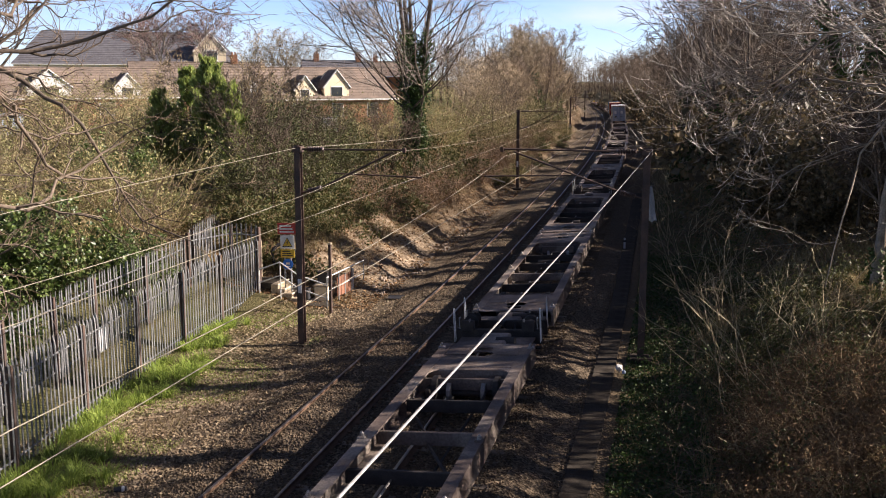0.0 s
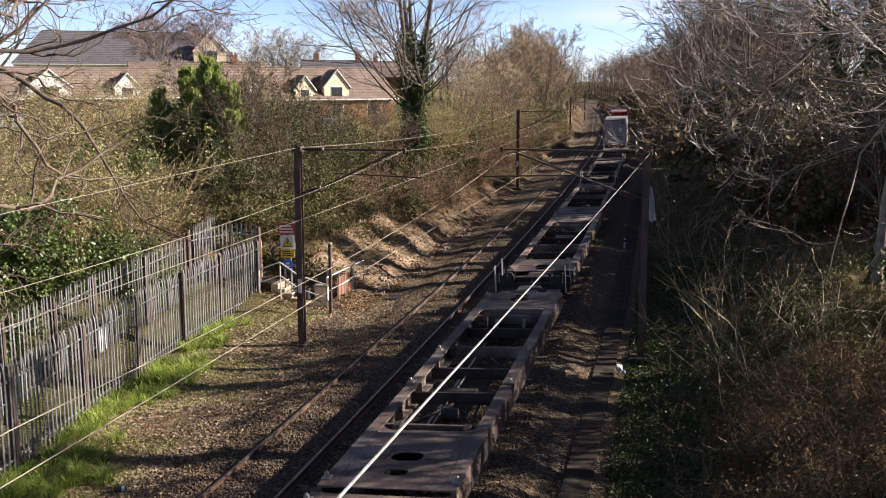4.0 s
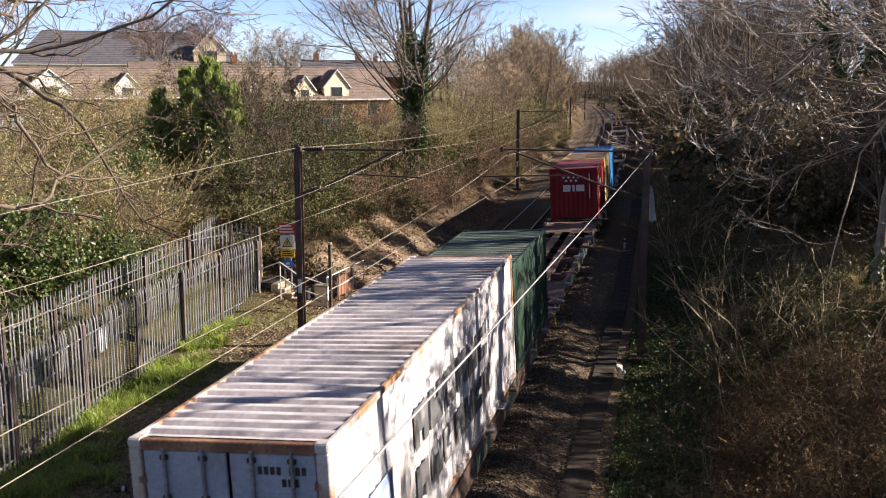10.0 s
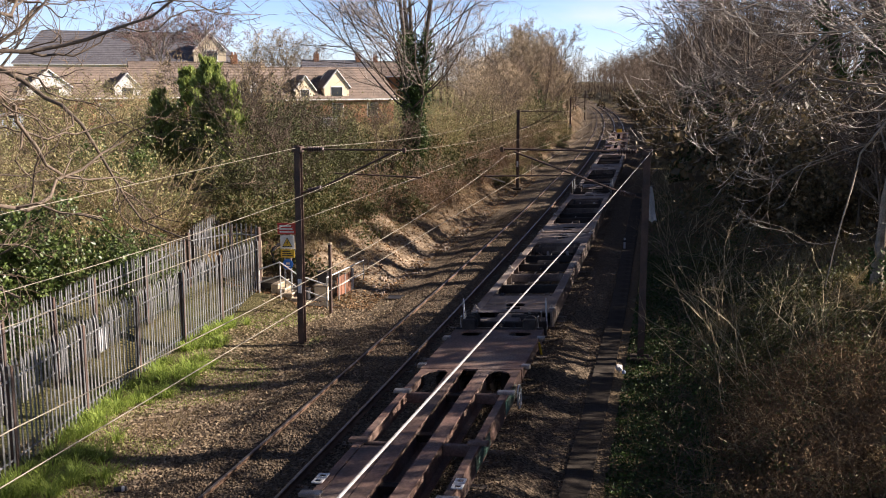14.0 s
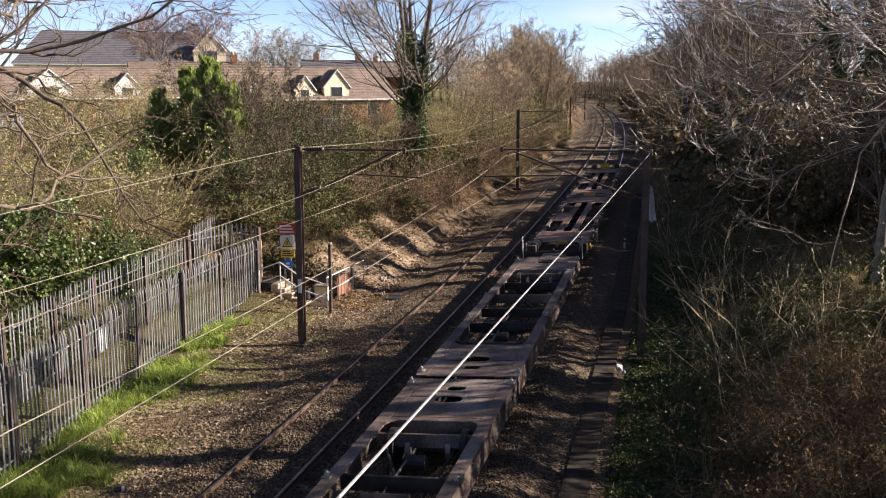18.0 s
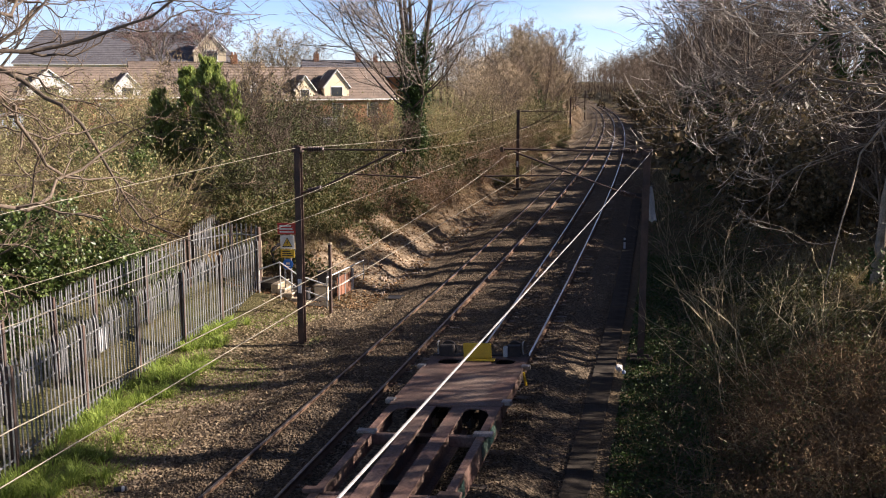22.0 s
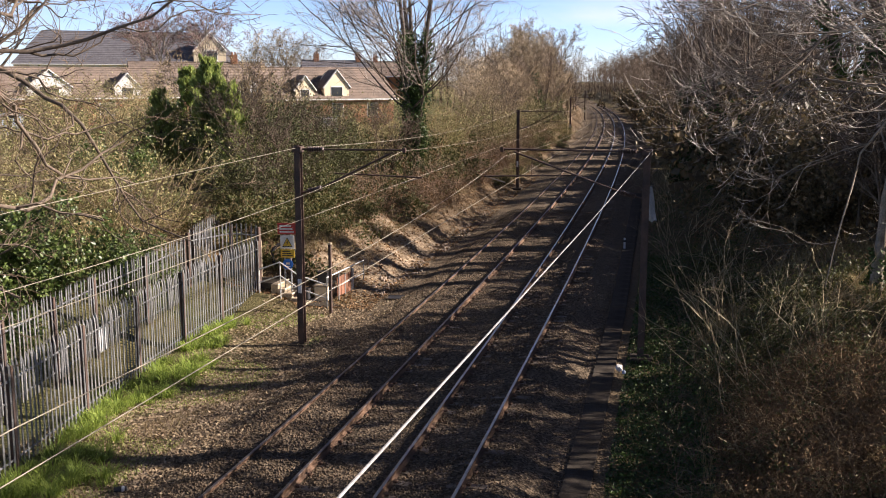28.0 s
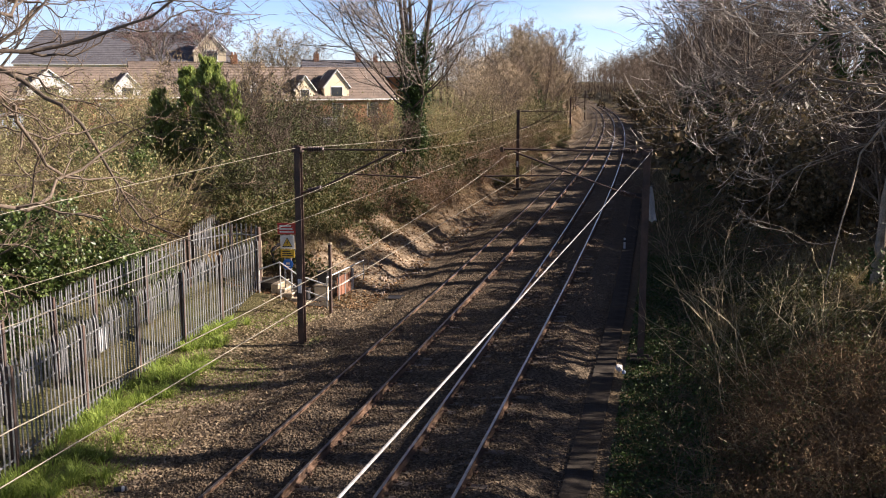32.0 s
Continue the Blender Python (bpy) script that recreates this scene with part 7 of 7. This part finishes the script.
def far_woods():
    """Distant woodland past the bend, joined as one."""
    g = Growth(71)
    r = g.r
    n = 820
    y = 160 + 420 * r.uniform(0, 1, n) ** 1.2
    side = r.uniform(0, 1, n)
    d = np.where(side < 0.5, r.uniform(-32, -9, n), r.uniform(6.5, 45, n))
    y[:230], d[:230], side[:230] = r.uniform(390, 560, 230), r.uniform(5, 80, 230), 1.0
    x = np.interp(y, LINE_Y, LINE_X) + d
    z = height(x, y)
    hgt = np.where(side < 0.5, r.uniform(8, 13, n), r.uniform(10, 16, n))
    base = np.stack([x, y, z - 0.3], 1)
    P, D, R = g.grow(base, np.tile([0, 0, 1.0], (n, 1)) + r.normal(0, 0.06, (n, 3)), hgt, np.full(n, 0.14), 4, 0.06)
    g.add(P, R, 3)
    b, w, ln, rad = g.fork(P, D, R, 9, 0.1, 0.8, 0.45, 0.5, hgt)
    P1, D1, R1 = g.grow(b, w, ln, np.maximum(rad, 0.035), 3, 0.15, 0.05)
    g.add(P1, R1, 3)
    b, w, ln2, rad = g.fork(P1, D1, R1, 6, 0.15, 0.8, 0.55, 0.6, ln)
    P2, D2, R2 = g.grow(b, w, ln2, np.full(len(b), 0.04), 1, 0.2, 0.03)
    g.add(P2, R2, 3)
    ob = g.mesh("far_wood", "twig")
    tagged(ob, "hazy brown leafless wood beyond the bend", "woodland", kind="stuff")


far_woods()


def ground_cover():
    r = np.random.RandomState(81)

    def band(n, y0, y1, d0, d1, power=1.0):
        y = y0 + (y1 - y0) * r.uniform(0, 1, n) ** power
        d = r.uniform(d0, d1, n)
        x = np.interp(y, LINE_Y, LINE_X) + d
        return x, y, height(x, y)

    # green tussocks along the front fence, each a fountain of arching blades
    centres = []
    for cy, off in np.stack([12.5 + 19 * r.uniform(0, 1, 330) ** 1.25, r.uniform(0.0, 2.3, 330)], 1):
        if off > (2.3 if cy < 18 else 1.7 if cy < 27 else 1.2):
            continue
        fx = float(np.interp(cy, [q[1] for q in front], [q[0] for q in front])) + off
        if wavy(np.array([fx * 2.4]), np.array([cy * 2.4]), 38)[0] < (-0.75 if off < 0.7 else -0.2):
            continue
        centres.append((fx, cy))
    tussocks("verge_grass", np.array(centres), 64, 0.32, "grass", 82, "bright green arching grass tussocks along the fence foot")
    x, y, z = band(26000, 15, 33, -9.8, -6.2)
    k = wavy(x * 1.4, y * 1.4, 39) > 0.02
    blades("moss", np.stack([x, y], 1)[k], 0.07, "grass", 94, "low yellow-green moss and grass on the cess")
    x, y, z = band(14000, 14, 36, -9.6, -6.6)
    k = wavy(x * 2.2, y * 2.2, 31) > 0.05
    blades("dry_grass", np.stack([x, y], 1)[k], 0.10, "grass_dry", 83, "short dry grass and moss on the cess")
    x, y, z = band(34000, 36, 115, -15, -8.2, 1.5)
    k = wavy(x * 1.3, y * 1.3, 32) > np.where((y < 58) & (x > -11.5), 0.22, -0.12)
    blades("bank_grass", np.stack([x, y], 1)[k], 0.34, "grass_dry", 84, "dry straw-coloured grass on the bank")
    x, y, z = band(30000, 9, 42, 5.4, 12, 1.6)
    blades("shade_grass", np.stack([x, y], 1), 0.36, "grass_dry", 85, "straggling dry grass on the shaded bank")
    x, y, z = band(420, 12, 34, 5.6, 10.5, 1.2)
    k = wavy(x * 0.8, y * 0.8, 43) > 0.0
    tussocks("long_grass", np.stack([x, y], 1)[k], 46, 0.62, "grass_dry", 95, "long pale dry grass arching out of the shaded bank")
    # dead leaves
    x, y, z = band(16000, 34, 90, -13, -6.0, 1.4)
    tagged(leaves("leaf_litter", np.stack([x, y, z + 0.02], 1), 0.09, "dry", 86, up=2.0), "dead brown leaves on the sandy bank", "leaf litter", kind="stuff")
    x, y, z = band(11000, 9, 60, 6.0, 14, 1.3)
    tagged(leaves("leaf_litter", np.stack([x, y, z + 0.03], 1), 0.10, "dry", 87, up=1.5), "dead leaves on the shaded bank", "leaf litter", kind="stuff")
    x, y, z = band(20000, 12, 36, -9.8, -5.0)
    tagged(leaves("leaf_litter", np.stack([x, y, z + 0.015], 1), 0.06, "dry_pale", 88, up=2.0), "pale dead leaves on the cess", "leaf litter", kind="stuff")
    # russet bracken and long dry grass at the foot of the shaded bank
    x, y, z = band(90000, 11, 23, 5.6, 12.5, 1.2)
    k = wavy(x * 1.6, y * 1.6, 37) > -0.1
    p = np.stack([x[k], y[k], z[k] + r.uniform(0.03, 0.5, k.sum())], 1)
    tagged(leaves("bracken", p, 0.022, "bracken", 93, up=0.6, long=3.6), "collapsed russet bracken on the shaded bank", "undergrowth", kind="stuff")
    # low ivy and bramble
    x, y, z = band(52000, 9, 75, 3.5, 15, 1.3)
    k = wavy(x * 0.9, y * 0.9, 33) > np.where((y < 22) & (x > 6.5), 0.35, np.where(x < 7, -0.7, -0.2))
    n = k.sum()
    p = np.stack([x[k], y[k], z[k] + r.uniform(0.03, 0.55, n) * (0.5 + 0.5 * np.clip(wavy(x[k], y[k], 34) * 2 + 0.6, 0, 1))], 1)
    x, y, z = band(40000, 10, 48, 3.45, 6.6, 1.2)
    p = np.concatenate([p, np.stack([x, y, z + r.uniform(0.01, 0.09, len(x))], 1)])
    tagged(leaves("ivy_carpet", p, 0.055, "ivy", 89, up=0.8), "dark ivy and bramble carpet on the shaded bank", "undergrowth", kind="stuff")
    x, y, z = band(44000, 36, 140, -16, -8.3, 1.5)
    k = wavy(x * 0.9, y * 0.9, 35) > -0.05
    n = k.sum()
    p = np.stack([x[k], y[k], z[k] + r.uniform(0.03, 0.7, n)], 1)
    tagged(leaves("bramble_carpet", p, 0.11, "bramble", 90, up=0.6), "olive bramble leaves over the bank", "undergrowth", kind="stuff")
    for nm, seed, m, args, label in (("bramble_stems", 91, "twig_tan", (1400, 36, 140, -16, -7.6, 1.5), "arching dry bramble stems on the bank"), ("bramble_stems", 92, "twig", (1500, 10, 60, 4.4, 13, 1.5), "arching bramble stems on the shaded bank")):
        x, y, z = band(*args)
        g = Growth(seed)
        n = len(x)
        way = np.stack([g.r.normal(0, 0.7, n), g.r.normal(0, 0.7, n), g.r.uniform(0.4, 1.4, n)], 1)
        P, D, R = g.grow(np.stack([x, y, z - 0.05], 1), way, g.r.uniform(0.7, 2.2, n), np.full(n, 0.008), 6, 0.15, -0.16)
        g.add(P, R, 3)
        b, w, l2, rad = g.fork(P, D, R, 3, 0.2, 0.8, 0.4, 0.7, np.full(n, 1.4))
        P2, D2, R2 = g.grow(b, w, l2, np.full(len(b), 0.006), 3, 0.2, -0.08)
        g.add(P2, R2, 3)
        tagged(g.mesh(nm, m), label, "undergrowth", kind="stuff")


def tussocks(name, xy, per, high, material, seed, label):
    """Grass in tufts: every blade rises from its tuft and arches outwards in three pieces."""
    r = np.random.RandomState(seed)
    c = np.repeat(xy, per, 0)
    n = len(c)
    size = np.repeat(r.uniform(0.55, 1.25, len(xy)), per)
    a = r.uniform(0, math.tau, n)
    out = np.stack([np.cos(a), np.sin(a), 0 * a], 1)
    c = c + out[:, :2] * (np.abs(r.normal(0, 0.12, n)) * size)[:, None]
    p = np.stack([c[:, 0], c[:, 1], height(c[:, 0], c[:, 1]) - 0.01], 1)
    h = high * size * r.uniform(0.5, 1.2, n)
    reach = h * r.uniform(0.5, 1.5, n)
    side = np.stack([-np.sin(a), np.cos(a), 0 * a], 1) * 0.008
    up = np.array([0, 0, 1.0])
    rise = [(0.0, 0.0), (0.25, 0.62), (0.62, 0.86), (1.0, 0.62)]
    q = [p + out * (reach * f)[:, None] + up * (h * g)[:, None] for f, g in rise]
    v = np.stack([q[0] - side, q[0] + side, q[1] - side, q[1] + side, q[2] - side * 0.7, q[2] + side * 0.7, q[3]], 1).reshape(-1, 3)
    i = 7 * np.arange(n)[:, None]
    f = np.concatenate([i + np.array(t) for t in ((0, 1, 3), (0, 3, 2), (2, 3, 5), (2, 5, 4), (4, 5, 6))], 1).reshape(-1, 3)
    return tagged(mesh_ob(name, v, f, material), label, "grass", kind="stuff")


def blades(name, xy, high, material, seed, label):
    """Grass: a bent two-piece blade at every place."""
    r = np.random.RandomState(seed)
    n = len(xy)
    z = height(xy[:, 0], xy[:, 1])
    p = np.stack([xy[:, 0], xy[:, 1], z - 0.01], 1)
    a = r.uniform(0, math.tau, n)
    h = high * r.uniform(0.45, 1.3, n)
    lean = np.stack([np.cos(a), np.sin(a), 0 * a], 1)
    side = np.stack([-np.sin(a), np.cos(a), 0 * a], 1) * (0.004 + 0.010 * high)
    up = np.array([0, 0, 1.0])
    m1 = p + lean * (h * 0.18)[:, None] + up * (h * 0.6)[:, None]
    tip = p + lean * (h * r.uniform(0.35, 0.8, n))[:, None] + up * (h * 0.92)[:, None]
    v = np.stack([p - side, p + side, m1 + side * 0.8, m1 - side * 0.8, tip], 1).reshape(-1, 3)
    i = 5 * np.arange(n)[:, None]
    f = np.concatenate([i + np.array(t) for t in ((0, 1, 2), (0, 2, 3), (3, 2, 4))], 1).reshape(-1, 3)
    return tagged(mesh_ob(name, v, f, material), label, "grass", kind="stuff")


ground_cover()


motions()
